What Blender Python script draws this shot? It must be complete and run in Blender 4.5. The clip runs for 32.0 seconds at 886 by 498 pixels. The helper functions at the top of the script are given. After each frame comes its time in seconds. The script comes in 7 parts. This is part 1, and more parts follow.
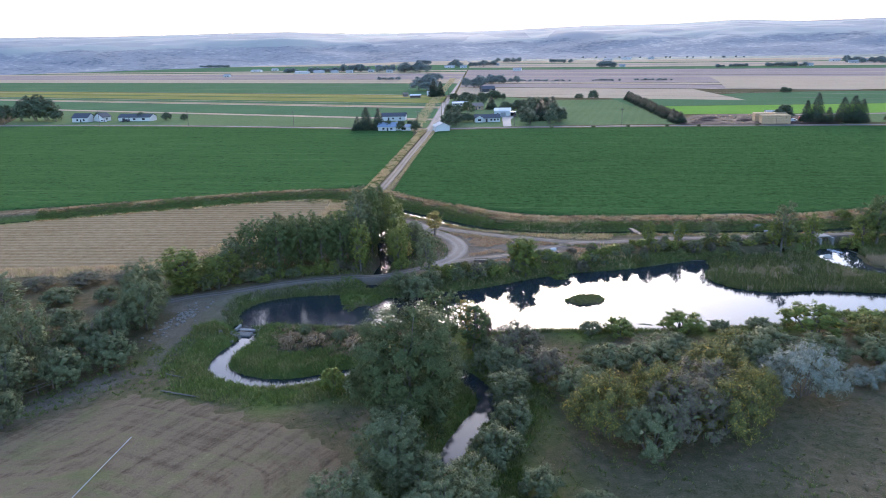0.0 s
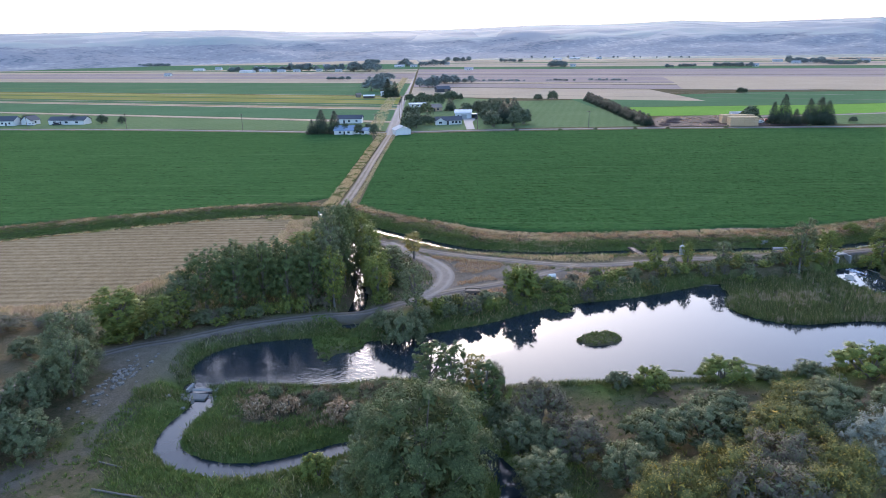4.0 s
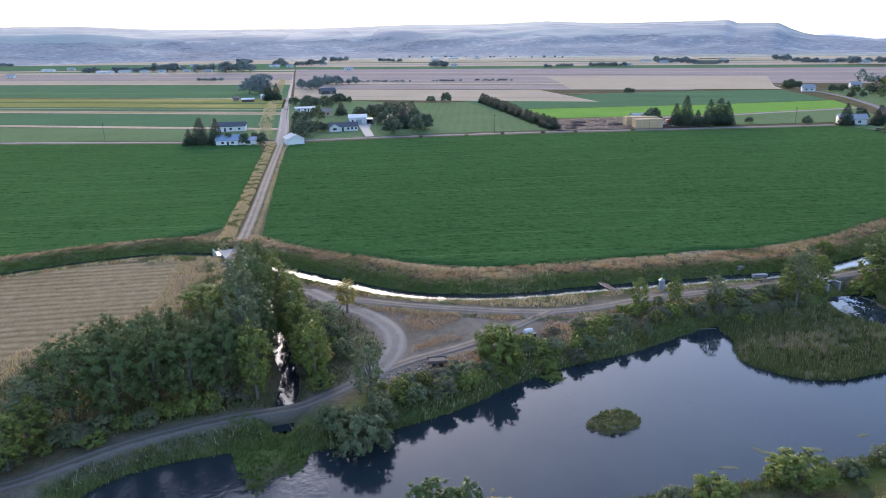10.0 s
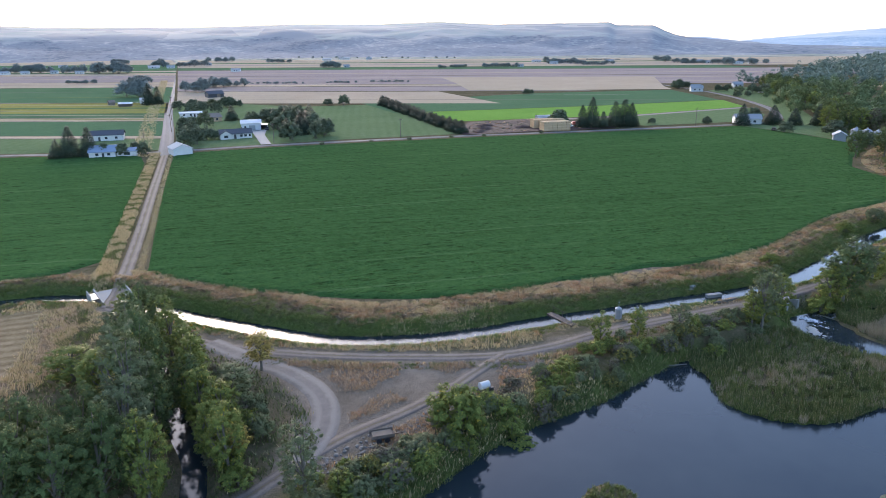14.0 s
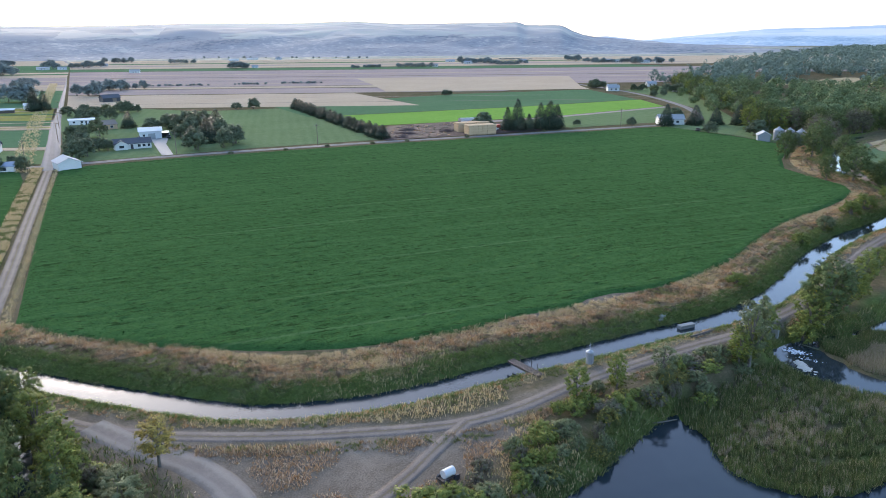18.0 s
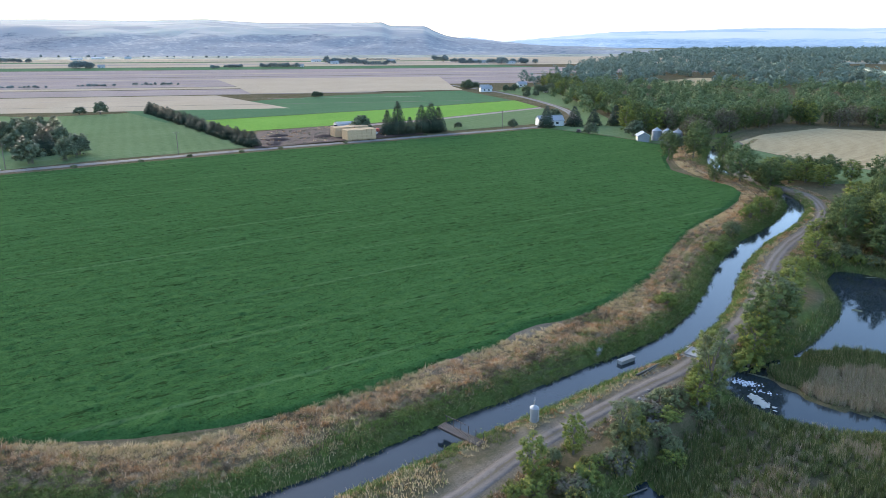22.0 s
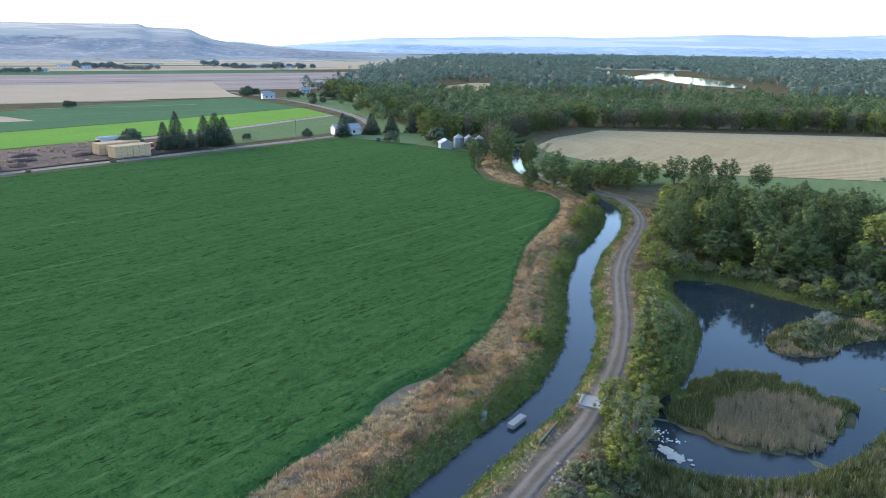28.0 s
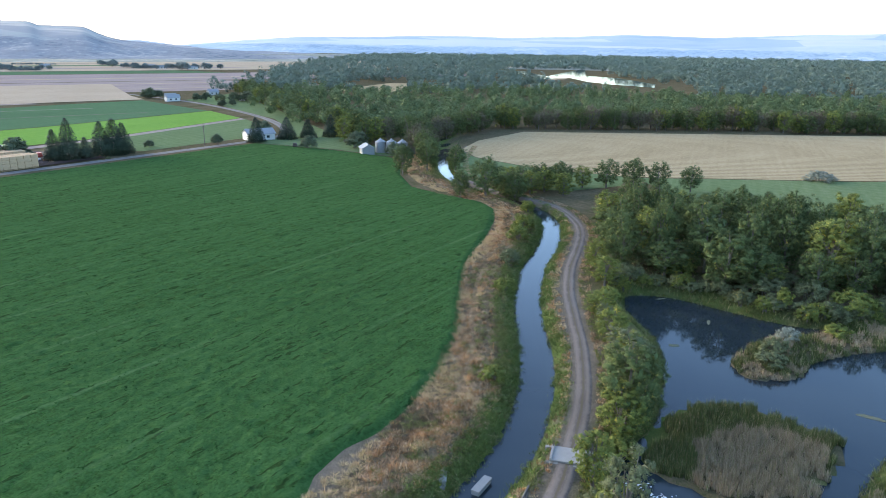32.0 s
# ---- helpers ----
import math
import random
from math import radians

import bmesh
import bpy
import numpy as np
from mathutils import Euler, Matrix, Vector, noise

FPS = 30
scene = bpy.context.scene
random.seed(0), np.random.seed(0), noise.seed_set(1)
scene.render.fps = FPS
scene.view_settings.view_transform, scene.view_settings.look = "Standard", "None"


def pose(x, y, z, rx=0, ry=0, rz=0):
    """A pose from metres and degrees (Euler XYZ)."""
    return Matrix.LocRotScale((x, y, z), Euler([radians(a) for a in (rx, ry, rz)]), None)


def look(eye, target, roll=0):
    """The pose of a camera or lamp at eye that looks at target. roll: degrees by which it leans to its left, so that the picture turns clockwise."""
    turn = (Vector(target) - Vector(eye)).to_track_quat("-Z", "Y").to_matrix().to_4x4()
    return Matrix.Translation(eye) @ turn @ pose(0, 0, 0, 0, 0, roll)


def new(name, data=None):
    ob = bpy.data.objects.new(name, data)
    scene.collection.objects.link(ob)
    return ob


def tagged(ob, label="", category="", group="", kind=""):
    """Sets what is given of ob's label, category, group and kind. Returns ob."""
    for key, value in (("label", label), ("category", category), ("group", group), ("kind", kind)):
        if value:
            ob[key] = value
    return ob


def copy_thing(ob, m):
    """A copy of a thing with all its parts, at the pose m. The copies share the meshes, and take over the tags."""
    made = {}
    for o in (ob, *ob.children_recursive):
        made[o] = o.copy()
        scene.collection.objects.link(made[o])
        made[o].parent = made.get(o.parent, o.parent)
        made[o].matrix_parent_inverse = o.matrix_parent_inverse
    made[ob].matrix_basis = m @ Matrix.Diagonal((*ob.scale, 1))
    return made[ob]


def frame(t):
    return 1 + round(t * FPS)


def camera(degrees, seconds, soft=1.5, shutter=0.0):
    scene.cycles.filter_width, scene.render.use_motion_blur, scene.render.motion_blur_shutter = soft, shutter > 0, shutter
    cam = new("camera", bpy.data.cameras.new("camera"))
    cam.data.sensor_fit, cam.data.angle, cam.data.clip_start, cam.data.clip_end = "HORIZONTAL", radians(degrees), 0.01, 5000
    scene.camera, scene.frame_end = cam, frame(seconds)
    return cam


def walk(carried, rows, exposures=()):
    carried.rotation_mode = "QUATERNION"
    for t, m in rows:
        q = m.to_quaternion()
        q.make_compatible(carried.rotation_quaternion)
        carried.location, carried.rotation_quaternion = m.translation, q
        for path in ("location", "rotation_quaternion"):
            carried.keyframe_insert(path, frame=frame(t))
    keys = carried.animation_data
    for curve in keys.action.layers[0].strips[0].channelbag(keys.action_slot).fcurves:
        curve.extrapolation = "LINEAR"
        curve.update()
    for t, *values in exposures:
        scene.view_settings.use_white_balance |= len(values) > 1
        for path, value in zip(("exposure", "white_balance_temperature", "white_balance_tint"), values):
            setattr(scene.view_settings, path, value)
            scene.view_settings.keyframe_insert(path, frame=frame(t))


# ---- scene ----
cam = camera(64.54, 32.0, soft=0.6)


def drone(x, y, z, tilt, roll, heading):
    """Pose of the drone's camera: tilt below level, roll, heading clockwise from +y, in degrees."""
    return pose(x, y, z, 90 - tilt, 0, -heading) @ pose(0, 0, 0, 0, 0, roll)


PATH = [
    (0.0, drone(0.00, 0.00, 45.00, 16.18, -1.39, 2.78)),
    (1.0, drone(-1.59, 5.41, 44.99, 16.20, -1.35, 3.31)),
    (2.0, drone(-3.05, 10.73, 44.99, 16.24, -1.28, 4.02)),
    (3.0, drone(-4.35, 15.98, 45.00, 16.28, -1.21, 5.30)),
    (3.5, drone(-4.92, 18.59, 45.02, 16.31, -1.15, 6.17)),
    (5.5, drone(-7.33, 29.18, 45.24, 16.44, -1.06, 9.83)),
    (6.0, drone(-7.89, 31.93, 45.27, 16.46, -1.04, 10.77)),
    (7.0, drone(-8.97, 37.48, 45.30, 16.48, -0.97, 12.26)),
    (8.0, drone(-9.96, 42.97, 45.30, 16.49, -0.92, 13.80)),
    (9.0, drone(-10.88, 48.30, 45.28, 16.54, -0.88, 15.49)),
    (10.0, drone(-11.34, 53.48, 45.24, 16.55, -0.84, 17.11)),
    (11.0, drone(-11.53, 58.65, 45.21, 16.56, -0.80, 18.96)),
    (12.0, drone(-11.54, 63.78, 45.19, 16.60, -0.71, 21.41)),
    (13.0, drone(-11.08, 68.85, 45.19, 16.59, -0.61, 23.76)),
    (14.0, drone(-10.17, 73.84, 45.20, 16.62, -0.57, 25.86)),
    (15.0, drone(-8.78, 78.86, 45.24, 16.62, -0.58, 27.74)),
    (15.5, drone(-7.92, 81.41, 45.26, 16.62, -0.60, 28.63)),
    (17.5, drone(-4.62, 90.88, 45.34, 16.71, -0.58, 31.72)),
    (18.0, drone(-3.94, 93.28, 45.32, 16.72, -0.54, 32.84)),
    (19.0, drone(-2.40, 98.05, 45.24, 16.73, -0.39, 35.57)),
    (20.0, drone(-0.57, 102.92, 45.13, 16.75, -0.26, 38.23)),
    (21.0, drone(1.46, 107.74, 45.00, 16.78, -0.14, 40.88)),
    (22.0, drone(3.45, 112.30, 44.83, 16.75, -0.02, 43.64)),
    (23.0, drone(5.44, 116.58, 44.65, 16.72, 0.11, 46.44)),
    (24.0, drone(7.41, 120.64, 44.49, 16.62, 0.25, 49.48)),
    (25.0, drone(9.34, 124.34, 44.35, 16.56, 0.43, 52.57)),
    (25.5, drone(10.28, 126.14, 44.29, 16.51, 0.51, 54.09)),
    (27.5, drone(14.34, 132.13, 44.11, 16.28, 0.68, 60.18)),
    (28.0, drone(15.48, 133.51, 44.10, 16.25, 0.70, 61.64)),
    (28.5, drone(16.67, 134.81, 44.09, 16.22, 0.70, 62.67)),
    (29.0, drone(17.89, 136.00, 44.10, 16.20, 0.70, 63.11)),
    (30.0, drone(20.47, 138.38, 44.12, 16.18, 0.72, 64.84)),
    (31.0, drone(23.37, 140.67, 44.18, 16.21, 0.76, 66.87)),
    (32.0, drone(26.51, 142.68, 44.24, 16.20, 0.83, 68.59)),
]
# the clip's camera lifts its exposure as it turns from the bright part of the sky
walk(cam, PATH, [(0.0, 2.6, 7150, 20), (6.0, 2.6, 7200, 20), (13.0, 2.5, 7550, 19), (23.0, 2.72, 7600, 12), (32.0, 2.7, 7450, 12)])

# ---- sky and light ----
SUN_HEADING, SUN_HEIGHT = radians(8), radians(13)
world = bpy.data.worlds.new("sky")
scene.world = world
world.use_nodes = True
wt = world.node_tree
sky = wt.nodes.new("ShaderNodeTexSky")
sky.sky_type = "NISHITA"
sky.sun_disc = False
sky.sun_elevation, sky.sun_rotation = SUN_HEIGHT, SUN_HEADING
sky.air_density, sky.dust_density, sky.ozone_density = 1.0, 3.4, 4.0
sky.altitude = 900
wt.nodes["Background"].inputs[1].default_value = 0.15
wt.links.new(sky.outputs[0], wt.nodes["Background"].inputs[0])
sun = new("sun", bpy.data.lights.new("sun", "SUN"))
sun.data.energy, sun.data.angle, sun.data.color = 0.32, radians(24), (1.0, 0.95, 0.88)
sun.matrix_world = look((math.sin(SUN_HEADING) * math.cos(SUN_HEIGHT) * 100, math.cos(SUN_HEADING) * math.cos(SUN_HEIGHT) * 100, math.sin(SUN_HEIGHT) * 100), (0, 0, 0))

# ---- materials ----
MATS = {}


def shader(name, rough=0.9, spec=0.2):
    m = bpy.data.materials.new(name)
    m.use_nodes = True
    nt = m.node_tree
    b = nt.nodes["Principled BSDF"]
    b.inputs["Roughness"].default_value = rough
    b.inputs["Specular IOR Level"].default_value = spec
    MATS[name] = m
    return m, nt, b


def noise_node(nt, scale, detail=4, rough=0.6, vec=None, dist=0.0):
    n = nt.nodes.new("ShaderNodeTexNoise")
    n.inputs["Scale"].default_value, n.inputs["Detail"].default_value = scale, detail
    n.inputs["Roughness"].default_value, n.inputs["Distortion"].default_value = rough, dist
    if vec is not None:
        nt.links.new(vec, n.inputs["Vector"])
    return n.outputs["Fac"]


def ramp(nt, fac, stops):
    r = nt.nodes.new("ShaderNodeValToRGB")
    e = r.color_ramp.elements
    while len(e) < len(stops):
        e.new(0.5)
    for el, (p, c) in zip(e, stops):
        el.position, el.color = p, (*c, 1)
    nt.links.new(fac, r.inputs[0])
    return r.outputs[0]


def mix(nt, fac, a, b, kind="MIX"):
    n = nt.nodes.new("ShaderNodeMix")
    n.data_type, n.blend_type = "RGBA", kind
    for sock, v in ((n.inputs[0], fac), (n.inputs[6], a), (n.inputs[7], b)):
        if isinstance(v, (int, float)):
            sock.default_value = v
        elif isinstance(v, tuple):
            sock.default_value = (*v, 1)
        else:
            nt.links.new(v, sock)
    return n.outputs[2]


def bump(nt, b, height, strength, distance):
    n = nt.nodes.new("ShaderNodeBump")
    n.inputs["Strength"].default_value, n.inputs["Distance"].default_value = strength, distance
    nt.links.new(height, n.inputs["Height"])
    nt.links.new(n.outputs[0], b.inputs["Normal"])


def place_vec(nt, sx=1, sy=1, sz=1, rot=0.0):
    g = nt.nodes.new("ShaderNodeNewGeometry")
    mp = nt.nodes.new("ShaderNodeMapping")
    mp.inputs["Scale"].default_value = (sx, sy, sz)
    mp.inputs["Rotation"].default_value = (0, 0, rot)
    nt.links.new(g.outputs["Position"], mp.inputs[0])
    return mp.outputs[0]


def plain(name, a, b, scale=2.0, rough=0.85, spec=0.2, metal=0.0, rise=0.0):
    """Two-tone surface with grain at two scales."""
    m, nt, bs = shader(name, rough, spec)
    v = place_vec(nt)
    big, fine = noise_node(nt, scale, 3, 0.6, v), noise_node(nt, scale * 9, 4, 0.7, v)
    col = mix(nt, mix(nt, 0.5, big, fine), a, b)
    nt.links.new(col, bs.inputs["Base Color"])
    bs.inputs["Metallic"].default_value = metal
    if rise:
        bump(nt, bs, fine, 0.5, rise)
    return m


def leaf(name, dark, light, dry=(0.2, 0.16, 0.05), dryness=0.06, drift=0.55, gloss=0.04, span=1.0):
    """Foliage: colour drifts from leaf to leaf and from plant to plant, some leaves turned."""
    m, nt, b = shader(name, 0.65, gloss)
    if span < 1:
        dark, light = tuple(p * 0.7 + q * 0.1 for p, q in zip(dark, light)), tuple(p * (1 - span) + q * span for p, q in zip(dark, light))
    g = nt.nodes.new("ShaderNodeNewGeometry")
    o = nt.nodes.new("ShaderNodeObjectInfo")
    patch = noise_node(nt, drift, 2, 0.5, place_vec(nt))
    c = mix(nt, g.outputs["Random Per Island"], dark, light)
    c = mix(nt, mix(nt, 0.55, patch, o.outputs["Random"]), mix(nt, 0.35, c, dark), c)
    turned = nt.nodes.new("ShaderNodeMath")
    turned.operation = "GREATER_THAN"
    nt.links.new(g.outputs["Random Per Island"], turned.inputs[0])
    turned.inputs[1].default_value = 1 - dryness
    c = mix(nt, turned.outputs[0], c, dry)
    nt.links.new(c, b.inputs["Base Color"])
    b.inputs["Transmission Weight"].default_value = 0.0
    tr = nt.nodes.new("ShaderNodeBsdfTranslucent")
    nt.links.new(c, tr.inputs[0])
    ms = nt.nodes.new("ShaderNodeMixShader")
    ms.inputs[0].default_value = 0.14
    nt.links.new(b.outputs[0], ms.inputs[1])
    nt.links.new(tr.outputs[0], ms.inputs[2])
    nt.links.new(ms.outputs[0], nt.nodes["Material Output"].inputs[0])
    return m


# ground: the weights in the colour attribute say which cover grows where (dry grass, lush grass, bare soil)
m, nt, b = shader("earth", 1.0, 0.0)
att = nt.nodes.new("ShaderNodeAttribute")
att.attribute_name = "cover"
sep = nt.nodes.new("ShaderNodeSeparateColor")
nt.links.new(att.outputs["Color"], sep.inputs[0])
v = place_vec(nt)
n1, n2, n3 = noise_node(nt, 0.09, 4, 0.65, v), noise_node(nt, 0.8, 5, 0.7, v), noise_node(nt, 5.0, 4, 0.7, v)
meadow = ramp(nt, mix(nt, 0.4, mix(nt, 0.55, n1, n2), n3), [(0.36, (0.04, 0.045, 0.018)), (0.46, (0.085, 0.075, 0.038)), (0.54, (0.135, 0.1, 0.06)), (0.62, (0.19, 0.145, 0.092)), (0.72, (0.085, 0.085, 0.038))])
tan = ramp(nt, mix(nt, 0.5, n2, n3), [(0.36, (0.06, 0.042, 0.025)), (0.5, (0.15, 0.108, 0.066)), (0.64, (0.29, 0.215, 0.14))])
lush = ramp(nt, mix(nt, 0.5, n2, n3), [(0.3, (0.045, 0.065, 0.018)), (0.55, (0.1, 0.125, 0.035)), (0.75, (0.15, 0.165, 0.055))])
soil = ramp(nt, mix(nt, 0.5, mix(nt, 0.4, n1, n2), n3), [(0.38, (0.085, 0.066, 0.05)), (0.48, (0.15, 0.12, 0.094)), (0.56, (0.2, 0.162, 0.128)), (0.66, (0.27, 0.222, 0.178))])
c = mix(nt, sep.outputs[0], meadow, tan)
c = mix(nt, sep.outputs[1], c, lush)
c = mix(nt, sep.outputs[2], c, soil)
nt.links.new(c, b.inputs["Base Color"])
bump(nt, b, mix(nt, 0.6, n2, n3), 0.8, 0.25)


def row_vec(nt, angle, lengthwise, across):
    """Place along and across rows that run at an angle to x."""
    g = nt.nodes.new("ShaderNodeNewGeometry")
    r = nt.nodes.new("ShaderNodeVectorRotate")
    r.rotation_type = "Z_AXIS"
    r.inputs["Angle"].default_value = -angle
    nt.links.new(g.outputs["Position"], r.inputs["Vector"])
    mp = nt.nodes.new("ShaderNodeMapping")
    mp.inputs["Scale"].default_value = (lengthwise, across, 1)
    nt.links.new(r.outputs[0], mp.inputs[0])
    return mp.outputs[0]


def crop(name, low, mid, high, rows=0.9, turn=0.0, rise=0.25, strong=0.12, ridge=0.12):
    """A field sown in rows: row relief, patchy growth and sparse gaps."""
    m, nt, b = shader(name, 1.0, 0.0)
    w = nt.nodes.new("ShaderNodeTexWave")
    w.wave_type, w.bands_direction = "BANDS", "Y"
    w.inputs["Scale"].default_value = 1.0 / rows / 3.2
    w.inputs["Distortion"].default_value, w.inputs["Detail"].default_value = 1.5, 2
    nt.links.new(place_vec(nt, 1, 1, 1, turn), w.inputs[0])
    v = place_vec(nt)
    streak = noise_node(nt, 0.5, 3, 0.6, place_vec(nt, 0.04, 1.0, 1, turn))
    big, fine, mid_n = noise_node(nt, 0.02, 3, 0.55, v), noise_node(nt, 2.2, 5, 0.75, v), noise_node(nt, 0.5, 4, 0.7, v)
    f = mix(nt, 0.35, mix(nt, 0.5, fine, mid_n), mix(nt, 0.5, big, streak))
    c = ramp(nt, mix(nt, strong, f, w.outputs["Fac"]), [(0.36, low), (0.5, mid), (0.64, high)])
    nt.links.new(c, b.inputs["Base Color"])
    bump(nt, b, mix(nt, ridge, fine, w.outputs["Fac"]), 0.9, rise)
    return m




def leafy_rows(name, low, mid, high, angle, sheen):
    """A closed leafy crop: soft lengthwise bands, dark broken dashes along the rows, pale wheelings and patchy vigour.
    """
    m, nt, b = shader(name, 1.0, 0.0)
    b.inputs["Sheen Weight"].default_value, b.inputs["Sheen Roughness"].default_value = sheen, 0.6
    b.inputs["Sheen Tint"].default_value = (0.42, 0.6, 0.3, 1)
    v = place_vec(nt)
    leafs, tuft, big = noise_node(nt, 2.6, 4, 0.7, v), noise_node(nt, 0.7, 4, 0.7, v), noise_node(nt, 0.018, 3, 0.55, v)
    band = noise_node(nt, 1.0, 3, 0.6, row_vec(nt, angle, 0.012, 0.2))
    thin = noise_node(nt, 1.0, 3, 0.65, row_vec(nt, angle, 0.07, 0.95))
    f = mix(nt, 0.38, mix(nt, 0.4, leafs, tuft), mix(nt, 0.6, mix(nt, 0.5, band, big), thin))
    c = ramp(nt, f, [(0.38, low), (0.5, mid), (0.63, high)])
    # dashes along the rows at under half the darkest green
    row_dash = ramp(nt, noise_node(nt, 1.0, 2, 0.5, row_vec(nt, angle, 0.3, 1.3)), [(0.32, (0.7, 0.7, 0.7)), (0.38, (0, 0, 0))])
    c = mix(nt, row_dash, c, tuple(k * 0.45 for k in low))
    w = nt.nodes.new("ShaderNodeTexWave")
    w.wave_type, w.bands_direction = "BANDS", "Y"
    w.inputs["Scale"].default_value, w.inputs["Distortion"].default_value = 0.0185, 0.15
    nt.links.new(row_vec(nt, angle, 1.0, 1.0), w.inputs[0])
    wheel = ramp(nt, w.outputs["Fac"], [(0.992, (0, 0, 0)), (0.999, (0.2, 0.2, 0.2))])
    worn = ramp(nt, noise_node(nt, 1.0, 2, 0.5, row_vec(nt, angle, 0.02, 0.06)), [(0.44, (0, 0, 0)), (0.6, (1, 1, 1))])
    c = mix(nt, mix(nt, worn, (0.0, 0.0, 0.0), wheel), c, (0.13, 0.2, 0.09))
    nt.links.new(c, b.inputs["Base Color"])
    bump(nt, b, mix(nt, 0.35, mix(nt, 0.35, leafs, tuft), thin), 0.8, 0.3)


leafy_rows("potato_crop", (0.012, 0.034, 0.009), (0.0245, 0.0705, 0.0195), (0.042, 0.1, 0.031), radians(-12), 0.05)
crop("stubble", (0.115, 0.08, 0.043), (0.2, 0.144, 0.081), (0.29, 0.218, 0.132), 2.4, radians(8), rise=0.08, strong=0.1)
crop("gold_stubble", (0.23, 0.165, 0.088), (0.33, 0.243, 0.137), (0.41, 0.31, 0.185), 3.2, radians(68), rise=0.08, strong=0.16)
crop("lime_crop", (0.1, 0.19, 0.038), (0.15, 0.265, 0.055), (0.205, 0.33, 0.08), 1.5, radians(28))
crop("pasture_grass", (0.08, 0.118, 0.052), (0.125, 0.165, 0.075), (0.175, 0.2, 0.105), 5, radians(-70), strong=0.03)
crop("far_green", (0.055, 0.105, 0.052), (0.082, 0.14, 0.07), (0.118, 0.18, 0.095), 2, radians(28), strong=0.05)
crop("yellow_crop", (0.15, 0.15, 0.045), (0.24, 0.215, 0.065), (0.3, 0.26, 0.09), 3, radians(28), strong=0.05)
crop("tan_field", (0.3, 0.22, 0.145), (0.385, 0.292, 0.2), (0.47, 0.365, 0.255), 6, radians(28), strong=0.05)
crop("mauve_field", (0.22, 0.165, 0.142), (0.29, 0.222, 0.192), (0.36, 0.285, 0.245), 8, radians(28), strong=0.05)

# mown hay: swaths run along u = const, patches of green regrowth, straw and bare soil
m, nt, b = shader("mown_hay", 1.0, 0.0)
uv = nt.nodes.new("ShaderNodeUVMap")
v = place_vec(nt)
swath = noise_node(nt, 0.75, 5, 0.7, row_vec(nt, radians(58), 0.07, 0.8), 0.5)
wide = noise_node(nt, 0.3, 4, 0.6, uv.outputs[0], 1.6)
n1, n2, n3 = noise_node(nt, 0.12, 3, 0.6, v, 0.5), noise_node(nt, 1.3, 5, 0.75, v), noise_node(nt, 6.0, 3, 0.7, v)
f = mix(nt, 0.3, mix(nt, 0.45, swath, wide), mix(nt, 0.5, n2, n3))
c = ramp(nt, f, [(0.37, (0.052, 0.038, 0.024)), (0.45, (0.115, 0.082, 0.052)), (0.51, (0.165, 0.122, 0.078)), (0.57, (0.15, 0.125, 0.066)), (0.64, (0.26, 0.21, 0.13))])
green = ramp(nt, mix(nt, 0.4, n1, wide), [(0.5, (0, 0, 0)), (0.62, (0.7, 0.7, 0.7))])
c = mix(nt, green, c, mix(nt, n2, (0.07, 0.075, 0.028), (0.15, 0.155, 0.07)))
nt.links.new(c, b.inputs["Base Color"])
bump(nt, b, mix(nt, 0.6, f, n2), 0.9, 0.3)



def hillside(name, brush, slope, pale, bench, field, size, z0, z1):
    """Distant slopes: brush and gullies on the scarp below, drawn-out fields on the bench above it."""
    m, nt, b = shader(name, 0.95, 0.05)
    v = place_vec(nt, 1.0 / size, 1.0 / size, 4.0 / size)
    w = place_vec(nt, 4.0 / size, 4.0 / size, 12.0 / size)
    x = place_vec(nt, 26.0 / size, 26.0 / size, 60.0 / size)
    n1, n2, n3 = noise_node(nt, 1.0, 4, 0.6, v, 0.6), noise_node(nt, 1.0, 5, 0.7, w, 0.5), noise_node(nt, 1.0, 3, 0.7, x)
    f = mix(nt, 0.35, mix(nt, 0.5, n1, n2), n3)
    scarp = ramp(nt, f, [(0.42, brush), (0.465, slope), (0.54, tuple(k * 1.12 for k in slope)), (0.58, pale)])
    cells = nt.nodes.new("ShaderNodeTexVoronoi")
    cells.inputs["Scale"].default_value = 1.0
    nt.links.new(place_vec(nt, 2.2 / size, 1.1 / size, 3.0 / size, 0.5), cells.inputs["Vector"])
    one = nt.nodes.new("ShaderNodeSeparateColor")
    nt.links.new(cells.outputs["Color"], one.inputs[0])
    top = ramp(nt, mix(nt, 0.45, mix(nt, 0.4, n1, n2), one.outputs[0]), [(0.36, tuple((p + q) / 2 for p, q in zip(slope, bench))), (0.47, bench), (0.54, field), (0.63, pale)])
    g = nt.nodes.new("ShaderNodeNewGeometry")
    sp = nt.nodes.new("ShaderNodeSeparateXYZ")
    nt.links.new(g.outputs["Position"], sp.inputs[0])
    lift = nt.nodes.new("ShaderNodeMapRange")
    lift.inputs["From Min"].default_value, lift.inputs["From Max"].default_value = z0, z1
    nt.links.new(sp.outputs[2], lift.inputs[0])
    k = ramp(nt, mix(nt, 0.45, lift.outputs[0], n2), [(0.46, (0, 0, 0)), (0.54, (1, 1, 1))])
    nt.links.new(mix(nt, k, scarp, top), b.inputs["Base Color"])


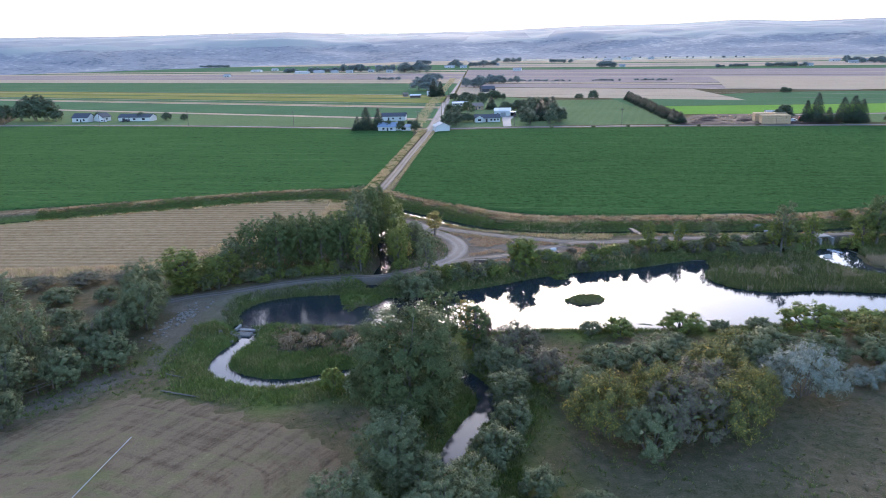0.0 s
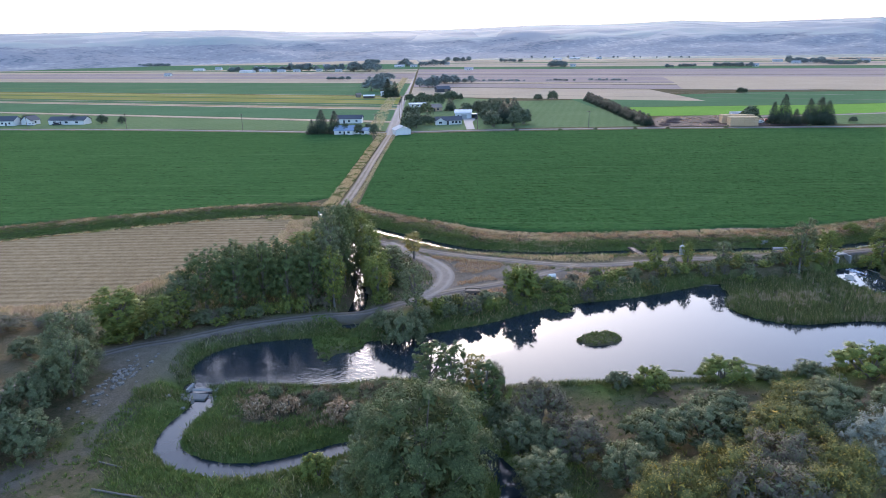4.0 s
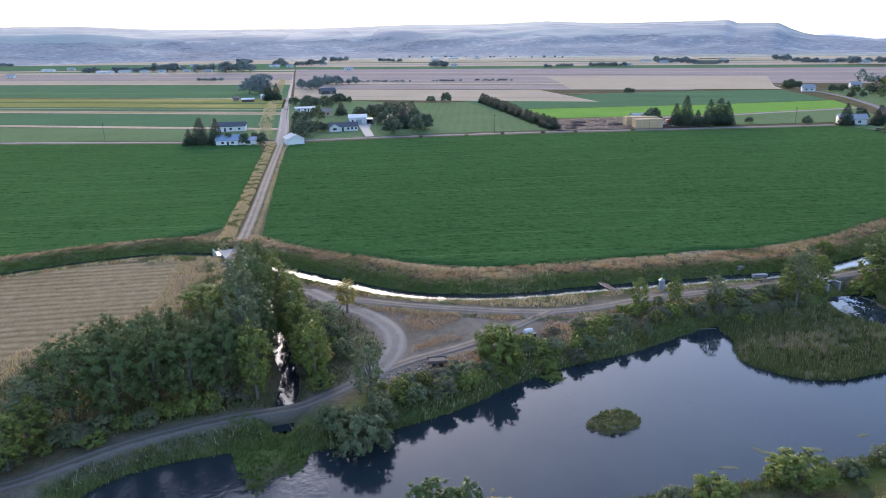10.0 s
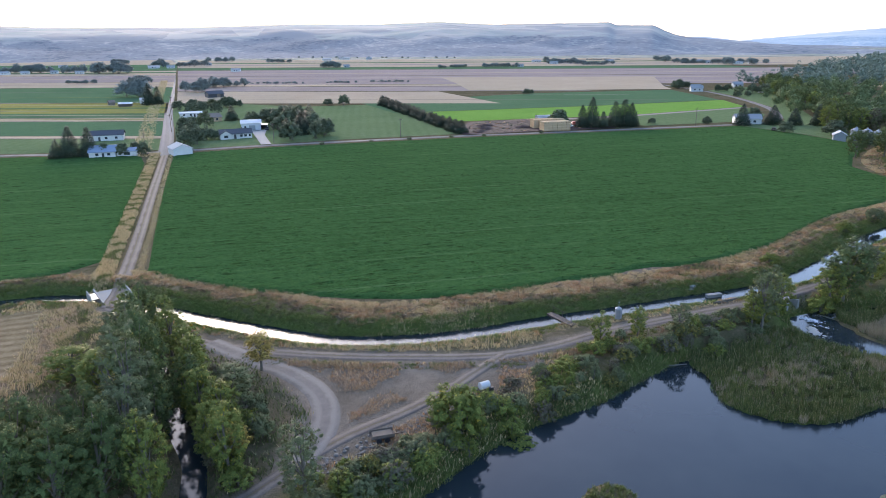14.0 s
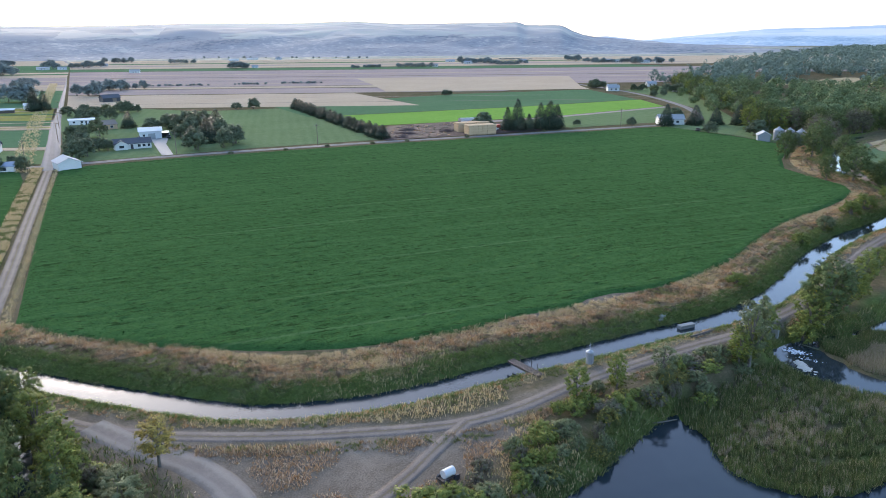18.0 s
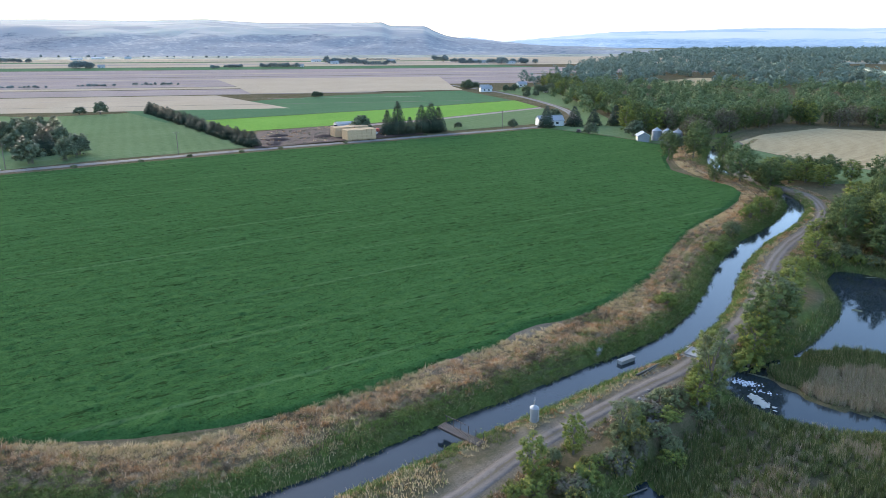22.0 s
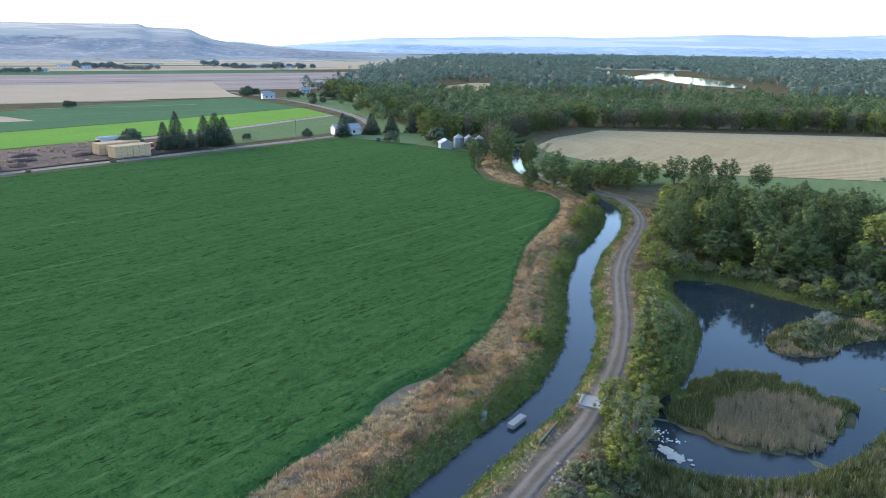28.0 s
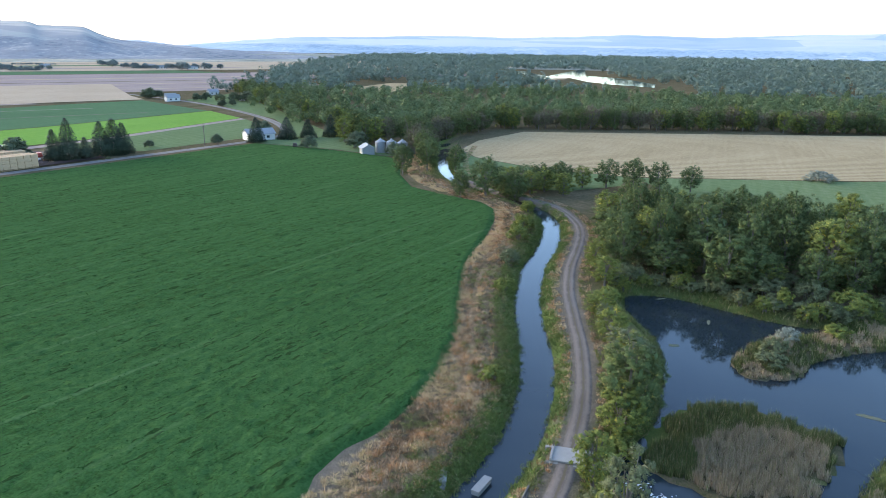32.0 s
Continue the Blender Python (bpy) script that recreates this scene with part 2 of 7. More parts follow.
# both ranges carry aerial haze in their colours, the farther one more strongly
hillside("hazed_sage_hills", (0.105, 0.128, 0.147), (0.19, 0.196, 0.203), (0.33, 0.315, 0.285), (0.285, 0.28, 0.268), (0.26, 0.285, 0.255), 420, 20, 85)
hillside("hazed_blue_hills", (0.22, 0.3, 0.35), (0.3, 0.37, 0.41), (0.5, 0.5, 0.48), (0.38, 0.43, 0.45), (0.44, 0.47, 0.46), 600, 20, 60)
hillside("far_plain", (0.07, 0.1, 0.08), (0.2, 0.205, 0.16), (0.38, 0.325, 0.25), (0.2, 0.2, 0.15), (0.3, 0.26, 0.2), 260, 20, 60)

# gravel with two wheel tracks and a grassy middle; u runs across the road
def track(name, pale, dark, grass, middle):
    m, nt, b = shader(name, 0.95, 0.1)
    uv = nt.nodes.new("ShaderNodeUVMap")
    sp = nt.nodes.new("ShaderNodeSeparateXYZ")
    nt.links.new(uv.outputs[0], sp.inputs[0])
    v = place_vec(nt)
    n1, n2, n3 = noise_node(nt, 0.28, 3, 0.6, v), noise_node(nt, 1.3, 5, 0.75, v, 0.4), noise_node(nt, 7, 4, 0.8, v)
    gravel = ramp(nt, mix(nt, 0.45, mix(nt, 0.5, n1, n2), n3), [(0.36, dark), (0.48, tuple((p + q) / 2 for p, q in zip(pale, dark))), (0.56, pale), (0.68, tuple(min(1, k * 1.3) for k in pale))])
    wob = nt.nodes.new("ShaderNodeMath")
    wob.operation = "MULTIPLY_ADD"
    nt.links.new(mix(nt, 0.5, n1, n2), wob.inputs[0])
    wob.inputs[1].default_value = 0.3
    shift = nt.nodes.new("ShaderNodeMath")
    shift.operation = "SUBTRACT"
    nt.links.new(sp.outputs[0], shift.inputs[0])
    shift.inputs[1].default_value = 0.15
    nt.links.new(shift.outputs[0], wob.inputs[2])
    rut = ramp(nt, wob.outputs[0], [(0.16, (0, 0, 0)), (0.24, (1, 1, 1)), (0.32, (1, 1, 1)), (0.4, (0, 0, 0)), (0.6, (0, 0, 0)), (0.68, (1, 1, 1)), (0.76, (1, 1, 1)), (0.84, (0, 0, 0))])
    c = mix(nt, mix(nt, 0.6, (0.0, 0.0, 0.0), rut), gravel, mix(nt, n3, tuple(k * 0.95 for k in pale), tuple(min(1, k * 1.45) for k in pale)))
    side = ramp(nt, wob.outputs[0], [(0.02, (1, 1, 1)), (0.14, (0, 0, 0)), (0.43, (0, 0, 0)), (0.48, (middle, middle, middle)), (0.54, (middle, middle, middle)), (0.59, (0, 0, 0)), (0.86, (0, 0, 0)), (0.97, (1, 1, 1))])
    tuft = ramp(nt, mix(nt, 0.5, n2, n3), [(0.42, (0, 0, 0)), (0.52, (1, 1, 1))])
    c = mix(nt, mix(nt, tuft, (0.0, 0.0, 0.0), side), c, mix(nt, n3, grass, tuple(k * 0.5 for k in grass)))
    nt.links.new(c, b.inputs["Base Color"])
    bump(nt, b, mix(nt, 0.5, n2, n3), 0.8, 0.1)


track("two_track", (0.168, 0.135, 0.111), (0.08, 0.062, 0.05), (0.15, 0.12, 0.062), 0.8)
track("gravel_lane", (0.185, 0.161, 0.14), (0.12, 0.102, 0.088), (0.18, 0.145, 0.1), 0.1)
track("paved_road", (0.15, 0.143, 0.142), (0.11, 0.105, 0.104), (0.25, 0.22, 0.15), 0.0)

# still dark water, and the rippled canal
for name, ripple, size in (("pond_water", 0.045, 1.2), ("rippled_water", 0.8, 1.8), ("canal_water", 0.12, 1.6), ("river_water", 0.5, 0.6)):
    m, nt, b = shader(name, 0.05, 0.5)
    b.inputs["IOR"].default_value = 1.333
    v = place_vec(nt)
    c = ramp(nt, noise_node(nt, 0.06, 3, 0.6, v), [(0.35, (0.013, 0.022, 0.027)), (0.7, (0.023, 0.032, 0.035))])
    nt.links.new(c, b.inputs["Base Color"])
    bump(nt, b, mix(nt, 0.5, noise_node(nt, size, 3, 0.5, v), noise_node(nt, size * 0.25, 2, 0.5, v)), ripple, 0.08)

leaf("cottonwood_leaf", (0.048, 0.072, 0.026), (0.18, 0.23, 0.088), (0.26, 0.22, 0.06), 0.03, span=0.7)
leaf("dark_willow_leaf", (0.048, 0.066, 0.026), (0.165, 0.2, 0.085), (0.2, 0.2, 0.1), 0.02, span=0.7)
leaf("bright_leaf", (0.095, 0.118, 0.03), (0.29, 0.325, 0.088), (0.4, 0.32, 0.06), 0.05, span=0.75)
leaf("willow_leaf", (0.088, 0.103, 0.048), (0.26, 0.28, 0.145), (0.28, 0.25, 0.13), 0.05, span=0.72)
leaf("silver_leaf", (0.17, 0.185, 0.14), (0.36, 0.385, 0.31), (0.28, 0.3, 0.22), 0.05, span=0.85)
leaf("yellow_leaf", (0.105, 0.11, 0.038), (0.23, 0.22, 0.075), (0.42, 0.3, 0.07), 0.14, span=0.7)
leaf("gold_leaf", (0.22, 0.17, 0.06), (0.46, 0.34, 0.1), (0.55, 0.4, 0.1), 0.2, span=0.85)
leaf("mauve_leaf", (0.115, 0.092, 0.066), (0.255, 0.21, 0.155), (0.15, 0.16, 0.08), 0.3, span=0.8)
leaf("spruce_leaf", (0.03, 0.046, 0.032), (0.085, 0.115, 0.08), (0.1, 0.12, 0.08), 0.03, span=0.8)
leaf("dead_weed", (0.07, 0.052, 0.034), (0.19, 0.14, 0.09), (0.3, 0.22, 0.14), 0.1, 1.3, span=0.85)
leaf("brown_weed", (0.21, 0.125, 0.068), (0.5, 0.325, 0.19), (0.62, 0.46, 0.3), 0.15, 1.3)
leaf("rust_leaf", (0.3, 0.145, 0.06), (0.66, 0.36, 0.17), (0.66, 0.5, 0.32), 0.2, 1.3)
leaf("pink_blade", (0.42, 0.27, 0.16), (0.76, 0.54, 0.36), (0.26, 0.18, 0.1), 0.15, 1.3)
leaf("olive_blade", (0.1, 0.12, 0.035), (0.26, 0.27, 0.09), (0.34, 0.26, 0.14), 0.12, 0.9, span=0.9)
leaf("lush_blade", (0.075, 0.105, 0.026), (0.22, 0.275, 0.075), (0.3, 0.27, 0.1), 0.06, 0.6, span=0.95)
leaf("reed_blade", (0.06, 0.08, 0.026), (0.2, 0.225, 0.08), (0.36, 0.29, 0.16), 0.14, 0.9, span=0.9)
leaf("brown_reed", (0.27, 0.19, 0.115), (0.56, 0.43, 0.29), (0.22, 0.22, 0.09), 0.12, 1.3, span=0.85)
leaf("straw_blade", (0.44, 0.3, 0.15), (0.78, 0.58, 0.34), (0.24, 0.23, 0.09), 0.12, 1.3)
leaf("crop_leaf", (0.012, 0.045, 0.011), (0.036, 0.115, 0.028), (0.03, 0.09, 0.022), 0.02, 0.55, 0.0)
leaf("farm_leaf", (0.075, 0.098, 0.058), (0.205, 0.24, 0.145), (0.2, 0.2, 0.1), 0.03, span=0.75)
# distant shade trees: aerial haze painted into the leaf as a pale blue-grey
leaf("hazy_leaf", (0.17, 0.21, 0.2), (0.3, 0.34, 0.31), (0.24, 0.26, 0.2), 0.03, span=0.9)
plain("bark", (0.09, 0.075, 0.06), (0.2, 0.175, 0.15), 3, 0.9, 0.1, 0, 0.03)
plain("concrete", (0.18, 0.17, 0.152), (0.33, 0.312, 0.285), 1.5, 0.9, 0.2, 0, 0.01)
plain("white_siding", (0.46, 0.44, 0.41), (0.62, 0.6, 0.565), 1, 0.6)
plain("white_metal", (0.44, 0.44, 0.43), (0.58, 0.58, 0.57), 1, 0.55, 0.3)
plain("galvanised", (0.2, 0.205, 0.205), (0.32, 0.325, 0.325), 2, 0.5, 0.4, 0.2)
plain("grey_metal", (0.3, 0.3, 0.295), (0.4, 0.4, 0.39), 1.5, 0.85, 0.1)
plain("dark_roof", (0.05, 0.055, 0.065), (0.09, 0.095, 0.105), 2, 0.85)
plain("blue_roof", (0.15, 0.2, 0.27), (0.22, 0.28, 0.35), 2, 0.6)
plain("brown_roof", (0.16, 0.12, 0.1), (0.24, 0.19, 0.15), 2, 0.8)
plain("timber", (0.12, 0.09, 0.07), (0.22, 0.17, 0.13), 3, 0.9, 0.1, 0, 0.01)
plain("rusty_steel", (0.06, 0.05, 0.045), (0.13, 0.09, 0.07), 4, 0.7, 0.3, 0.3)
plain("straw_bale", (0.36, 0.225, 0.12), (0.58, 0.39, 0.24), 1.5, 0.95, 0.05, 0, 0.05)
plain("rock", (0.12, 0.105, 0.09), (0.27, 0.245, 0.215), 2.5, 0.9, 0.15, 0, 0.04)
plain("glass", (0.02, 0.025, 0.03), (0.04, 0.05, 0.055), 1, 0.08, 0.5)
plain("dark_paint", (0.02, 0.02, 0.025), (0.05, 0.05, 0.055), 2, 0.5, 0.4)
plain("red_paint", (0.4, 0.05, 0.03), (0.5, 0.08, 0.05), 2, 0.5, 0.4)
plain("bare_soil", (0.1, 0.078, 0.058), (0.19, 0.15, 0.115), 0.8)
plain("manure", (0.022, 0.014, 0.012), (0.1, 0.062, 0.053), 0.25, 0.95, 0.1, 0, 0.3)
plain("foam", (0.35, 0.38, 0.4), (0.75, 0.77, 0.78), 3.0, 0.9, 0.05, 0, 0.05)
plain("scum", (0.22, 0.21, 0.18), (0.52, 0.5, 0.44), 2.5, 0.95, 0.03)
plain("algae", (0.06, 0.068, 0.04), (0.17, 0.165, 0.1), 1.5, 0.9)
plain("ditch_grass", (0.07, 0.06, 0.035), (0.15, 0.125, 0.08), 0.05)

# ---- plan ----
rng = np.random.default_rng(7)


def smooth(points, step=1.5, closed=False):
    """A smooth curve through the points of the plan, as an array of x, y."""
    p = np.array(points, float)
    p = np.vstack([p[-1], p, p[0], p[1]]) if closed else np.vstack([2 * p[0] - p[1], p, 2 * p[-1] - p[-2]])
    out = []
    for a, b, c, d in zip(p, p[1:], p[2:], p[3:]):
        n = max(1, int(np.hypot(*(c - b)) / step))
        t = np.linspace(0, 1, n, endpoint=False)[:, None]
        out.append(0.5 * (2 * b + (c - a) * t + (2 * a - 5 * b + 4 * c - d) * t ** 2 + (3 * b - 3 * c + d - a) * t ** 3))
    if not closed:
        out.append(p[-2][None])
    return np.vstack(out)


def dist_line(q, line):
    """Distance of points q to a polyline, and the side (+1 on its left)."""
    best, side = np.full(len(q), 1e9), np.ones(len(q))
    for a, b in zip(line, line[1:]):
        ab = b - a
        t = np.clip(((q - a) @ ab) / max(ab @ ab, 1e-9), 0, 1)
        d = q - a - t[:, None] * ab
        r = np.hypot(d[:, 0], d[:, 1])
        near = r < best
        best[near] = r[near]
        side[near] = np.sign(ab[0] * (q[near, 1] - a[1]) - ab[1] * (q[near, 0] - a[0]))
    return best, side


def inside(q, ring):
    hit = np.zeros(len(q), bool)
    for a, b in zip(ring, np.roll(ring, -1, 0)):
        cross = (a[1] > q[:, 1]) != (b[1] > q[:, 1])
        x = a[0] + (q[:, 1] - a[1]) * (b[0] - a[0]) / (b[1] - a[1] if b[1] != a[1] else 1e-9)
        hit ^= cross & (q[:, 0] < x)
    return hit


def signed(q, ring):
    d, _ = dist_line(q, np.vstack([ring, ring[:1]]))
    return np.where(inside(q, ring), -d, d)


CANAL = smooth([(-260, 160), (-180, 183), (-103, 204), (-63, 214.5), (-40, 219), (-24, 218.5), (-12, 211), (-3, 200), (6, 189), (18, 176), (31, 169.5), (42, 167.2), (54, 166.2), (70, 164), (84, 162.6), (96, 161), (110, 162), (124, 165.3), (143, 171.8), (166, 176.6), (182, 177.6), (203, 181.5), (218, 188.5), (234, 205), (246, 222), (274, 240), (330, 262), (420, 300)], 3)
CREEK = smooth([(-9, 205), (-7, 190), (-7, 172), (-6, 157), (-5.5, 149), (-7, 141), (-8, 134)], 3)
STREAM = smooth([(-30, 117), (-28, 111.5), (-30, 107), (-30.5, 101), (-26, 96.5), (-19.5, 94.5), (-13, 96), (-6, 98), (4, 97), (8, 93), (10, 86), (7, 80), (3, 70), (4, 56)], 2.5)
POND = smooth([(-2, 129), (6, 131), (15, 133), (24, 137), (35, 140), (45, 141), (57, 144), (66, 145.5), (64, 139), (60.5, 133), (63, 127), (69, 123.5), (80, 123), (95, 118), (100, 112), (86, 109), (74, 110.5), (63, 107), (42, 107), (30, 108), (20, 109), (13, 109), (7, 111), (-3, 114), (-10, 113), (-20, 115), (-28, 116.5), (-32, 121), (-31, 127.5), (-25, 131.5), (-13, 132)], 2.4, True)
POND_EAST = smooth([(99, 151.5), (91.5, 148.5), (89.6, 140), (93.4, 131.5), (101.5, 125.2), (112, 120.5), (125, 112), (145, 100), (170, 94), (163, 108), (158, 117), (155, 126), (157.5, 136), (161, 146), (161, 153), (157, 157.5), (148, 154.5), (135, 148), (114, 146.5), (104, 149)], 2.4, True)
ISLE = smooth([(29, 123), (31, 125.3), (34.5, 126), (36.3, 123.5), (34, 121), (31, 120.8)], 0.7, True)
ISLE_WEST = smooth([(-14, 136), (-13.2, 127), (-11.8, 122.7), (-9.8, 125.5), (-7, 125.5), (-5.5, 129), (-8.5, 131.5), (-10, 136)], 0.8, True)
REED_ISLE = smooth([(103.3, 147), (111, 145.6), (117.4, 142.6), (120.3, 137), (118, 130), (115.7, 125.3), (110, 125.3), (106.5, 127), (101.5, 129.5), (98.5, 133), (97.6, 138), (98.4, 141.5), (100, 145.5)], 1.2, True)
BUSH_ISLE = smooth([(130, 134), (134, 137), (141, 135), (148, 130), (150, 126), (154, 120), (160, 117), (158, 112), (150, 114), (146, 119), (139, 126), (133, 128)], 1.2, True)
REED_BED = smooth([(66, 146), (64, 139), (60.5, 133), (63, 126.5), (69, 123), (80, 122.5), (95, 118.5), (104, 118), (108, 120.5), (102, 124.5), (94, 130.5), (89.5, 138), (88.5, 146.5), (83, 147.5)], 2.5, True)
LANE = smooth([(-13, 205), (-9, 199), (-5, 191), (-1, 183), (6, 175.5), (17, 167.5), (28, 161.3), (38, 156.8), (47, 155.5), (58, 156.2), (68, 155.8), (81, 155), (90, 154.2), (97, 154.5), (109, 155.4), (124, 158.3), (137, 162), (151, 166), (166, 168.8), (181, 170.3), (196, 172.5), (208, 176.5), (222, 185), (231, 197), (240, 212), (262, 228), (290, 240), (330, 250)])
LANE_LOW = smooth([(40, 156.2), (34, 153.5), (28, 150.5), (20, 147.5), (12, 145.5), (6, 143), (1, 140.2), (-5, 137.2), (-12, 136.8), (-19, 136), (-27, 134), (-35, 130.5), (-43, 128), (-51, 122), (-57, 112.5), (-66, 101), (-78, 88), (-95, 72)])
LOOP = smooth([(1, 181), (5, 173), (9.5, 165), (11.5, 158), (11, 152), (8.5, 146.5), (5, 142.5)])
FIELD_LANE = smooth([(-13, 205), (-11.6, 211), (-10, 220), (-5, 254), (1, 299), (6.5, 339), (12, 379), (14, 392)], 4)
HIGHWAY = smooth([(13, 386), (19, 440), (32, 572), (49, 730), (69, 915), (98, 1190), (127, 1459), (190, 2100)], 20)
EAST_ROAD = smooth([(-900, 640), (-275, 492), (-151, 459), (-60, 425), (-26, 411), (5, 399), (27, 396.5), (57, 394.5), (104, 387), (149, 379), (202, 366.5), (248, 356.5), (291, 347.5), (318, 345), (334, 351), (355, 367), (384, 397), (412, 435), (442, 483), (470, 540), (500, 620)], 6)
BASIN = {"canal": -1.2, "pond": -2.0, "stream": -2.2}
ROAD_A, ROAD_B = np.array((-10.0, 219.0)), np.array((12.0, 379.0))


def height(q):
    """Lie of the land at the points q: flat plain, lower meadows south of the pond, banks down to the water."""
    y = q[:, 1]
    s = np.clip((116 - y) / 14, 0, 1)
    h = -1.2 * s * s * (3 - 2 * s)
    near = (q[:, 0] > -300) & (q[:, 0] < 430) & (y > 30) & (y < 310)
    p = q[near]
    if not len(p):
        return h
    z = h[near]
    d, side = dist_line(p, CANAL)
    bank = np.where((d > 4.5) & (d < 11) & (side > 0), np.sin((d - 4.5) / 6.5 * np.pi) * 0.5, 0)
    z = z + bank
    for line, half, level, slope in ((CANAL, 2.6, -1.2, 0.75), (CREEK, 1.5, -1.5, 0.9), (STREAM, 1.6, -2.2, 0.7)):
        e = dist_line(p, line)[0] - half
        z = np.where(e < 0, np.minimum(z, level + np.maximum(e, -1.5) * 0.5), np.minimum(z, level + e * slope))
    for ring in (POND, POND_EAST):
        e = signed(p, ring)
        z = np.where(e < 0, np.minimum(z, -2.0 + np.maximum(e, -2) * 0.4), np.minimum(z, -2.0 + e * 0.7))
    for ring, top in ((ISLE, 0.35), (ISLE_WEST, 0.5), (REED_ISLE, 0.2), (BUSH_ISLE, 0.5)):
        e = signed(p, ring)
        z = np.where(e < 0.6, np.maximum(z, -2.0 + np.clip(0.15 - e * 0.4, -0.5, top)), z)
    e = signed(p, REED_BED)
    z = np.where(e < 0, np.maximum(np.minimum(z, -1.75), -1.85), z)
    h[near] = z
    return h



def axis(lo, hi, step, far):
    mid = list(np.arange(lo, hi + 0.01, step))
    a, g = [], step
    x = lo
    while x > -far:
        g *= 1.22
        x -= g
        a.append(x)
    b, g, x = [], step, mid[-1]
    while x < far:
        g *= 1.22
        x += g
        b.append(x)
    return np.array(a[::-1] + mid + b)


def mesh_of(name, verts, faces, material=None, parent=None, smooth_shade=False):
    me = bpy.data.meshes.new(name)
    me.from_pydata([tuple(map(float, k)) for k in verts], [], [tuple(map(int, k)) for k in faces])
    if material:
        me.materials.append(MATS[material])
    if smooth_shade:
        me.polygons.foreach_set("use_smooth", [True] * len(me.polygons))
    ob = new(name, me)
    if parent:
        ob.parent = parent
    return ob


# ---- the ground, one sheet out to the horizon ----
gx, gy = axis(-95, 250, 1.25, 5200), axis(45, 265, 1.25, 5200)
XX, YY = np.meshgrid(gx, gy)
Q = np.stack([XX.ravel(), YY.ravel()], 1)
Z = height(Q)
nx, ny = len(gx), len(gy)
idx = np.arange(nx * ny).reshape(ny, nx)
F = np.stack([idx[:-1, :-1], idx[:-1, 1:], idx[1:, 1:], idx[1:, :-1]], -1).reshape(-1, 4)


def ground_at(x, y):
    """Height of the ground sheet at x, y."""
    i, j = int(np.clip(np.searchsorted(gx, x) - 1, 0, nx - 2)), int(np.clip(np.searchsorted(gy, y) - 1, 0, ny - 2))
    u, w = (x - gx[i]) / (gx[i + 1] - gx[i]), (y - gy[j]) / (gy[j + 1] - gy[j])
    a, b, c, d = Z[j * nx + i], Z[j * nx + i + 1], Z[(j + 1) * nx + i], Z[(j + 1) * nx + i + 1]
    return float((a * (1 - u) + b * u) * (1 - w) + (c * (1 - u) + d * u) * w)


ground = mesh_of("ground", np.column_stack([Q, Z]), F, "earth", None, True)
tagged(ground, "dry meadow, lush banks and bare soil of a river plain", "ground", "", "structure")
close = (Q[:, 0] > -300) & (Q[:, 0] < 430) & (Q[:, 1] > 30) & (Q[:, 1] < 320)
dc, sc, dp, ds = (np.full(len(Q), 99.0) for _ in range(4))
dc[close], sc[close] = dist_line(Q[close], CANAL)
dp[close] = np.minimum(np.abs(signed(Q[close], POND)), np.abs(signed(Q[close], POND_EAST)))
ds[close] = np.minimum(dist_line(Q[close], STREAM)[0], dist_line(Q[close], CREEK)[0])
wob = np.array([noise.noise(Vector((x * 0.13, y * 0.13, 0))) for x, y in Q])
dry = np.clip(1.4 - np.abs(dc - 9) / 4.5 + wob * 0.6, 0, 1) * (sc > 0) + np.clip(0.8 - np.abs(dc - 5) / 3 + wob, 0, 1) * (sc < 0)
lush = np.clip(1.3 - np.abs(dc - 3) / 2.0 + wob, 0, 1) + np.clip(1.2 - dp / 5 + wob, 0, 1) + np.clip(1.4 - ds / 9 + wob, 0, 1) * (Q[:, 1] < 130)
yard = np.array([(2, 182), (10, 168), (20, 161), (36, 157), (44, 152), (30, 146), (18, 141), (8, 141), (6, 146), (10, 155), (8, 165)], float)
dirt = np.clip(0.9 - signed(Q, yard) / 3 + wob * 0.8, 0, 0.85)
wob2 = np.array([noise.noise(Vector((x * 0.35, y * 0.35, 7))) for x, y in Q])
slip = np.array([(-37, 131), (-34, 127), (-36, 117), (-38, 110), (-41, 110), (-42, 119), (-45, 128)], float)
dirt = np.maximum(dirt, np.clip(0.7 - signed(Q, slip) / 3 + wob * 0.8 + wob2 * 0.7, 0, 0.6))
for way, half, most in ((smooth([(-38, 112), (-38.5, 106), (-41.5, 99.5), (-48, 94), (-54, 86), (-62, 76)], 2), 1.0, 0.55), (LANE, 1.2, 0.7), (LANE_LOW, 0.9, 0.5), (LOOP, 2.4, 0.8)):
    dirt[close] = np.maximum(dirt[close], np.clip(1.0 - (dist_line(Q[close], way)[0] - half) / 1.6 + wob2[close] * 0.7, 0, most))
for bare in ([(62, 178), (66, 180), (72, 179), (74, 177), (66, 177)], [(79, 176.5), (82, 179), (88, 178.6), (91, 176), (84, 175.8)]):
    dirt = np.maximum(dirt, np.clip(0.9 - signed(Q, np.array(bare, float)) / 1.0, 0, 0.6))
col = np.column_stack([np.clip(dry, 0, 1), np.clip(lush, 0, 1) * (1 - dirt), dirt, np.ones(len(Q))])
at = ground.data.color_attributes.new("cover", "FLOAT_COLOR", "POINT")
at.data.foreach_set("color", col.astype(np.float32).ravel())


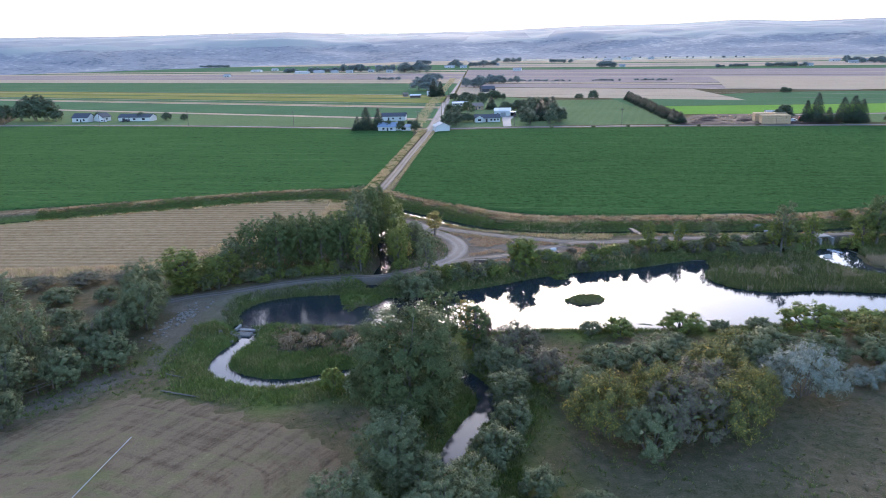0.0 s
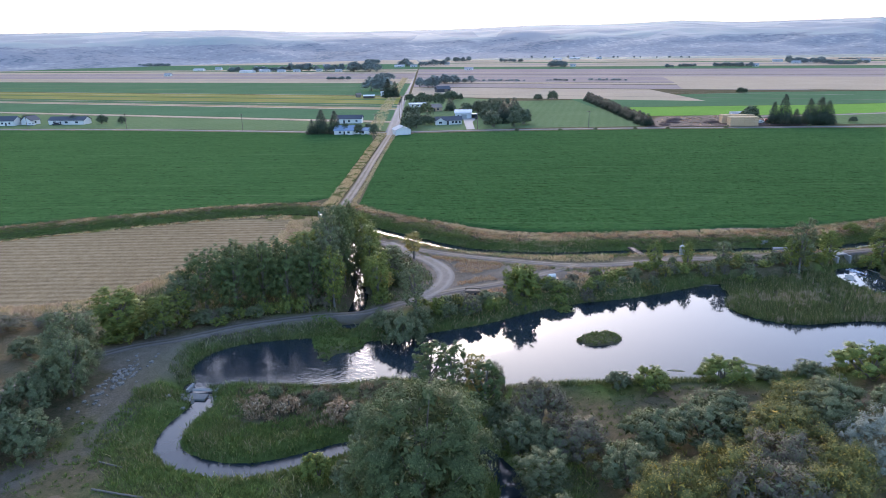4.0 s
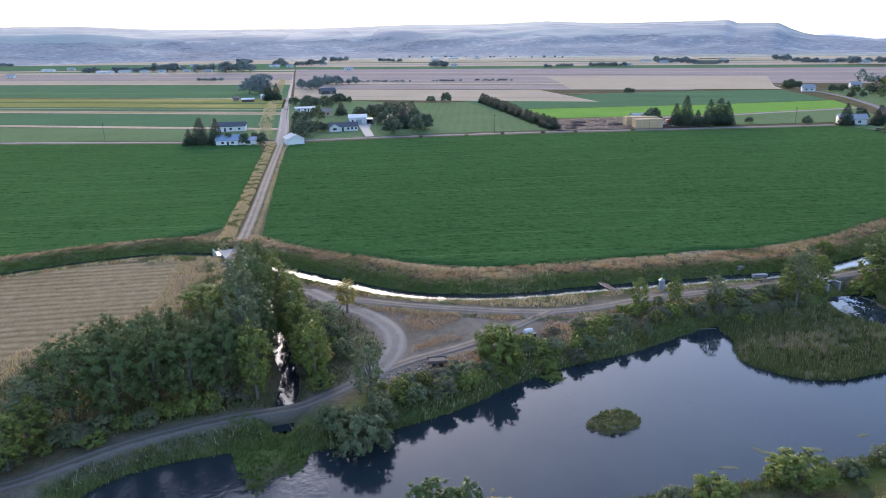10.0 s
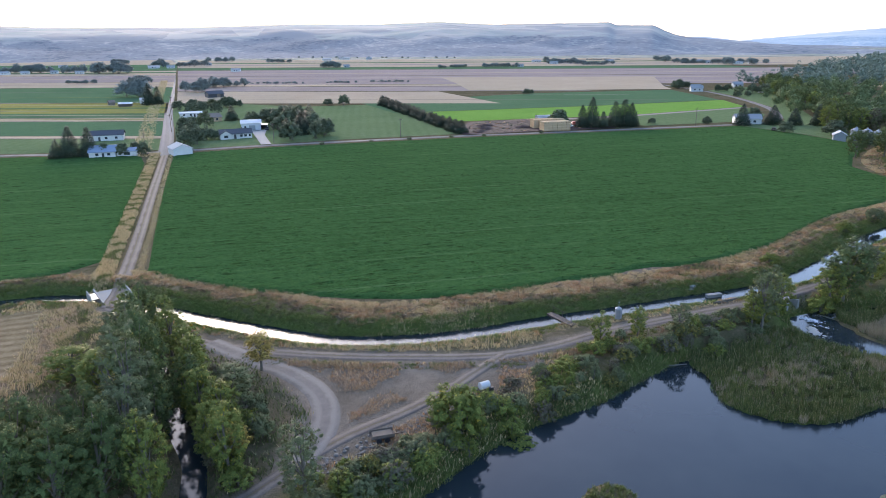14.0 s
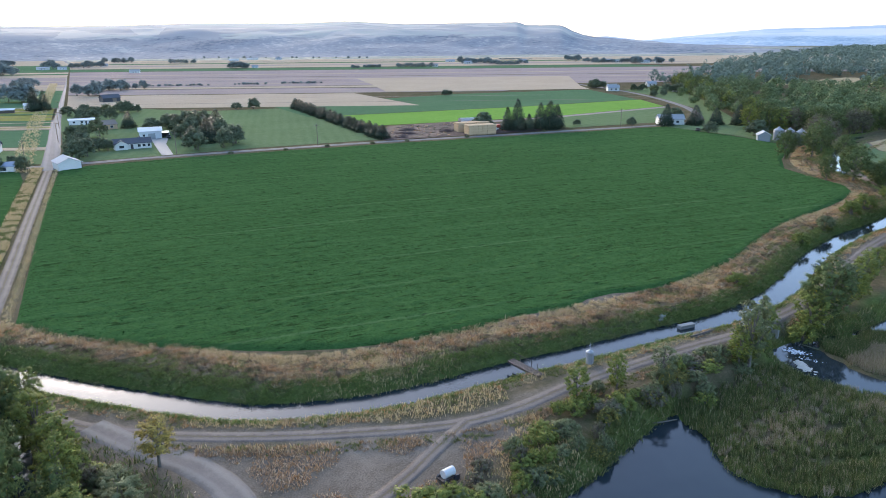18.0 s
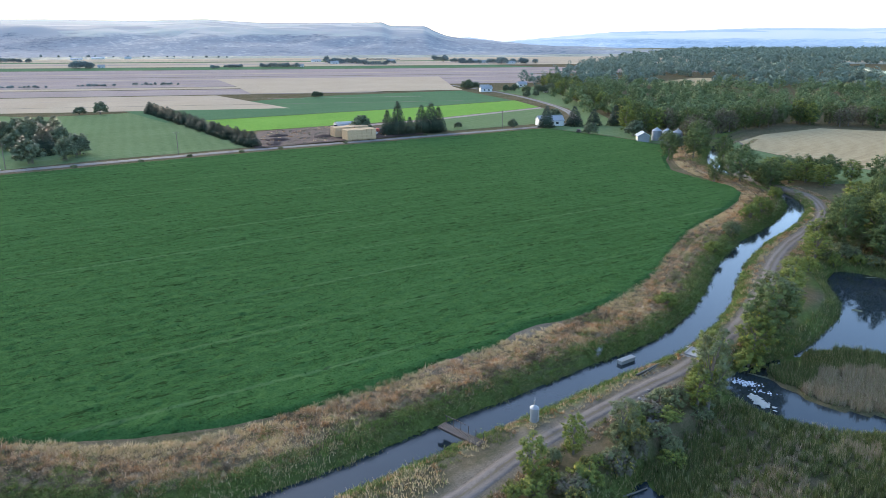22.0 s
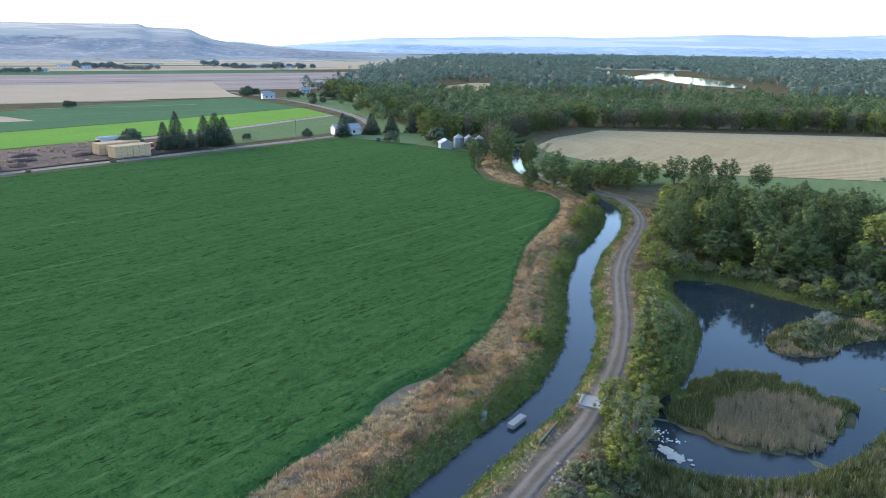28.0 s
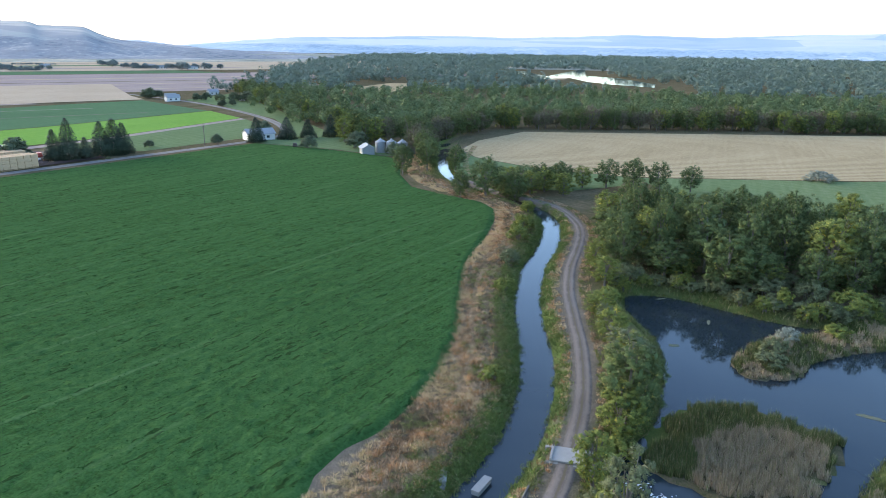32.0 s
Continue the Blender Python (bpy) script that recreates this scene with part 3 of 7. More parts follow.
# ---- water ----
def ribbon(name, line, half, z, material, parent=None, lift=None, across=2):
    """A strip along a line of the plan, flat at z or laid on the ground."""
    t = np.gradient(line, axis=0)
    nrm = np.stack([-t[:, 1], t[:, 0]], 1) / np.maximum(np.hypot(t[:, 0], t[:, 1]), 1e-6)[:, None]
    rows, us = [], np.linspace(-1, 1, across)
    for u in us:
        rows.append(line + nrm * (half * u))
    P3 = np.stack(rows, 1).reshape(-1, 2)
    zz = np.full(len(P3), z) if lift is None else np.maximum(height(P3), -0.05) + lift
    if lift is not None:
        rim = np.tile(np.abs(us) > 0.99, len(line))
        zz = np.where(rim, height(P3) - 0.12, zz)
    n = len(line)
    k = np.arange(n * across).reshape(n, across)
    f = np.stack([k[:-1, :-1], k[:-1, 1:], k[1:, 1:], k[1:, :-1]], -1).reshape(-1, 4)[:, ::-1]
    ob = mesh_of(name, np.column_stack([P3, zz]), f, material, parent, True)
    uv = ob.data.uv_layers.new(name="UVMap")
    u_of = np.tile((us + 1) / 2, n)
    along = np.repeat(np.arange(n) * 0.3, across)
    loops = np.zeros(len(ob.data.loops), np.int32)
    ob.data.loops.foreach_get("vertex_index", loops)
    uv.data.foreach_set("uv", np.column_stack([u_of[loops], along[loops]]).astype(np.float32).ravel())
    return ob


tagged(mesh_of("pond_water", [(-4, 103, -2), (104, 103, -2), (104, 150, -2), (-4, 150, -2)], [(0, 1, 2, 3)], "pond_water"), "still dark pond mirroring the pale sky", "pond", "", "structure")
tagged(mesh_of("pond_water", [(-36, 115, -2), (-27, 115, -2), (-4, 111, -2), (-4, 150, -2), (-36, 150, -2)], [(0, 1, 2, 3, 4)], "rippled_water"), "rippled water where the creek enters the pond", "pond", "", "structure")
tagged(mesh_of("pond_water", [(104, 90, -2), (176, 90, -2), (176, 158.5, -2), (104, 150, -2)], [(0, 1, 2, 3)], "pond_water"), "dark pond with a reed island and floating algae", "pond", "", "structure")
tagged(ribbon("canal_water", CANAL, 3.6, BASIN["canal"], "canal_water"), "slow dark water of an irrigation canal", "canal", "", "structure")
tagged(ribbon("stream_water", STREAM, 2.6, BASIN["stream"], "canal_water"), "narrow stream looping through wet grass", "stream", "", "structure")
tagged(ribbon("creek_water", CREEK, 2.1, -1.5, "canal_water"), "narrow ditch of still water among trees", "creek", "", "structure")

# ---- roads ----
for name, line, half, mat_name, lift, label in (
        ("lane", LANE, 1.45, "two_track", 0.07, "gravel two-track lane beside the canal"),
        ("lane", LANE_LOW, 1.3, "two_track", 0.09, "dirt lane with worn wheel tracks round the pond"),
        ("lane", LOOP, 2.2, "gravel_lane", 0.11, "wide bend of grey gravel"),
        ("lane", FIELD_LANE, 1.7, "two_track", 0.13, "straight two-track lane between the crops"),
        ("road", HIGHWAY, 3.7, "paved_road", 0.15, "straight grey paved road through the hamlet"),
        ("road", EAST_ROAD, 2.9, "gravel_lane", 0.11, "pale gravel road along the far edge of the crops")):
    tagged(ribbon(name, line, half, 0, mat_name, None, lift, 7), label, "road", "", "structure")


# ---- fields ----
LAYER = [0]


def field(name, ring, material, label, z=0.06):
    ring = np.array(ring, float)
    LAYER[0] += name != "far_plain"
    z += LAYER[0] * 0.004 * (name != "far_plain")
    ob = mesh_of(name, [(x, y, z) for x, y in ring], [range(len(ring))], material)
    return tagged(ob, label, "field", "", "structure")


def canopy(name, ring, material, label, top, sx, sy, box):
    """A standing crop: a rough leafy surface that drops to the soil at its edge."""
    a = np.arange(box[0], box[1], sx)
    b = np.arange(box[2], box[3], sy)
    X, Y = np.meshgrid(a, b)
    q = np.stack([X.ravel(), Y.ravel()], 1)
    q = q + rng.uniform(-0.42, 0.42, q.shape) * (sx, sy)
    e = -signed(q, np.array(ring, float))
    z = np.minimum(top, e * 0.32) + (rng.random(len(q)) - 0.5) * 0.24 * np.clip(e, 0, 1)
    z = np.where(rng.random(len(q)) < 0.004, z * 0.3, z)
    k = np.arange(len(q)).reshape(len(b), len(a))
    f = np.stack([k[:-1, :-1], k[:-1, 1:], k[1:, 1:], k[1:, :-1]], -1).reshape(-1, 4)
    f = f[(e[f] > -2.0).all(1)]
    used = np.unique(f)
    remap = np.zeros(len(q), int)
    remap[used] = np.arange(len(used))
    ob = mesh_of(name, np.column_stack([q, np.maximum(z, -0.5)])[used], remap[f], material, None, True)
    return tagged(ob, label, "field", "", "structure")


CROP_EAST = [(-5, 224), (-1, 216), (8, 205), (18, 196.5), (27, 189.5), (36, 184.5), (46, 181), (57, 179), (61, 178.9), (66, 179.5), (71, 178.7), (74, 177.8), (78, 177.5), (82, 178.8), (88, 178.4), (92, 176.6), (98, 175.6), (111, 175.6), (126, 178.5), (142, 184), (160, 189.5), (178, 192), (197, 195.5), (211, 199), (219, 206), (224, 220), (231, 234), (250, 247), (272, 257), (284, 267), (291, 300), (293, 340), (248, 349), (202, 359), (149, 371), (104, 379), (57, 386.5), (27, 388), (16.5, 385), (9, 335), (3, 290)]
CROP_WEST = [(-13.5, 236), (-20, 231), (-44, 226.5), (-67, 223), (-100, 218), (-140, 212), (-200, 200), (-290, 178), (-420, 150), (-420, 500), (-275, 486), (-151, 453), (-60, 418), (-26, 404), (4, 392), (4, 370), (-3, 310)]
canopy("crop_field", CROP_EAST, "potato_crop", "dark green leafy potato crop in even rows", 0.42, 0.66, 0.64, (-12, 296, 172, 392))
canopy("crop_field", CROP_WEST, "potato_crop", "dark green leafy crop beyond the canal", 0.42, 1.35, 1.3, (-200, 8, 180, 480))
field("crop_field", [(-199, 201), (-290, 178), (-420, 150), (-700, 120), (-700, 590), (-420, 524), (-275, 486), (-199, 467)], "potato_crop", "far dark green crop", 0.3)
field("stubble_field", [(-19, 208), (-28, 211), (-44, 212), (-62, 208), (-84, 203), (-120, 193), (-200, 170), (-300, 140), (-300, 110), (-200, 128), (-110, 141), (-88, 148), (-62, 147), (-50, 153), (-41, 166), (-33, 173), (-25, 176), (-21, 190)], "stubble", "harvested pale stubble in straight drills", 0.08)
HAY = [(-56, 82), (-46, 89), (-40, 92), (-33, 90), (-24, 86), (-14, 80.5), (-8.5, 75), (-7, 68), (-7, 58), (-10, 40), (-10, 20), (-90, 20), (-75, 66)]


def meadow_sheet(ring):
    """Mown meadow: swaths that follow the curve of its edge, with a ragged border."""
    a, b = np.arange(-90, -4, 0.7), np.arange(20, 97, 0.7)
    X, Y = np.meshgrid(a, b)
    q = np.stack([X.ravel(), Y.ravel()], 1)
    ring = np.array(ring, float)
    e = -signed(q, ring)
    turn_line = smooth(ring[1:10], 2.0)
    swath = dist_line(q, turn_line)[0]
    rag = np.array([noise.noise(Vector((x * 0.3, y * 0.3, 2))) * 1.3 + noise.noise(Vector((x * 1.1, y * 1.1, 4))) * 0.7 for x, y in q])
    z = height(q) + 0.04 + rag * 0.03 + np.clip((e + rag * 1.6 - 1.4) * 0.12, -0.35, 0.05)
    k = np.arange(len(q)).reshape(len(b), len(a))
    f = np.stack([k[:-1, :-1], k[:-1, 1:], k[1:, 1:], k[1:, :-1]], -1).reshape(-1, 4)
    f = f[(e[f] > -2.2).all(1)]
    used = np.unique(f)
    remap = np.zeros(len(q), int)
    remap[used] = np.arange(len(used))
    ob = mesh_of("hay_meadow", np.column_stack([q, z])[used], remap[f], "mown_hay", None, True)
    uv = ob.data.uv_layers.new(name="UVMap")
    loops = np.zeros(len(ob.data.loops), np.int32)
    ob.data.loops.foreach_get("vertex_index", loops)
    w = np.column_stack([swath, q[:, 0] * 0.05 + q[:, 1] * 0.05])[used]
    uv.data.foreach_set("uv", w[loops].astype(np.float32).ravel())
    return tagged(ob, "mown hay meadow with curved brown and straw swaths", "field", "", "structure")


meadow_sheet(HAY)
field("stubble_field", [(318, 249), (350, 252), (396, 242), (470, 60), (545, -140), (420, -150), (307, 99), (281, 172), (285, 208), (300, 236)], "gold_stubble", "golden harvested grain field before the river woods", 0.08)
field("pasture", [(280, 170), (306, 99), (418, -150), (330, -150), (256, 60), (240, 100), (250, 150)], "pasture_grass", "green pasture strip below the grain field", 0.05)
field("lawn", [(20, 401), (57, 398), (93, 396), (119, 579), (80, 640), (42, 648), (30, 520)], "pasture_grass", "mown green lawns between the hamlet's houses", 0.045)
field("lawn", [(264, 232), (288, 242), (316, 249), (299, 236), (284, 208), (280, 172), (262, 172), (246, 186), (243, 202), (250, 216)], "pasture_grass", "rough grass between the lane and the grain field", 0.1)
field("lawn", [(141, 388), (158, 385), (184, 497), (172, 560), (166, 567)], "pasture_grass", "grass margin along the windbreak", 0.045)
field("lawn", [(-272, 497), (-151, 464), (-60, 430), (-26, 416), (8, 403.5), (13, 440), (-40, 440), (-300, 578)], "pasture_grass", "green verge beside the gravel road", 0.045)
field("lawn", [(295, 344), (318, 342), (336, 347), (388, 395), (446, 481), (474, 538), (560, 555), (440, 428), (345, 332), (318, 298), (290, 262), (286, 268), (293, 300)], "pasture_grass", "rough grass below the river woods", 0.045)
field("pasture", [(119, 579), (166, 567), (141, 388), (92, 396)], "pasture_grass", "fenced green pasture beside the windbreak", 0.06)
field("crop_field", [(170, 590), (337, 594), (455, 562), (410, 463), (302, 474), (183, 497), (162, 500)], "far_green", "dark green crop field", 0.07)
field("crop_field", [(183, 495), (302, 472), (410, 461), (382, 415), (277, 413), (174, 436)], "lime_crop", "bright lime green young crop", 0.1)
field("pasture", [(240, 412), (300, 411), (381, 413), (352, 374), (322, 352), (252, 366)], "pasture_grass", "grass paddock by the road", 0.07)
field("bare_strip", [(215, 420), (277, 412), (381, 414), (377, 408), (277, 406), (215, 413)], "mauve_field", "bare brown strip of soil", 0.12)


def road_x(y):
    return float(np.interp(y, [219, 379, 572, 915, 1459, 2200], [-10, 12, 32, 69, 127, 206]))


def band(name, y0, y1, material, label, west=True, reach=760, m=-0.55, z=0.07):
    if west:
        a, b = road_x(y0) - 5.5, road_x(y1) - 5.5
        ring = [(a, y0 + m * (a + 40)), (b, y1 + m * (b + 40)), (-reach, y1 - m * (reach - 40)), (-reach, y0 - m * (reach - 40))]
    else:
        a, b = road_x(y0) + 5.5, road_x(y1) + 5.5
        ring = [(a, y0), (b, y1), (b + reach, y1 + m * reach), (a + reach, y0 + m * reach)]
    return field(name, ring, material, label, z)


band("pasture", 432, 474, "pasture_grass", "light green paddock by the road")
band("bare_strip", 475, 486, "tan_field", "dry grass strip between the crops")
band("crop_field", 487, 562, "far_green", "green crop in long strips")
band("bare_strip", 563, 583, "tan_field", "pale strip between the crops")
band("crop_field", 584, 617, "far_green", "green crop strip")
band("crop_field", 618, 708, "yellow_crop", "ripening yellow crop strip")
band("crop_field", 712, 926, "far_green", "wide green crop field")
band("stubble_field", 930, 1040, "tan_field", "tan harvested field", reach=1100)
band("bare_field", 1042, 1230, "mauve_field", "pinkish brown bare field", reach=1300)
band("stubble_field", 1232, 1420, "tan_field", "tan harvested field", reach=1500)
band("crop_field", 1425, 1800, "far_green", "distant green field", reach=1900)
band("stubble_field", 1805, 2500, "tan_field", "distant tan field", reach=2400)
band("stubble_field", 655, 790, "tan_field", "pale harvested field", False, 210, -0.62)
band("bare_field", 800, 870, "mauve_field", "ploughed mauve-brown field", False, 330, -0.62)
band("stubble_field", 880, 905, "tan_field", "tan strip", False, 330, -0.62, 0.08)
band("bare_field", 910, 1110, "mauve_field", "wide pinkish bare field", False, 640, -0.62)
band("stubble_field", 1115, 1330, "mauve_field", "wide mauve field", False, 1000, -0.62)
band("crop_field", 1340, 1450, "far_green", "distant green strip", False, 800, -0.62)
band("stubble_field", 1460, 2000, "tan_field", "distant tan field", False, 1600, -0.62)
for y, w, mat_name in ((690, 2, "ditch_grass"), (742, 1.5, "mauve_field"), (795, 3, "ditch_grass"), (840, 2, "tan_field"), (874, 3, "ditch_grass"), (907, 3, "ditch_grass"), (955, 5, "tan_field"), (1010, 3, "ditch_grass"), (1050, 8, "tan_field"), (1112, 4, "ditch_grass"), (1185, 12, "tan_field"), (1240, 3, "ditch_grass"), (1334, 5, "ditch_grass"), (1455, 6, "ditch_grass"), (1560, 40, "mauve_field"), (1700, 50, "far_green"), (1860, 12, "ditch_grass")):
    band("field_edge", y, y + w, mat_name, "rough strip between two fields", False, 330 if y < 910 else 620 if y < 1115 else 980, -0.62, 0.12)
for y, w, mat_name in ((474, 1.5, "ditch_grass"), (561, 2, "ditch_grass"), (572, 3, "yellow_crop"), (583, 1.5, "ditch_grass"), (600, 3, "tan_field"), (634, 2, "ditch_grass"), (655, 8, "far_green"), (684, 3, "tan_field"), (709, 4, "ditch_grass"), (775, 1.5, "yellow_crop"), (850, 2, "ditch_grass"), (927, 4, "ditch_grass"), (985, 6, "mauve_field"), (1041, 3, "ditch_grass"), (1120, 10, "tan_field"), (1231, 4, "ditch_grass"), (1320, 40, "far_green"), (1421, 6, "ditch_grass")):
    band("field_edge", y, y + w, mat_name, "rough strip between two fields", True, 760 if y < 926 else 1000, z=0.12)
field("stubble_field", [(300, 655), (460, 565), (482, 600), (600, 745), (380, 880), (340, 760)], "tan_field", "pale harvested field with dry tracks", 0.09)
field("stubble_field", [(625, 500), (793, 514), (815, 449), (657, 440)], "gold_stubble", "small golden clearing in the woods", 0.2)

far_ring = [(math.sin(radians(a)) * r, 100 + math.cos(radians(a)) * r) for r, sweep in ((1500, range(-60, 121, 5)), (3300, range(120, -61, -5))) for a in sweep]
field("far_plain", far_ring, "far_plain", "patchwork of pale fields towards the hills", 0.03)

# ---- hills along the horizon ----
SKYLINE = [(-80, 1.2), (-40, 1.3), (-28, 1.22), (-21, 1.2), (-13, 1.3), (-9, 1.33), (-4, 1.1), (0, 1.06), (8, 1.1), (15, 1.28), (21, 1.22), (25.5, 1.36), (30, 1.12), (34, 1.14), (38.9, 1.18), (39.4, 0.95), (42.2, 0.9), (43.0, 0.5), (43.8, 0.2), (45, -0.03), (45.6, -0.05), (48.2, -0.3), (53, -0.5), (60, -0.6)]
SKYLINE_FAR = [(35, 0.3), (44, 0.02), (45.6, 0.07), (47, -0.1), (48.2, -0.26), (53.4, 0.2), (57, 0.46), (61, 0.5), (66, 0.66), (70, 0.68), (73, 0.6), (78, 0.75), (82, 0.92), (85, 0.85), (88, 0.76), (94, 1.0), (100, 1.12), (115, 1.0), (150, 1.1), (200, 1.0)]


def hills(name, line, near_r, far_r, material, label, rough, step):
    """A range of hills: rising benches with gullies up to a skyline given by bearing and height angle."""
    az = np.arange(line[0][0], line[-1][0], 0.3)
    el = np.interp(az, [k[0] for k in line], [k[1] for k in line])
    rr = near_r + (far_r - near_r) * np.linspace(0, 1, 44) ** 1.4
    verts = []
    for r in rr:
        t = (r - near_r) / (far_r - near_r)
        u = min(1, t / 0.3)
        shape = step * u * u * (3 - 2 * u) + (1 - step) * (max(0, t - 0.2) / 0.8) ** 1.1
        for a, e in zip(az, el):
            x, y = math.sin(radians(a)) * r, 100 + math.cos(radians(a)) * r
            top = 45 + far_r * math.tan(radians(e))
            n = noise.fractal(Vector((x * 0.0016, y * 0.0016, 3.0)), 1.0, 2.2, 5) + 0.5 * noise.noise(Vector((x * 0.006, y * 0.006, 1.0)))
            cut = (1 - t) * min(1, t * 5) * rough * n
            verts.append((x, y, -3 + (top + 3) * shape + cut))
    n = len(az)
    k = np.arange(n * len(rr)).reshape(len(rr), n)
    f = np.stack([k[:-1, :-1], k[:-1, 1:], k[1:, 1:], k[1:, :-1]], -1).reshape(-1, 4)
    ob = mesh_of(name, verts, f, material, None, True)
    return tagged(ob, label, "hills", "", "structure")


hills("backdrop", SKYLINE, 1900, 4350, "hazed_sage_hills", "long hazy sagebrush bench ending in a mesa cliff", 24, 0.5)
hills("backdrop", SKYLINE_FAR, 3400, 4700, "hazed_blue_hills", "far hills across the river, tinted pale blue as haze", 14, 0.3)

# ---- plants ----
def fast_mesh(name, verts, size, material):
    """A mesh of loose faces with `size` corners each; columns past the third are the corners' soft normals."""
    me = bpy.data.meshes.new(name)
    n = len(verts)
    me.vertices.add(n)
    me.vertices.foreach_set("co", np.ascontiguousarray(verts[:, :3], np.float32).ravel())
    me.loops.add(n)
    me.loops.foreach_set("vertex_index", np.arange(n, dtype=np.int32))
    me.polygons.add(n // size)
    me.polygons.foreach_set("loop_start", np.arange(0, n, size, dtype=np.int32))
    me.polygons.foreach_set("use_smooth", np.ones(n // size, bool))
    me.update(calc_edges=True)
    if verts.shape[1] > 3:
        at = me.attributes.new("custom_normal", "FLOAT_VECTOR", "POINT")
        at.data.foreach_set("vector", np.ascontiguousarray(verts[:, 3:], np.float32).ravel())
    me.materials.append(MATS[material])
    return me


def unit(v):
    return v / np.maximum(np.linalg.norm(v, axis=1), 1e-9)[:, None]


def leaf_quads(c, out, size, slim=0.6, loose=0.7, soft=None):
    """Leaves at the points c that face roughly along out, one pointed face each, shaded with their spray."""
    n = len(c)
    nrm = unit(unit(out) + rng.normal(0, loose, (n, 3)) + (0, 0, 0.35))
    t = unit(np.cross(nrm, rng.normal(0, 1, (n, 3))))
    b = np.cross(nrm, t)
    s = (size * rng.uniform(0.6, 1.45, n))[:, None]
    co = np.stack([c - t * s * 0.8, c + t * s, c + b * s * slim - t * s * 0.2], 1).reshape(-1, 3)
    soft = unit(unit(out if soft is None else soft) + nrm * 0.4 + (0, 0, 0.15))
    return np.hstack([co, np.repeat(soft, 3, 0)])


def sprays(centres, outs, radii, per, size, flat=0.8):
    """Rounded sprays of leaves round each centre, facing the way the crown faces there."""
    n = len(centres) * per
    d = unit(rng.normal(0, 1, (n, 3)))
    r = np.repeat(radii, per) * rng.uniform(0.2, 1.15, n)
    o = np.repeat(outs, per, 0)
    c = np.repeat(centres, per, 0) + d * r[:, None] * (1, 1, flat) + o * (r * 0.3)[:, None]
    return leaf_quads(c, unit(o + d * 0.5), size, 0.62, 0.42, unit(o + d * 0.75))


def clumps(centres, radii, per, size, flat=0.8):
    """Low tussocks of leaves on the ground."""
    n = len(centres) * per
    d = unit(rng.normal(0, 1, (n, 3)))
    d[:, 2] = np.abs(d[:, 2]) * 0.7 + d[:, 2] * 0.4
    r = np.repeat(radii, per) * rng.uniform(0.35, 1.12, n)
    return leaf_quads(np.repeat(centres, per, 0) + d * r[:, None] * (1, 1, flat), d, size)


def tube(path, radii, sides=6):
    verts, faces = [], []
    for i, (p, r) in enumerate(zip(path, radii)):
        for k in range(sides):
            a = 2 * math.pi * k / sides
            verts.append((p[0] + math.cos(a) * r, p[1] + math.sin(a) * r, p[2]))
        if i:
            for k in range(sides):
                a, b = (i - 1) * sides + k, (i - 1) * sides + (k + 1) % sides
                faces.append((a, b, b + sides, a + sides))
    return verts, faces


def woody(name, parts, material, parent):
    verts, faces = [], []
    for v, f in parts:
        n = len(verts)
        verts += v
        faces += [tuple(k + n for k in q) for q in f]
    return mesh_of(name, verts, faces, material, parent, True)


def trunk_and_limbs(h, tips, lean=0.3, girth=0.02):
    bend = rng.normal(0, lean, 2)
    line = [(bend[0] * t * t, bend[1] * t * t, h * 0.78 * t - 0.4 * (t == 0)) for t in (0, 0.2, 0.45, 0.7, 1)]
    trunk = [tube(line, [h * girth * k for k in (1.3, 1.0, 0.8, 0.5, 0.15)], 7)]
    limbs = []
    for tip in tips:
        t = np.clip(tip[2] / h - 0.28, 0.12, 0.7)
        a = np.array((bend[0] * t * t, bend[1] * t * t, h * 0.78 * t))
        m = (a + tip) / 2 + (0, 0, -0.04 * h)
        limbs.append(tube([a, m, tip], [h * girth * 0.5, h * girth * 0.34, h * girth * 0.1], 5))
    return trunk, limbs


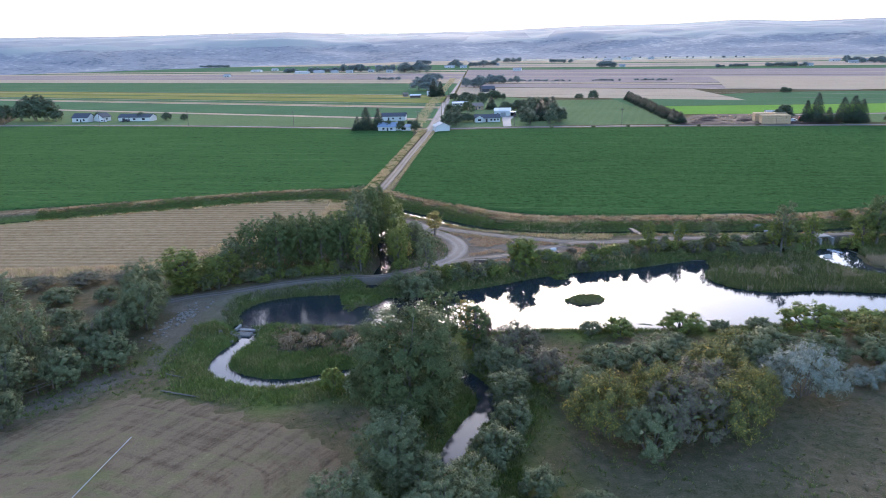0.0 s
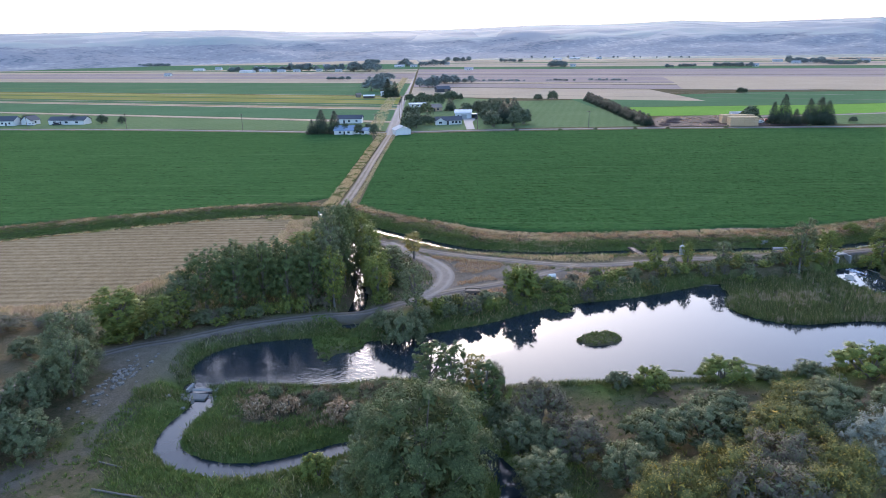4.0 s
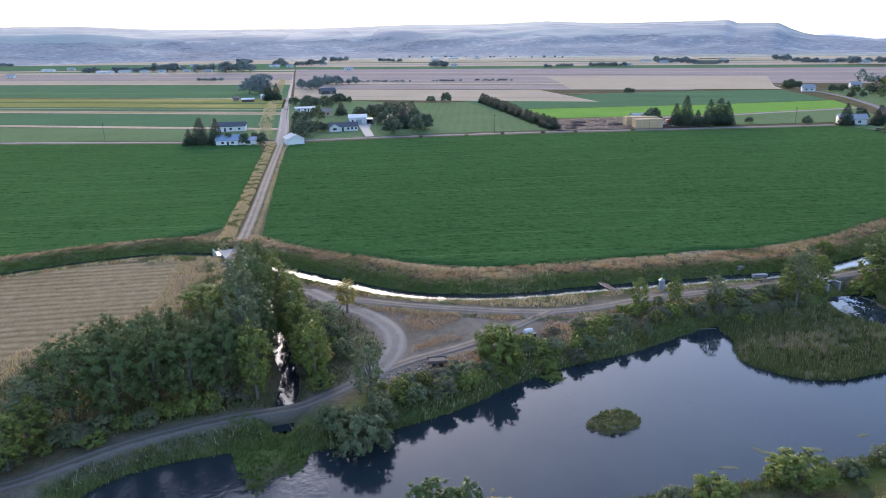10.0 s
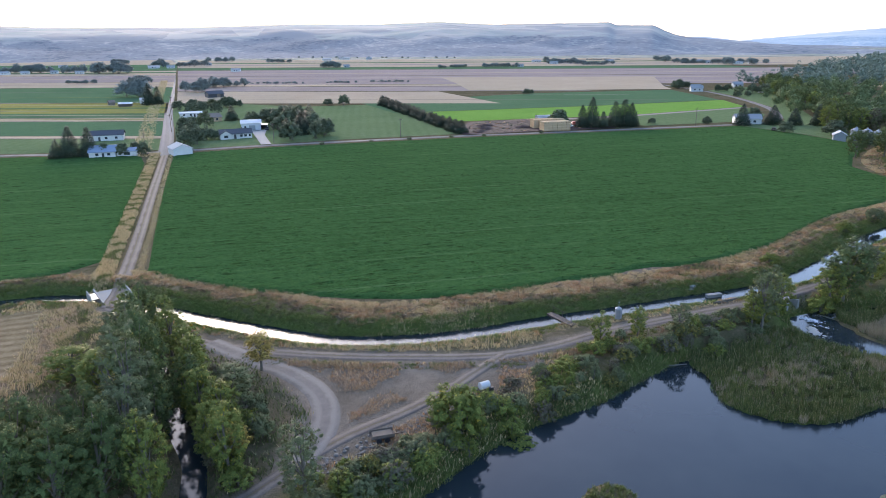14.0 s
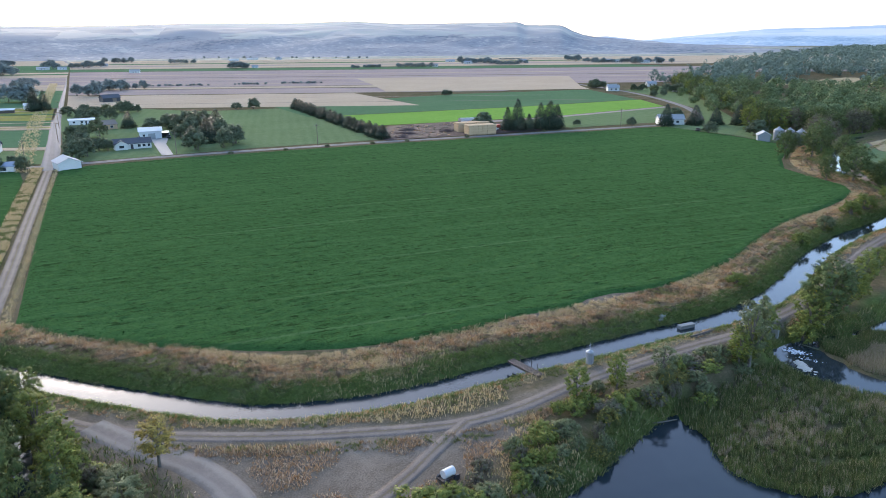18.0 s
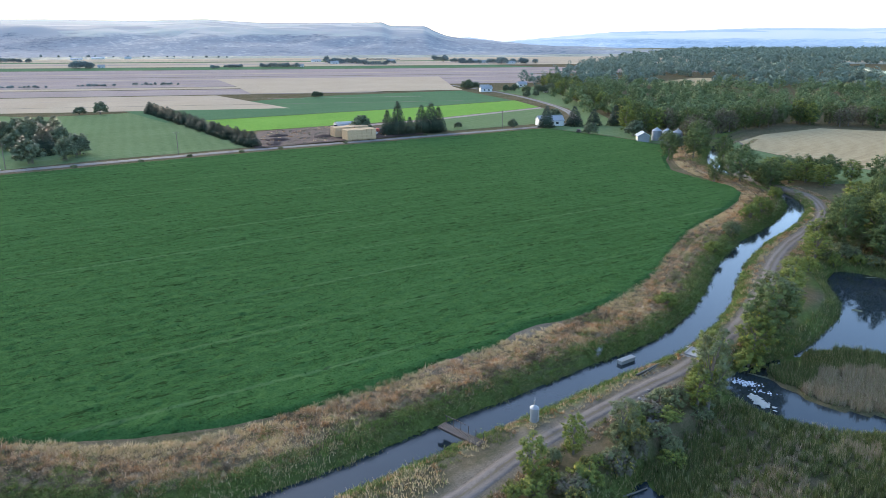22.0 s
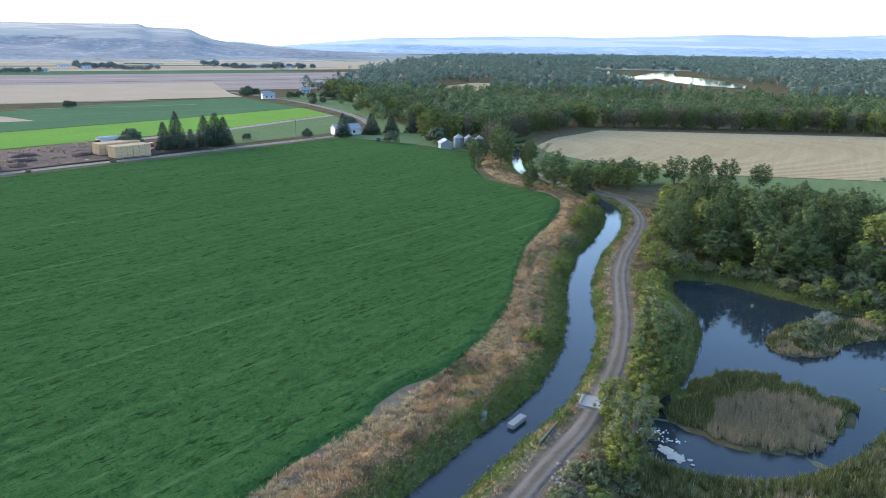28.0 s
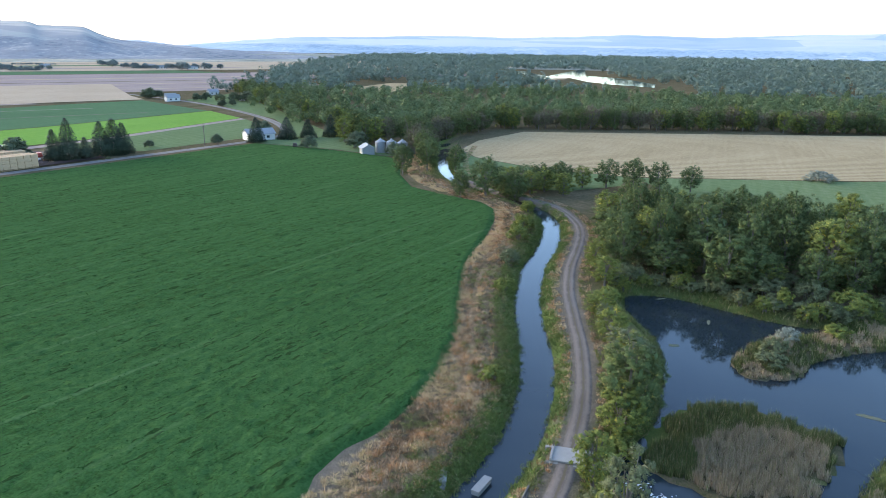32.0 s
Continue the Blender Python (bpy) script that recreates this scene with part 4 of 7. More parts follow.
def billows(h, width, k, low=0.1, lobes=14, mound=False):
    """A crown of many overlapping billows: spray centres, the way they face, their radii, and points inside."""
    ez = h * (0.66 if mound else (1 - low) * 0.5)
    core = np.array((0, 0, h * 0.34 if mound else h * (low + (1 - low) * 0.48)))
    env = np.array((width / 2, width / 2, ez))
    cs, outs, rs, inner, inner_out = [], [], [], [], []
    turn = rng.uniform(0, 6.28)
    skew = rng.normal(0, 0.07, 2)
    for i in range(lobes):
        f = (i + 0.5) / lobes
        z = (1 - 1.12 * f) if mound else (0.98 - 1.9 * f)
        a = turn + i * 2.39996 + rng.normal(0, 0.25)
        flat_r = math.sqrt(max(0, 1 - z * z)) * (1 if z > -0.1 else 0.9)
        d = np.array((math.cos(a) * flat_r + skew[0], math.sin(a) * flat_r + skew[1], z))
        size = rng.uniform(0.22, 0.4)
        rad = size * np.array((width / 2, width / 2, min(ez, width * 0.6) * 1.12))
        mid = core + d * (env - rad * 0.9) * rng.uniform(0.74, 1.1)
        mid[2] = min(mid[2], h - rad[2] * 0.9)
        n = max(4, int(k / lobes * (size / 0.31) ** 2))
        v = unit(rng.normal(0, 1, (n, 3)) + unit((d * (1, 1, 1.0))[None]) * 0.7 + (0, 0, 0.3))
        cs.append(mid + v * rng.uniform(0.7, 1.04, n)[:, None] * rad)
        outs.append(v)
        rs.append(rng.uniform(0.035, 0.075, n) * width)
        n = k * 9 // lobes
        v = unit(rng.normal(0, 1, (n, 3)))
        inner.append(mid + v * rng.uniform(0.25, 0.78, n)[:, None] * rad)
        inner_out.append(v)
    c, p = np.vstack(cs), np.vstack(inner)
    c[:, 2], p[:, 2] = np.clip(c[:, 2], 0.2, h * 0.98), np.clip(p[:, 2], 0.15, h * 0.95)
    o = unit(np.vstack(outs) + unit((c - core) / env) * 0.55)
    return c, o, np.concatenate(rs), p, np.vstack(inner_out)


STOCK = {}


def stock(kind, variant):
    """Build one plant of a kind; later ones are copies of it."""
    key = (kind, variant)
    if key in STOCK:
        return STOCK[key]
    spec = KINDS[kind]
    base = new(spec["name"])
    h, w = spec["h"], spec["w"]
    if spec["form"] == "cone":
        lv = []
        for z in np.linspace(0.06, 0.98, 26):
            r = w / 2 * (1 - z) ** 0.7 + 0.15
            n = int(40 + 210 * (1 - z))
            a = rng.uniform(0, 2 * np.pi, n)
            q = r * rng.uniform(0.45, 1.1, n)
            lv.append(np.stack([np.cos(a) * q, np.sin(a) * q, z * h - q * 0.22 + rng.normal(0, h * 0.012, n)], 1))
        c = np.vstack(lv)
        verts = leaf_quads(c, c - (0, 0, h * 0.3), spec["leaf"] * 0.75, 0.5, 0.5)
        trunk, limbs = [tube([(0, 0, -0.3), (0, 0, h * 0.5), (0, 0, h * 0.97)], [h * 0.02, h * 0.013, h * 0.002], 6)], []
    else:
        k = spec["k"]
        mound = spec["form"] == "mound"
        c, out, r, p, p_out = billows(h, w, int(k * 1.45), spec["low"], 22 if mound else 34, mound)
        verts = np.vstack([leaf_quads(p, p_out, spec["leaf"] * 1.9, 0.7, 0.6), sprays(c, out, r, int(spec["per"] * (1.3 if spec["leaf"] < 0.25 else 1.0)), spec["leaf"] * (0.66 if spec["leaf"] < 0.25 else 0.75))])
        tips = c[np.argsort(-c[:, 2])[:: max(1, k // 9)]][:9]
        if mound:
            trunk, limbs = [], []
            for tip in tips:
                root = rng.normal(0, w * 0.05, 2)
                limbs.append(tube([(root[0], root[1], -0.3), ((root[0] + tip[0]) / 2, (root[1] + tip[1]) / 2, tip[2] * 0.55), tip], [0.07, 0.05, 0.015], 5))
        else:
            trunk, limbs = trunk_and_limbs(h, tips)
    if trunk:
        woody("trunk", trunk, "bark", base)
    if limbs:
        tagged(woody("branching", limbs, "bark", base), kind="stuff")
    crown = new("foliage" if spec["form"] == "mound" else "crown", fast_mesh("crown", verts, 3, spec["mat"]))
    crown.parent = base
    tagged(base, spec["label"], spec["cat"], spec["group"])
    STOCK[key] = base
    base["fresh"] = 1
    return base


def kind_of(name, form, h, w, k, per, low, leaf_size, mat, label, cat="tree", group="riverside trees"):
    return dict(name=name, form=form, h=h, w=w, k=k, per=per, low=low, leaf=leaf_size, mat=mat, label=label, cat=cat, group=group)


KINDS = {
    "cottonwood": kind_of("cottonwood_tree", "broad", 12, 8.5, 99, 104, 0.06, 0.176, "cottonwood_leaf", "tall cottonwood with a dense dark green crown"),
    "bright": kind_of("young_cottonwood", "broad", 9, 4.8, 72, 89, 0.05, 0.137, "bright_leaf", "young cottonwood with fresh green leaves"),
    "airy": kind_of("grey_poplar", "broad", 12, 5.6, 72, 89, 0.1, 0.145, "willow_leaf", "open grey-green tree with a loose crown"),
    "willow": kind_of("willow_tree", "broad", 15, 13, 240, 139, 0.0, 0.19, "dark_willow_leaf", "huge dense willow with a rounded dark crown"),
    "pale": kind_of("willow_tree", "broad", 9, 8.5, 99, 110, 0.0, 0.159, "willow_leaf", "greyish green willow with soft foliage"),
    "poplar": kind_of("poplar_tree", "broad", 10, 3.6, 72, 81, 0.04, 0.132, "cottonwood_leaf", "slim green poplar by the pond"),
    "gold": kind_of("poplar_tree", "broad", 8, 4, 63, 63, 0.2, 0.115, "gold_leaf", "small tree turning autumn yellow"),
    "shrub": kind_of("shrub", "mound", 3, 4.4, 63, 69, 0.0, 0.118, "willow_leaf", "grey-green willow shrub on the bank", "shrub", "bank shrubs"),
    "greenshrub": kind_of("shrub", "mound", 3, 4.0, 63, 69, 0.0, 0.118, "bright_leaf", "bright green willow shrub", "shrub", "bank shrubs"),
    "silver": kind_of("silver_shrub", "mound", 6, 9, 99, 95, 0.0, 0.145, "silver_leaf", "silvery buffaloberry shrub with pale leaves", "shrub", "bank shrubs"),
    "goldshrub": kind_of("shrub", "mound", 6, 9.5, 99, 101, 0.0, 0.149, "yellow_leaf", "broad shrub turning yellow and olive", "shrub", "bank shrubs"),
    "mauve": kind_of("shrub", "mound", 6, 8, 99, 92, 0.0, 0.145, "mauve_leaf", "dull mauve-grey shrub losing its leaves", "shrub", "bank shrubs"),
    "lowshrub": kind_of("shrub", "mound", 2, 3, 27, 44, 0.0, 0.11, "willow_leaf", "low grey-green shrub on the shore", "shrub", "bank shrubs"),
    "lowgreen": kind_of("shrub", "mound", 2, 3, 27, 44, 0.0, 0.11, "bright_leaf", "low fresh green shrub on the shore", "shrub", "bank shrubs"),
    "lowmauve": kind_of("shrub", "mound", 2, 3, 27, 44, 0.0, 0.11, "mauve_leaf", "low brownish shrub on the shore", "shrub", "bank shrubs"),
    "lowolive": kind_of("shrub", "mound", 2, 3, 27, 44, 0.0, 0.11, "yellow_leaf", "low olive-yellow shrub on the shore", "shrub", "bank shrubs"),
    "rust": kind_of("dry_bush", "mound", 1.2, 2.6, 27, 30, 0.0, 0.08, "brown_weed", "brown dried weed clump", "bush", "dry weeds"),
    "spruce": kind_of("spruce_tree", "cone", 13, 7.5, 0, 0, 0.0, 0.55, "spruce_leaf", "dark blue-green spruce with a pointed top", "tree", "farm conifers"),
    "farm": kind_of("farm_tree", "mound", 10, 9, 76, 46, 0.0, 0.36, "farm_leaf", "dark rounded shade tree by the farms", "tree", "farm trees"),
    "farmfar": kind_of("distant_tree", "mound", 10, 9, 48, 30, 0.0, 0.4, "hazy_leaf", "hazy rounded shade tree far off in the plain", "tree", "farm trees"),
    "farmlight": kind_of("farm_tree", "mound", 10, 9, 63, 36, 0.0, 0.36, "willow_leaf", "greyish green shade tree by the farms", "tree", "farm trees"),
    "edge": kind_of("river_cottonwood", "broad", 14, 9.5, 72, 64, 0.0, 0.24, "cottonwood_leaf", "tall cottonwood at the edge of the river woods", "tree", "river woods"),
    "edgelight": kind_of("river_cottonwood", "broad", 13, 8.5, 72, 64, 0.0, 0.23, "bright_leaf", "lighter green cottonwood of the river woods", "tree", "river woods"),
    "bare": kind_of("bare_tree", "broad", 13, 9, 63, 20, 0.05, 0.26, "mauve_leaf", "half-dead grey tree with thin twigs", "tree", "river woods"),
}


def grow(kind, x, y, h, w=None, variants=3):
    """Plant one of a kind at x, y with the height and width given."""
    spec = KINDS[kind]
    w = w or spec["w"] * h / spec["h"]
    base = stock(kind, int(rng.integers(variants)))
    m = Matrix.LocRotScale((x, y, ground_at(x, y) - 0.05), Euler((0, 0, rng.uniform(0, 6.283))), (w / spec["w"], w / spec["w"], h / spec["h"]))
    if base.get("fresh"):
        del base["fresh"]
        base.matrix_basis = m
        return base
    made = copy_thing(base, Matrix())
    made.matrix_basis = m
    return made


# foreground south of the pond
for kind, x, y, h, w in (("willow", -0.8, 78, 17, 15), ("pale", -2.5, 66, 10, 9), ("pale", -7.5, 58, 8.5, 8.5), ("pale", 2, 58, 8, 8), ("pale", 5, 62, 7, 7), ("pale", -3, 72, 8, 6), ("poplar", 3, 106, 8.8, 5.2), ("poplar", 5.8, 103.5, 9.8, 4.6), ("gold", 8.6, 102.3, 8.8, 3.4), ("poplar", 9.4, 100.8, 8.6, 4.8), ("mauve", 11.5, 103, 6.5, 3), ("mauve", 15.5, 97, 6.5, 8), ("shrub", 12, 92, 5, 7), ("goldshrub", 23, 75, 8, 10), ("goldshrub", 30, 78, 8, 9), ("mauve", 32, 73, 8.5, 11), ("goldshrub", 38, 74, 7, 10), ("shrub", 27, 70, 6, 8), ("mauve", 37, 80, 7, 9), ("goldshrub", 43, 79, 6.5, 8), ("shrub", 22, 84, 5, 8), ("shrub", 27, 90, 5, 8)):
    grow(kind, x, y, h, w)
for kind, x, y, h, w in (("shrub", 34, 91, 5, 9), ("goldshrub", 42, 88, 5.8, 11), ("shrub", 49, 91, 5, 9), ("mauve", 18, 90, 5, 8), ("shrub", 38, 95, 4, 8), ("goldshrub", 48, 95, 4.5, 8), ("shrub", 55, 96, 4, 8), ("silver", 52, 82, 7.3, 11), ("silver", 61, 84, 3, 5), ("shrub", 60, 92, 4.5, 8), ("shrub", 68, 90, 5, 9), ("silver", 66, 84, 3.5, 5), ("shrub", 76, 92, 5, 10), ("goldshrub", 72, 98, 4, 7), ("greenshrub", 44, 104.5, 3.6, 7.5), ("greenshrub", 65, 103, 4.6, 10), ("greenshrub", 33.5, 104.5, 3, 5.5), ("greenshrub", 74, 103, 3.4, 7), ("shrub", 29, 105, 2.4, 4), ("shrub", 50, 104, 2.2, 4), ("shrub", 57, 104, 2.2, 5), ("greenshrub", 83, 105, 3.6, 8)):
    grow(kind, x, y, h, w)
for kind, x, y, h, w in (("shrub", 92, 106, 3, 7), ("shrub", -8, 88, 3.4, 5), ("greenshrub", -11.5, 90, 3.6, 4), ("shrub", -5, 94, 4, 6), ("shrub", -6, 101, 3, 5), ("shrub", 1, 103, 3.5, 5), ("shrub", -12, 107, 2, 3), ("shrub", -18, 109.5, 1.6, 2.5), ("rust", -16, 106, 1.8, 4), ("rust", -20, 107, 1.6, 4), ("rust", -9, 104, 1.8, 5), ("shrub", 13, 64, 3, 5), ("shrub", 10, 58, 3, 6), ("shrub", 18, 60, 2.4, 5)):
    grow(kind, x, y, h, w)
for x, y, h, w in ((12.5, 84, 5, 7), (4.5, 91, 4.5, 6), (12, 77, 4, 6), (-1, 88, 5, 7), (9, 70, 4.5, 7), (1.5, 84, 6, 7), (14.5, 90, 4, 6), (11, 98, 3.5, 5), (0, 64, 6, 7)):
    grow("pale" if h > 4.8 else "shrub", x, y, h, w)
# west bank row and thicket
for kind, x, y, h, w in (("pale", -47, 120, 10.8, 9), ("bright", -44, 132, 8.5, 8), ("bright", -38, 133, 7.2, 5.5), ("pale", -58, 100, 12, 9.5), ("shrub", -52, 105, 6, 9), ("pale", -57, 92, 8.5, 9), ("shrub", -51, 96, 6, 8), ("shrub", -46, 101, 6, 8), ("airy", -73, 122, 8, 8), ("shrub", -49, 110, 6, 7), ("shrub", -48, 115, 5, 6), ("pale", -64, 104, 9, 8), ("pale", -63, 95, 10, 8), ("shrub", -70, 112, 5, 8), ("shrub", -60, 116, 3.5, 7), ("shrub", -66, 128, 3, 8), ("shrub", -57, 128, 3, 6), ("mauve", -66, 139, 2.6, 9), ("mauve", -75, 138, 2.6, 8), ("mauve", -58, 140, 2.2, 7), ("shrub", -80, 130, 4, 8), ("pale", -80, 110, 8, 8)):
    grow(kind, x, y, h, w)
for kind, x, y, h, w in (("shrub", -54, 84, 5, 7), ("pale", -62, 84, 9, 9), ("pale", -70, 96, 9, 8)):
    grow(kind, x, y, h, w)
# grove west of the creek, trees along the creek
for kind, x, y, h, w in (("cottonwood", -33, 143, 12, 9.5), ("cottonwood", -27.5, 141.5, 12, 8.5), ("cottonwood", -23, 143, 12.8, 8), ("cottonwood", -18.5, 142, 12.4, 8), ("cottonwood", -14.5, 143, 12.5, 8), ("cottonwood", -29, 149, 12, 8), ("cottonwood", -22, 150, 12, 8), ("cottonwood", -16, 151, 11.5, 7), ("cottonwood", -25, 156, 9, 7), ("airy", -12, 148, 13, 6), ("bright", -10.5, 141, 11.5, 5), ("airy", -36, 139, 9, 6), ("bright", -45, 133, 9, 9), ("bright", -40, 136, 6, 4.5), ("bright", -36.5, 137, 7, 5), ("airy", -11, 153, 16, 7), ("cottonwood", -9.5, 160, 15, 7), ("cottonwood", -10, 168, 13.5, 7), ("airy", -11, 176, 11, 7), ("cottonwood", -8.5, 184, 12.5, 6.5), ("bright", -14, 165, 9, 6), ("bright", -18, 176, 5.6, 7.5)):
    grow(kind, x, y, h, w)
for kind, x, y, h, w in (("bright", -15, 170, 7, 6), ("gold", -13, 158, 8, 4.5), ("bright", -2.5, 143, 9.2, 4.6), ("bright", -3.5, 148, 8.6, 4.4), ("bright", -1.5, 152, 8, 4.6), ("bright", -3.5, 156, 9, 5), ("bright", -3.5, 165, 9.2, 5), ("airy", 0.5, 156, 7, 5), ("gold", -1, 146, 5, 3), ("airy", 1.5, 160, 6, 5), ("bright", -3, 172, 8, 5), ("shrub", 2, 150, 3, 4), ("shrub", 3, 155, 3, 4), ("shrub", 1, 166, 3, 5), ("gold", 6.2, 167.5, 6.6, 4.6), ("shrub", -33, 137, 2.4, 5), ("shrub", -24, 138.5, 2, 4), ("pale", -45, 113, 10.3, 8)):
    grow(kind, x, y, h, w)
for x, y, h, w in ((-4.6, 160, 9.5, 5.5), (-9, 172, 10, 6), (-4.8, 179, 9, 5.5), (-9.5, 181, 10, 6), (-5.2, 188, 8.5, 5), (-9.8, 192, 8, 5), (-7.5, 197, 6, 4.5), (-8.6, 154, 10, 5)):
    grow("bright" if h < 9.2 else "cottonwood", x, y, h, w)
# shore between lane and pond
for kind, x, y, h, w in (("airy", 3.6, 134.5, 10.2, 5), ("shrub", 1, 127.5, 6, 7.5), ("shrub", 4, 131, 4.5, 5), ("shrub", -2, 131, 3.5, 5), ("greenshrub", 24, 140.5, 6.2, 7.6), ("shrub", 9, 134, 2.6, 4), ("bright", 54.5, 152.3, 5.8, 3.4), ("bright", 61.5, 152, 5.6, 3), ("airy", 68, 150, 6, 4), ("airy", 83, 146.8, 12.4, 5.6), ("bright", 81.5, 147.5, 6, 4), ("bright", 84.5, 148, 7, 4.4), ("bright", 92.5, 151.2, 7.6, 5), ("cottonwood", 107, 149.5, 12, 9), ("airy", 112, 150.5, 11, 7), ("bright", 104, 150, 8, 6), ("bright", 117, 151, 8, 6), ("greenshrub", 101, 149.5, 3.4, 5), ("bright", 130, 155, 6.4, 5.4), ("bright", 141, 158.5, 5, 5.5), ("airy", 135, 156.5, 5, 4), ("bright", 158, 160.5, 6.4, 6.4)):
    grow(kind, x, y, h, w)
for kind, x, y, h, w in (("greenshrub", 148, 158, 3.5, 5), ("bright", 168, 164, 7, 6), ("greenshrub", 124, 153, 3, 5), ("greenshrub", 110, 167.8, 2.6, 4), ("greenshrub", 147, 177.4, 2.8, 4.5), ("shrub", 163, 181.3, 3.4, 5), ("greenshrub", 181, 184.4, 4, 5.5), ("greenshrub", 190, 185.5, 4.4, 6), ("greenshrub", 211, 190, 3.5, 5)):
    grow(kind, x, y, h, w)
for t in np.linspace(0.01, 0.99, 120):
    q = np.array((np.interp(t, [0, 0.3, 0.6, 1], [5, 26, 52, 90]), np.interp(t, [0, 0.3, 0.6, 1], [134.5, 141, 147.5, 150.5])))
    q = q + rng.normal(0, 1.9, 2)
    if dist_line(q[None], LANE)[0][0] < 3.4 or dist_line(q[None], LANE_LOW)[0][0] < 3.4:
        continue
    grow(("lowshrub", "lowmauve", "lowshrub", "lowgreen", "lowgreen", "lowshrub", "lowolive")[int(rng.integers(7))], q[0], q[1], rng.uniform(1.1, 2.8), rng.uniform(2.0, 4.2))

# low growth along the grove's foot and the ditch
foot = np.vstack([smooth([(-46, 131), (-35, 135.5), (-26, 138.5), (-18, 140), (-11, 140.5)], 1.2), smooth([(-9.5, 150), (-10.5, 165), (-11, 182)], 2.2), smooth([(-2.5, 142), (-2, 155), (-2, 172), (2, 150)], 2.2)])
for q in foot:
    q = q + rng.normal(0, 0.7, 2)
    if dist_line(q[None], LANE_LOW)[0][0] > 2.6 and dist_line(q[None], LOOP)[0][0] > 3.4 and rng.random() < 0.8:
        grow(("lowshrub", "lowgreen", "lowgreen", "lowmauve")[int(rng.integers(4))], q[0], q[1], rng.uniform(1.4, 3.4), rng.uniform(2.4, 4.6))

# woods south of the pond's far end, and the row along the grain field
WOOD = np.array([(166, 160), (182, 163), (204, 168), (214, 172), (220, 160), (220, 134), (214, 105), (212, 60), (214, -20), (192, -20), (184, 60), (174, 98), (166, 118), (164, 136), (168, 148), (167, 156)], float)
placed = []
tries = 0
while len(placed) < 110 and tries < 6000:
    tries += 1
    q = np.array((rng.uniform(160, 226), rng.uniform(-20, 176)))
    if not inside(q[None], WOOD)[0] or any(np.hypot(*(q - p)) < 5.6 for p in placed):
        continue
    placed.append(q)
    d = abs(float(signed(q[None], WOOD)[0]))
    kind = ("cottonwood", "cottonwood", "cottonwood", "bright", "cottonwood")[int(rng.integers(5))] if d < 14 else "edge"
    grow(kind, q[0], q[1], rng.uniform(8, 12) if d < 6 else rng.uniform(12, 15), rng.uniform(7.5, 11) if kind != "airy" else 7)
for x, y in ((170, 152), (172, 146), (169, 141), (168, 135), (164, 130), (161, 124), (162, 118), (164, 110), (168, 104), (174, 156), (166, 158), (172, 128), (175, 120), (176, 110)):
    grow(("shrub", "greenshrub", "shrub")[int(rng.integers(3))], x + rng.normal(0, 1), y + rng.normal(0, 1), rng.uniform(2.5, 4.5), rng.uniform(5, 8))
for q in smooth([(158, 159.5), (161.5, 156), (163, 151), (163, 146), (160.5, 139), (158, 132), (156.5, 125), (159.5, 117), (164, 108), (171, 97), (182, 90)], 1.5):
    q = q + rng.normal(0, 0.8, 2) + (0.8, 0)
    grow(("lowshrub", "lowgreen", "shrub", "lowolive", "greenshrub")[int(rng.integers(5))], q[0], q[1], rng.uniform(1.8, 3.8), rng.uniform(3, 5))
grow("bright", 167, 131, 7.2, 5.5)
grow("bright", 176, 139, 8, 8)
grow("shrub", 140, 131, 2.6, 5), grow("silver", 145, 129, 3, 4), grow("shrub", 135, 132, 2.4, 5), grow("greenshrub", 152, 121, 2, 5)
for x, y, h, w in ((225, 207, 13, 11), (229, 199, 11, 9), (236, 196, 8, 7), (242, 193, 8, 7), (248, 190, 8.5, 9), (253, 183, 8, 7), (257, 176, 10, 9), (259, 168, 11, 9), (260, 160, 10, 8), (262, 150, 9, 8), (238, 186, 8, 7), (233, 203, 9, 9), (241, 200, 9, 9), (247, 196, 9, 9), (253, 190, 9, 9), (246, 206, 7, 8), (222, 214, 9, 6), (266, 232, 11, 8), (258, 240, 13, 10), (250, 246, 12, 8), (275, 246, 11, 9), (284, 252, 13, 10)):
    grow("cottonwood" if h > 8.4 else "bright", x, y, h, w)
grow("silver", 302, 109, 4.6, 11)

# farm conifers and shade trees
for x, y, h, w in ((223, 374, 16, 10), (219, 377, 12, 8), (228, 371, 8.5, 7), (236, 371.5, 13.5, 10), (241, 370, 14.5, 11), (245, 369, 12.5, 9), (297, 342, 11.5, 9), (313, 336, 10.5, 10), (322, 330, 9, 9), (330, 322, 11, 9), (-22, 400, 13, 10), (-15, 398, 12.5, 9), (-27, 399, 8, 7), (27, 660, 16, 11), (33, 655, 14, 9), (62, 510, 9, 9), (27, 652, 12, 9)):
    grow("spruce", x, y, h, w, 2)
for k, (x, y) in enumerate(zip(np.linspace(153, 178, 26), np.linspace(389, 562, 26))):
    grow("spruce", x + rng.normal(0, 0.6), y, rng.uniform(5.2, 7.2), rng.uniform(7, 8.6), 2)
for k in range(26):
    x, y = rng.uniform(68, 90), rng.uniform(404, 500)
    grow("farm" if k % 3 else "spruce", x + (y - 404) * 0.12, y, rng.uniform(7, 12), rng.uniform(8, 12), 2)
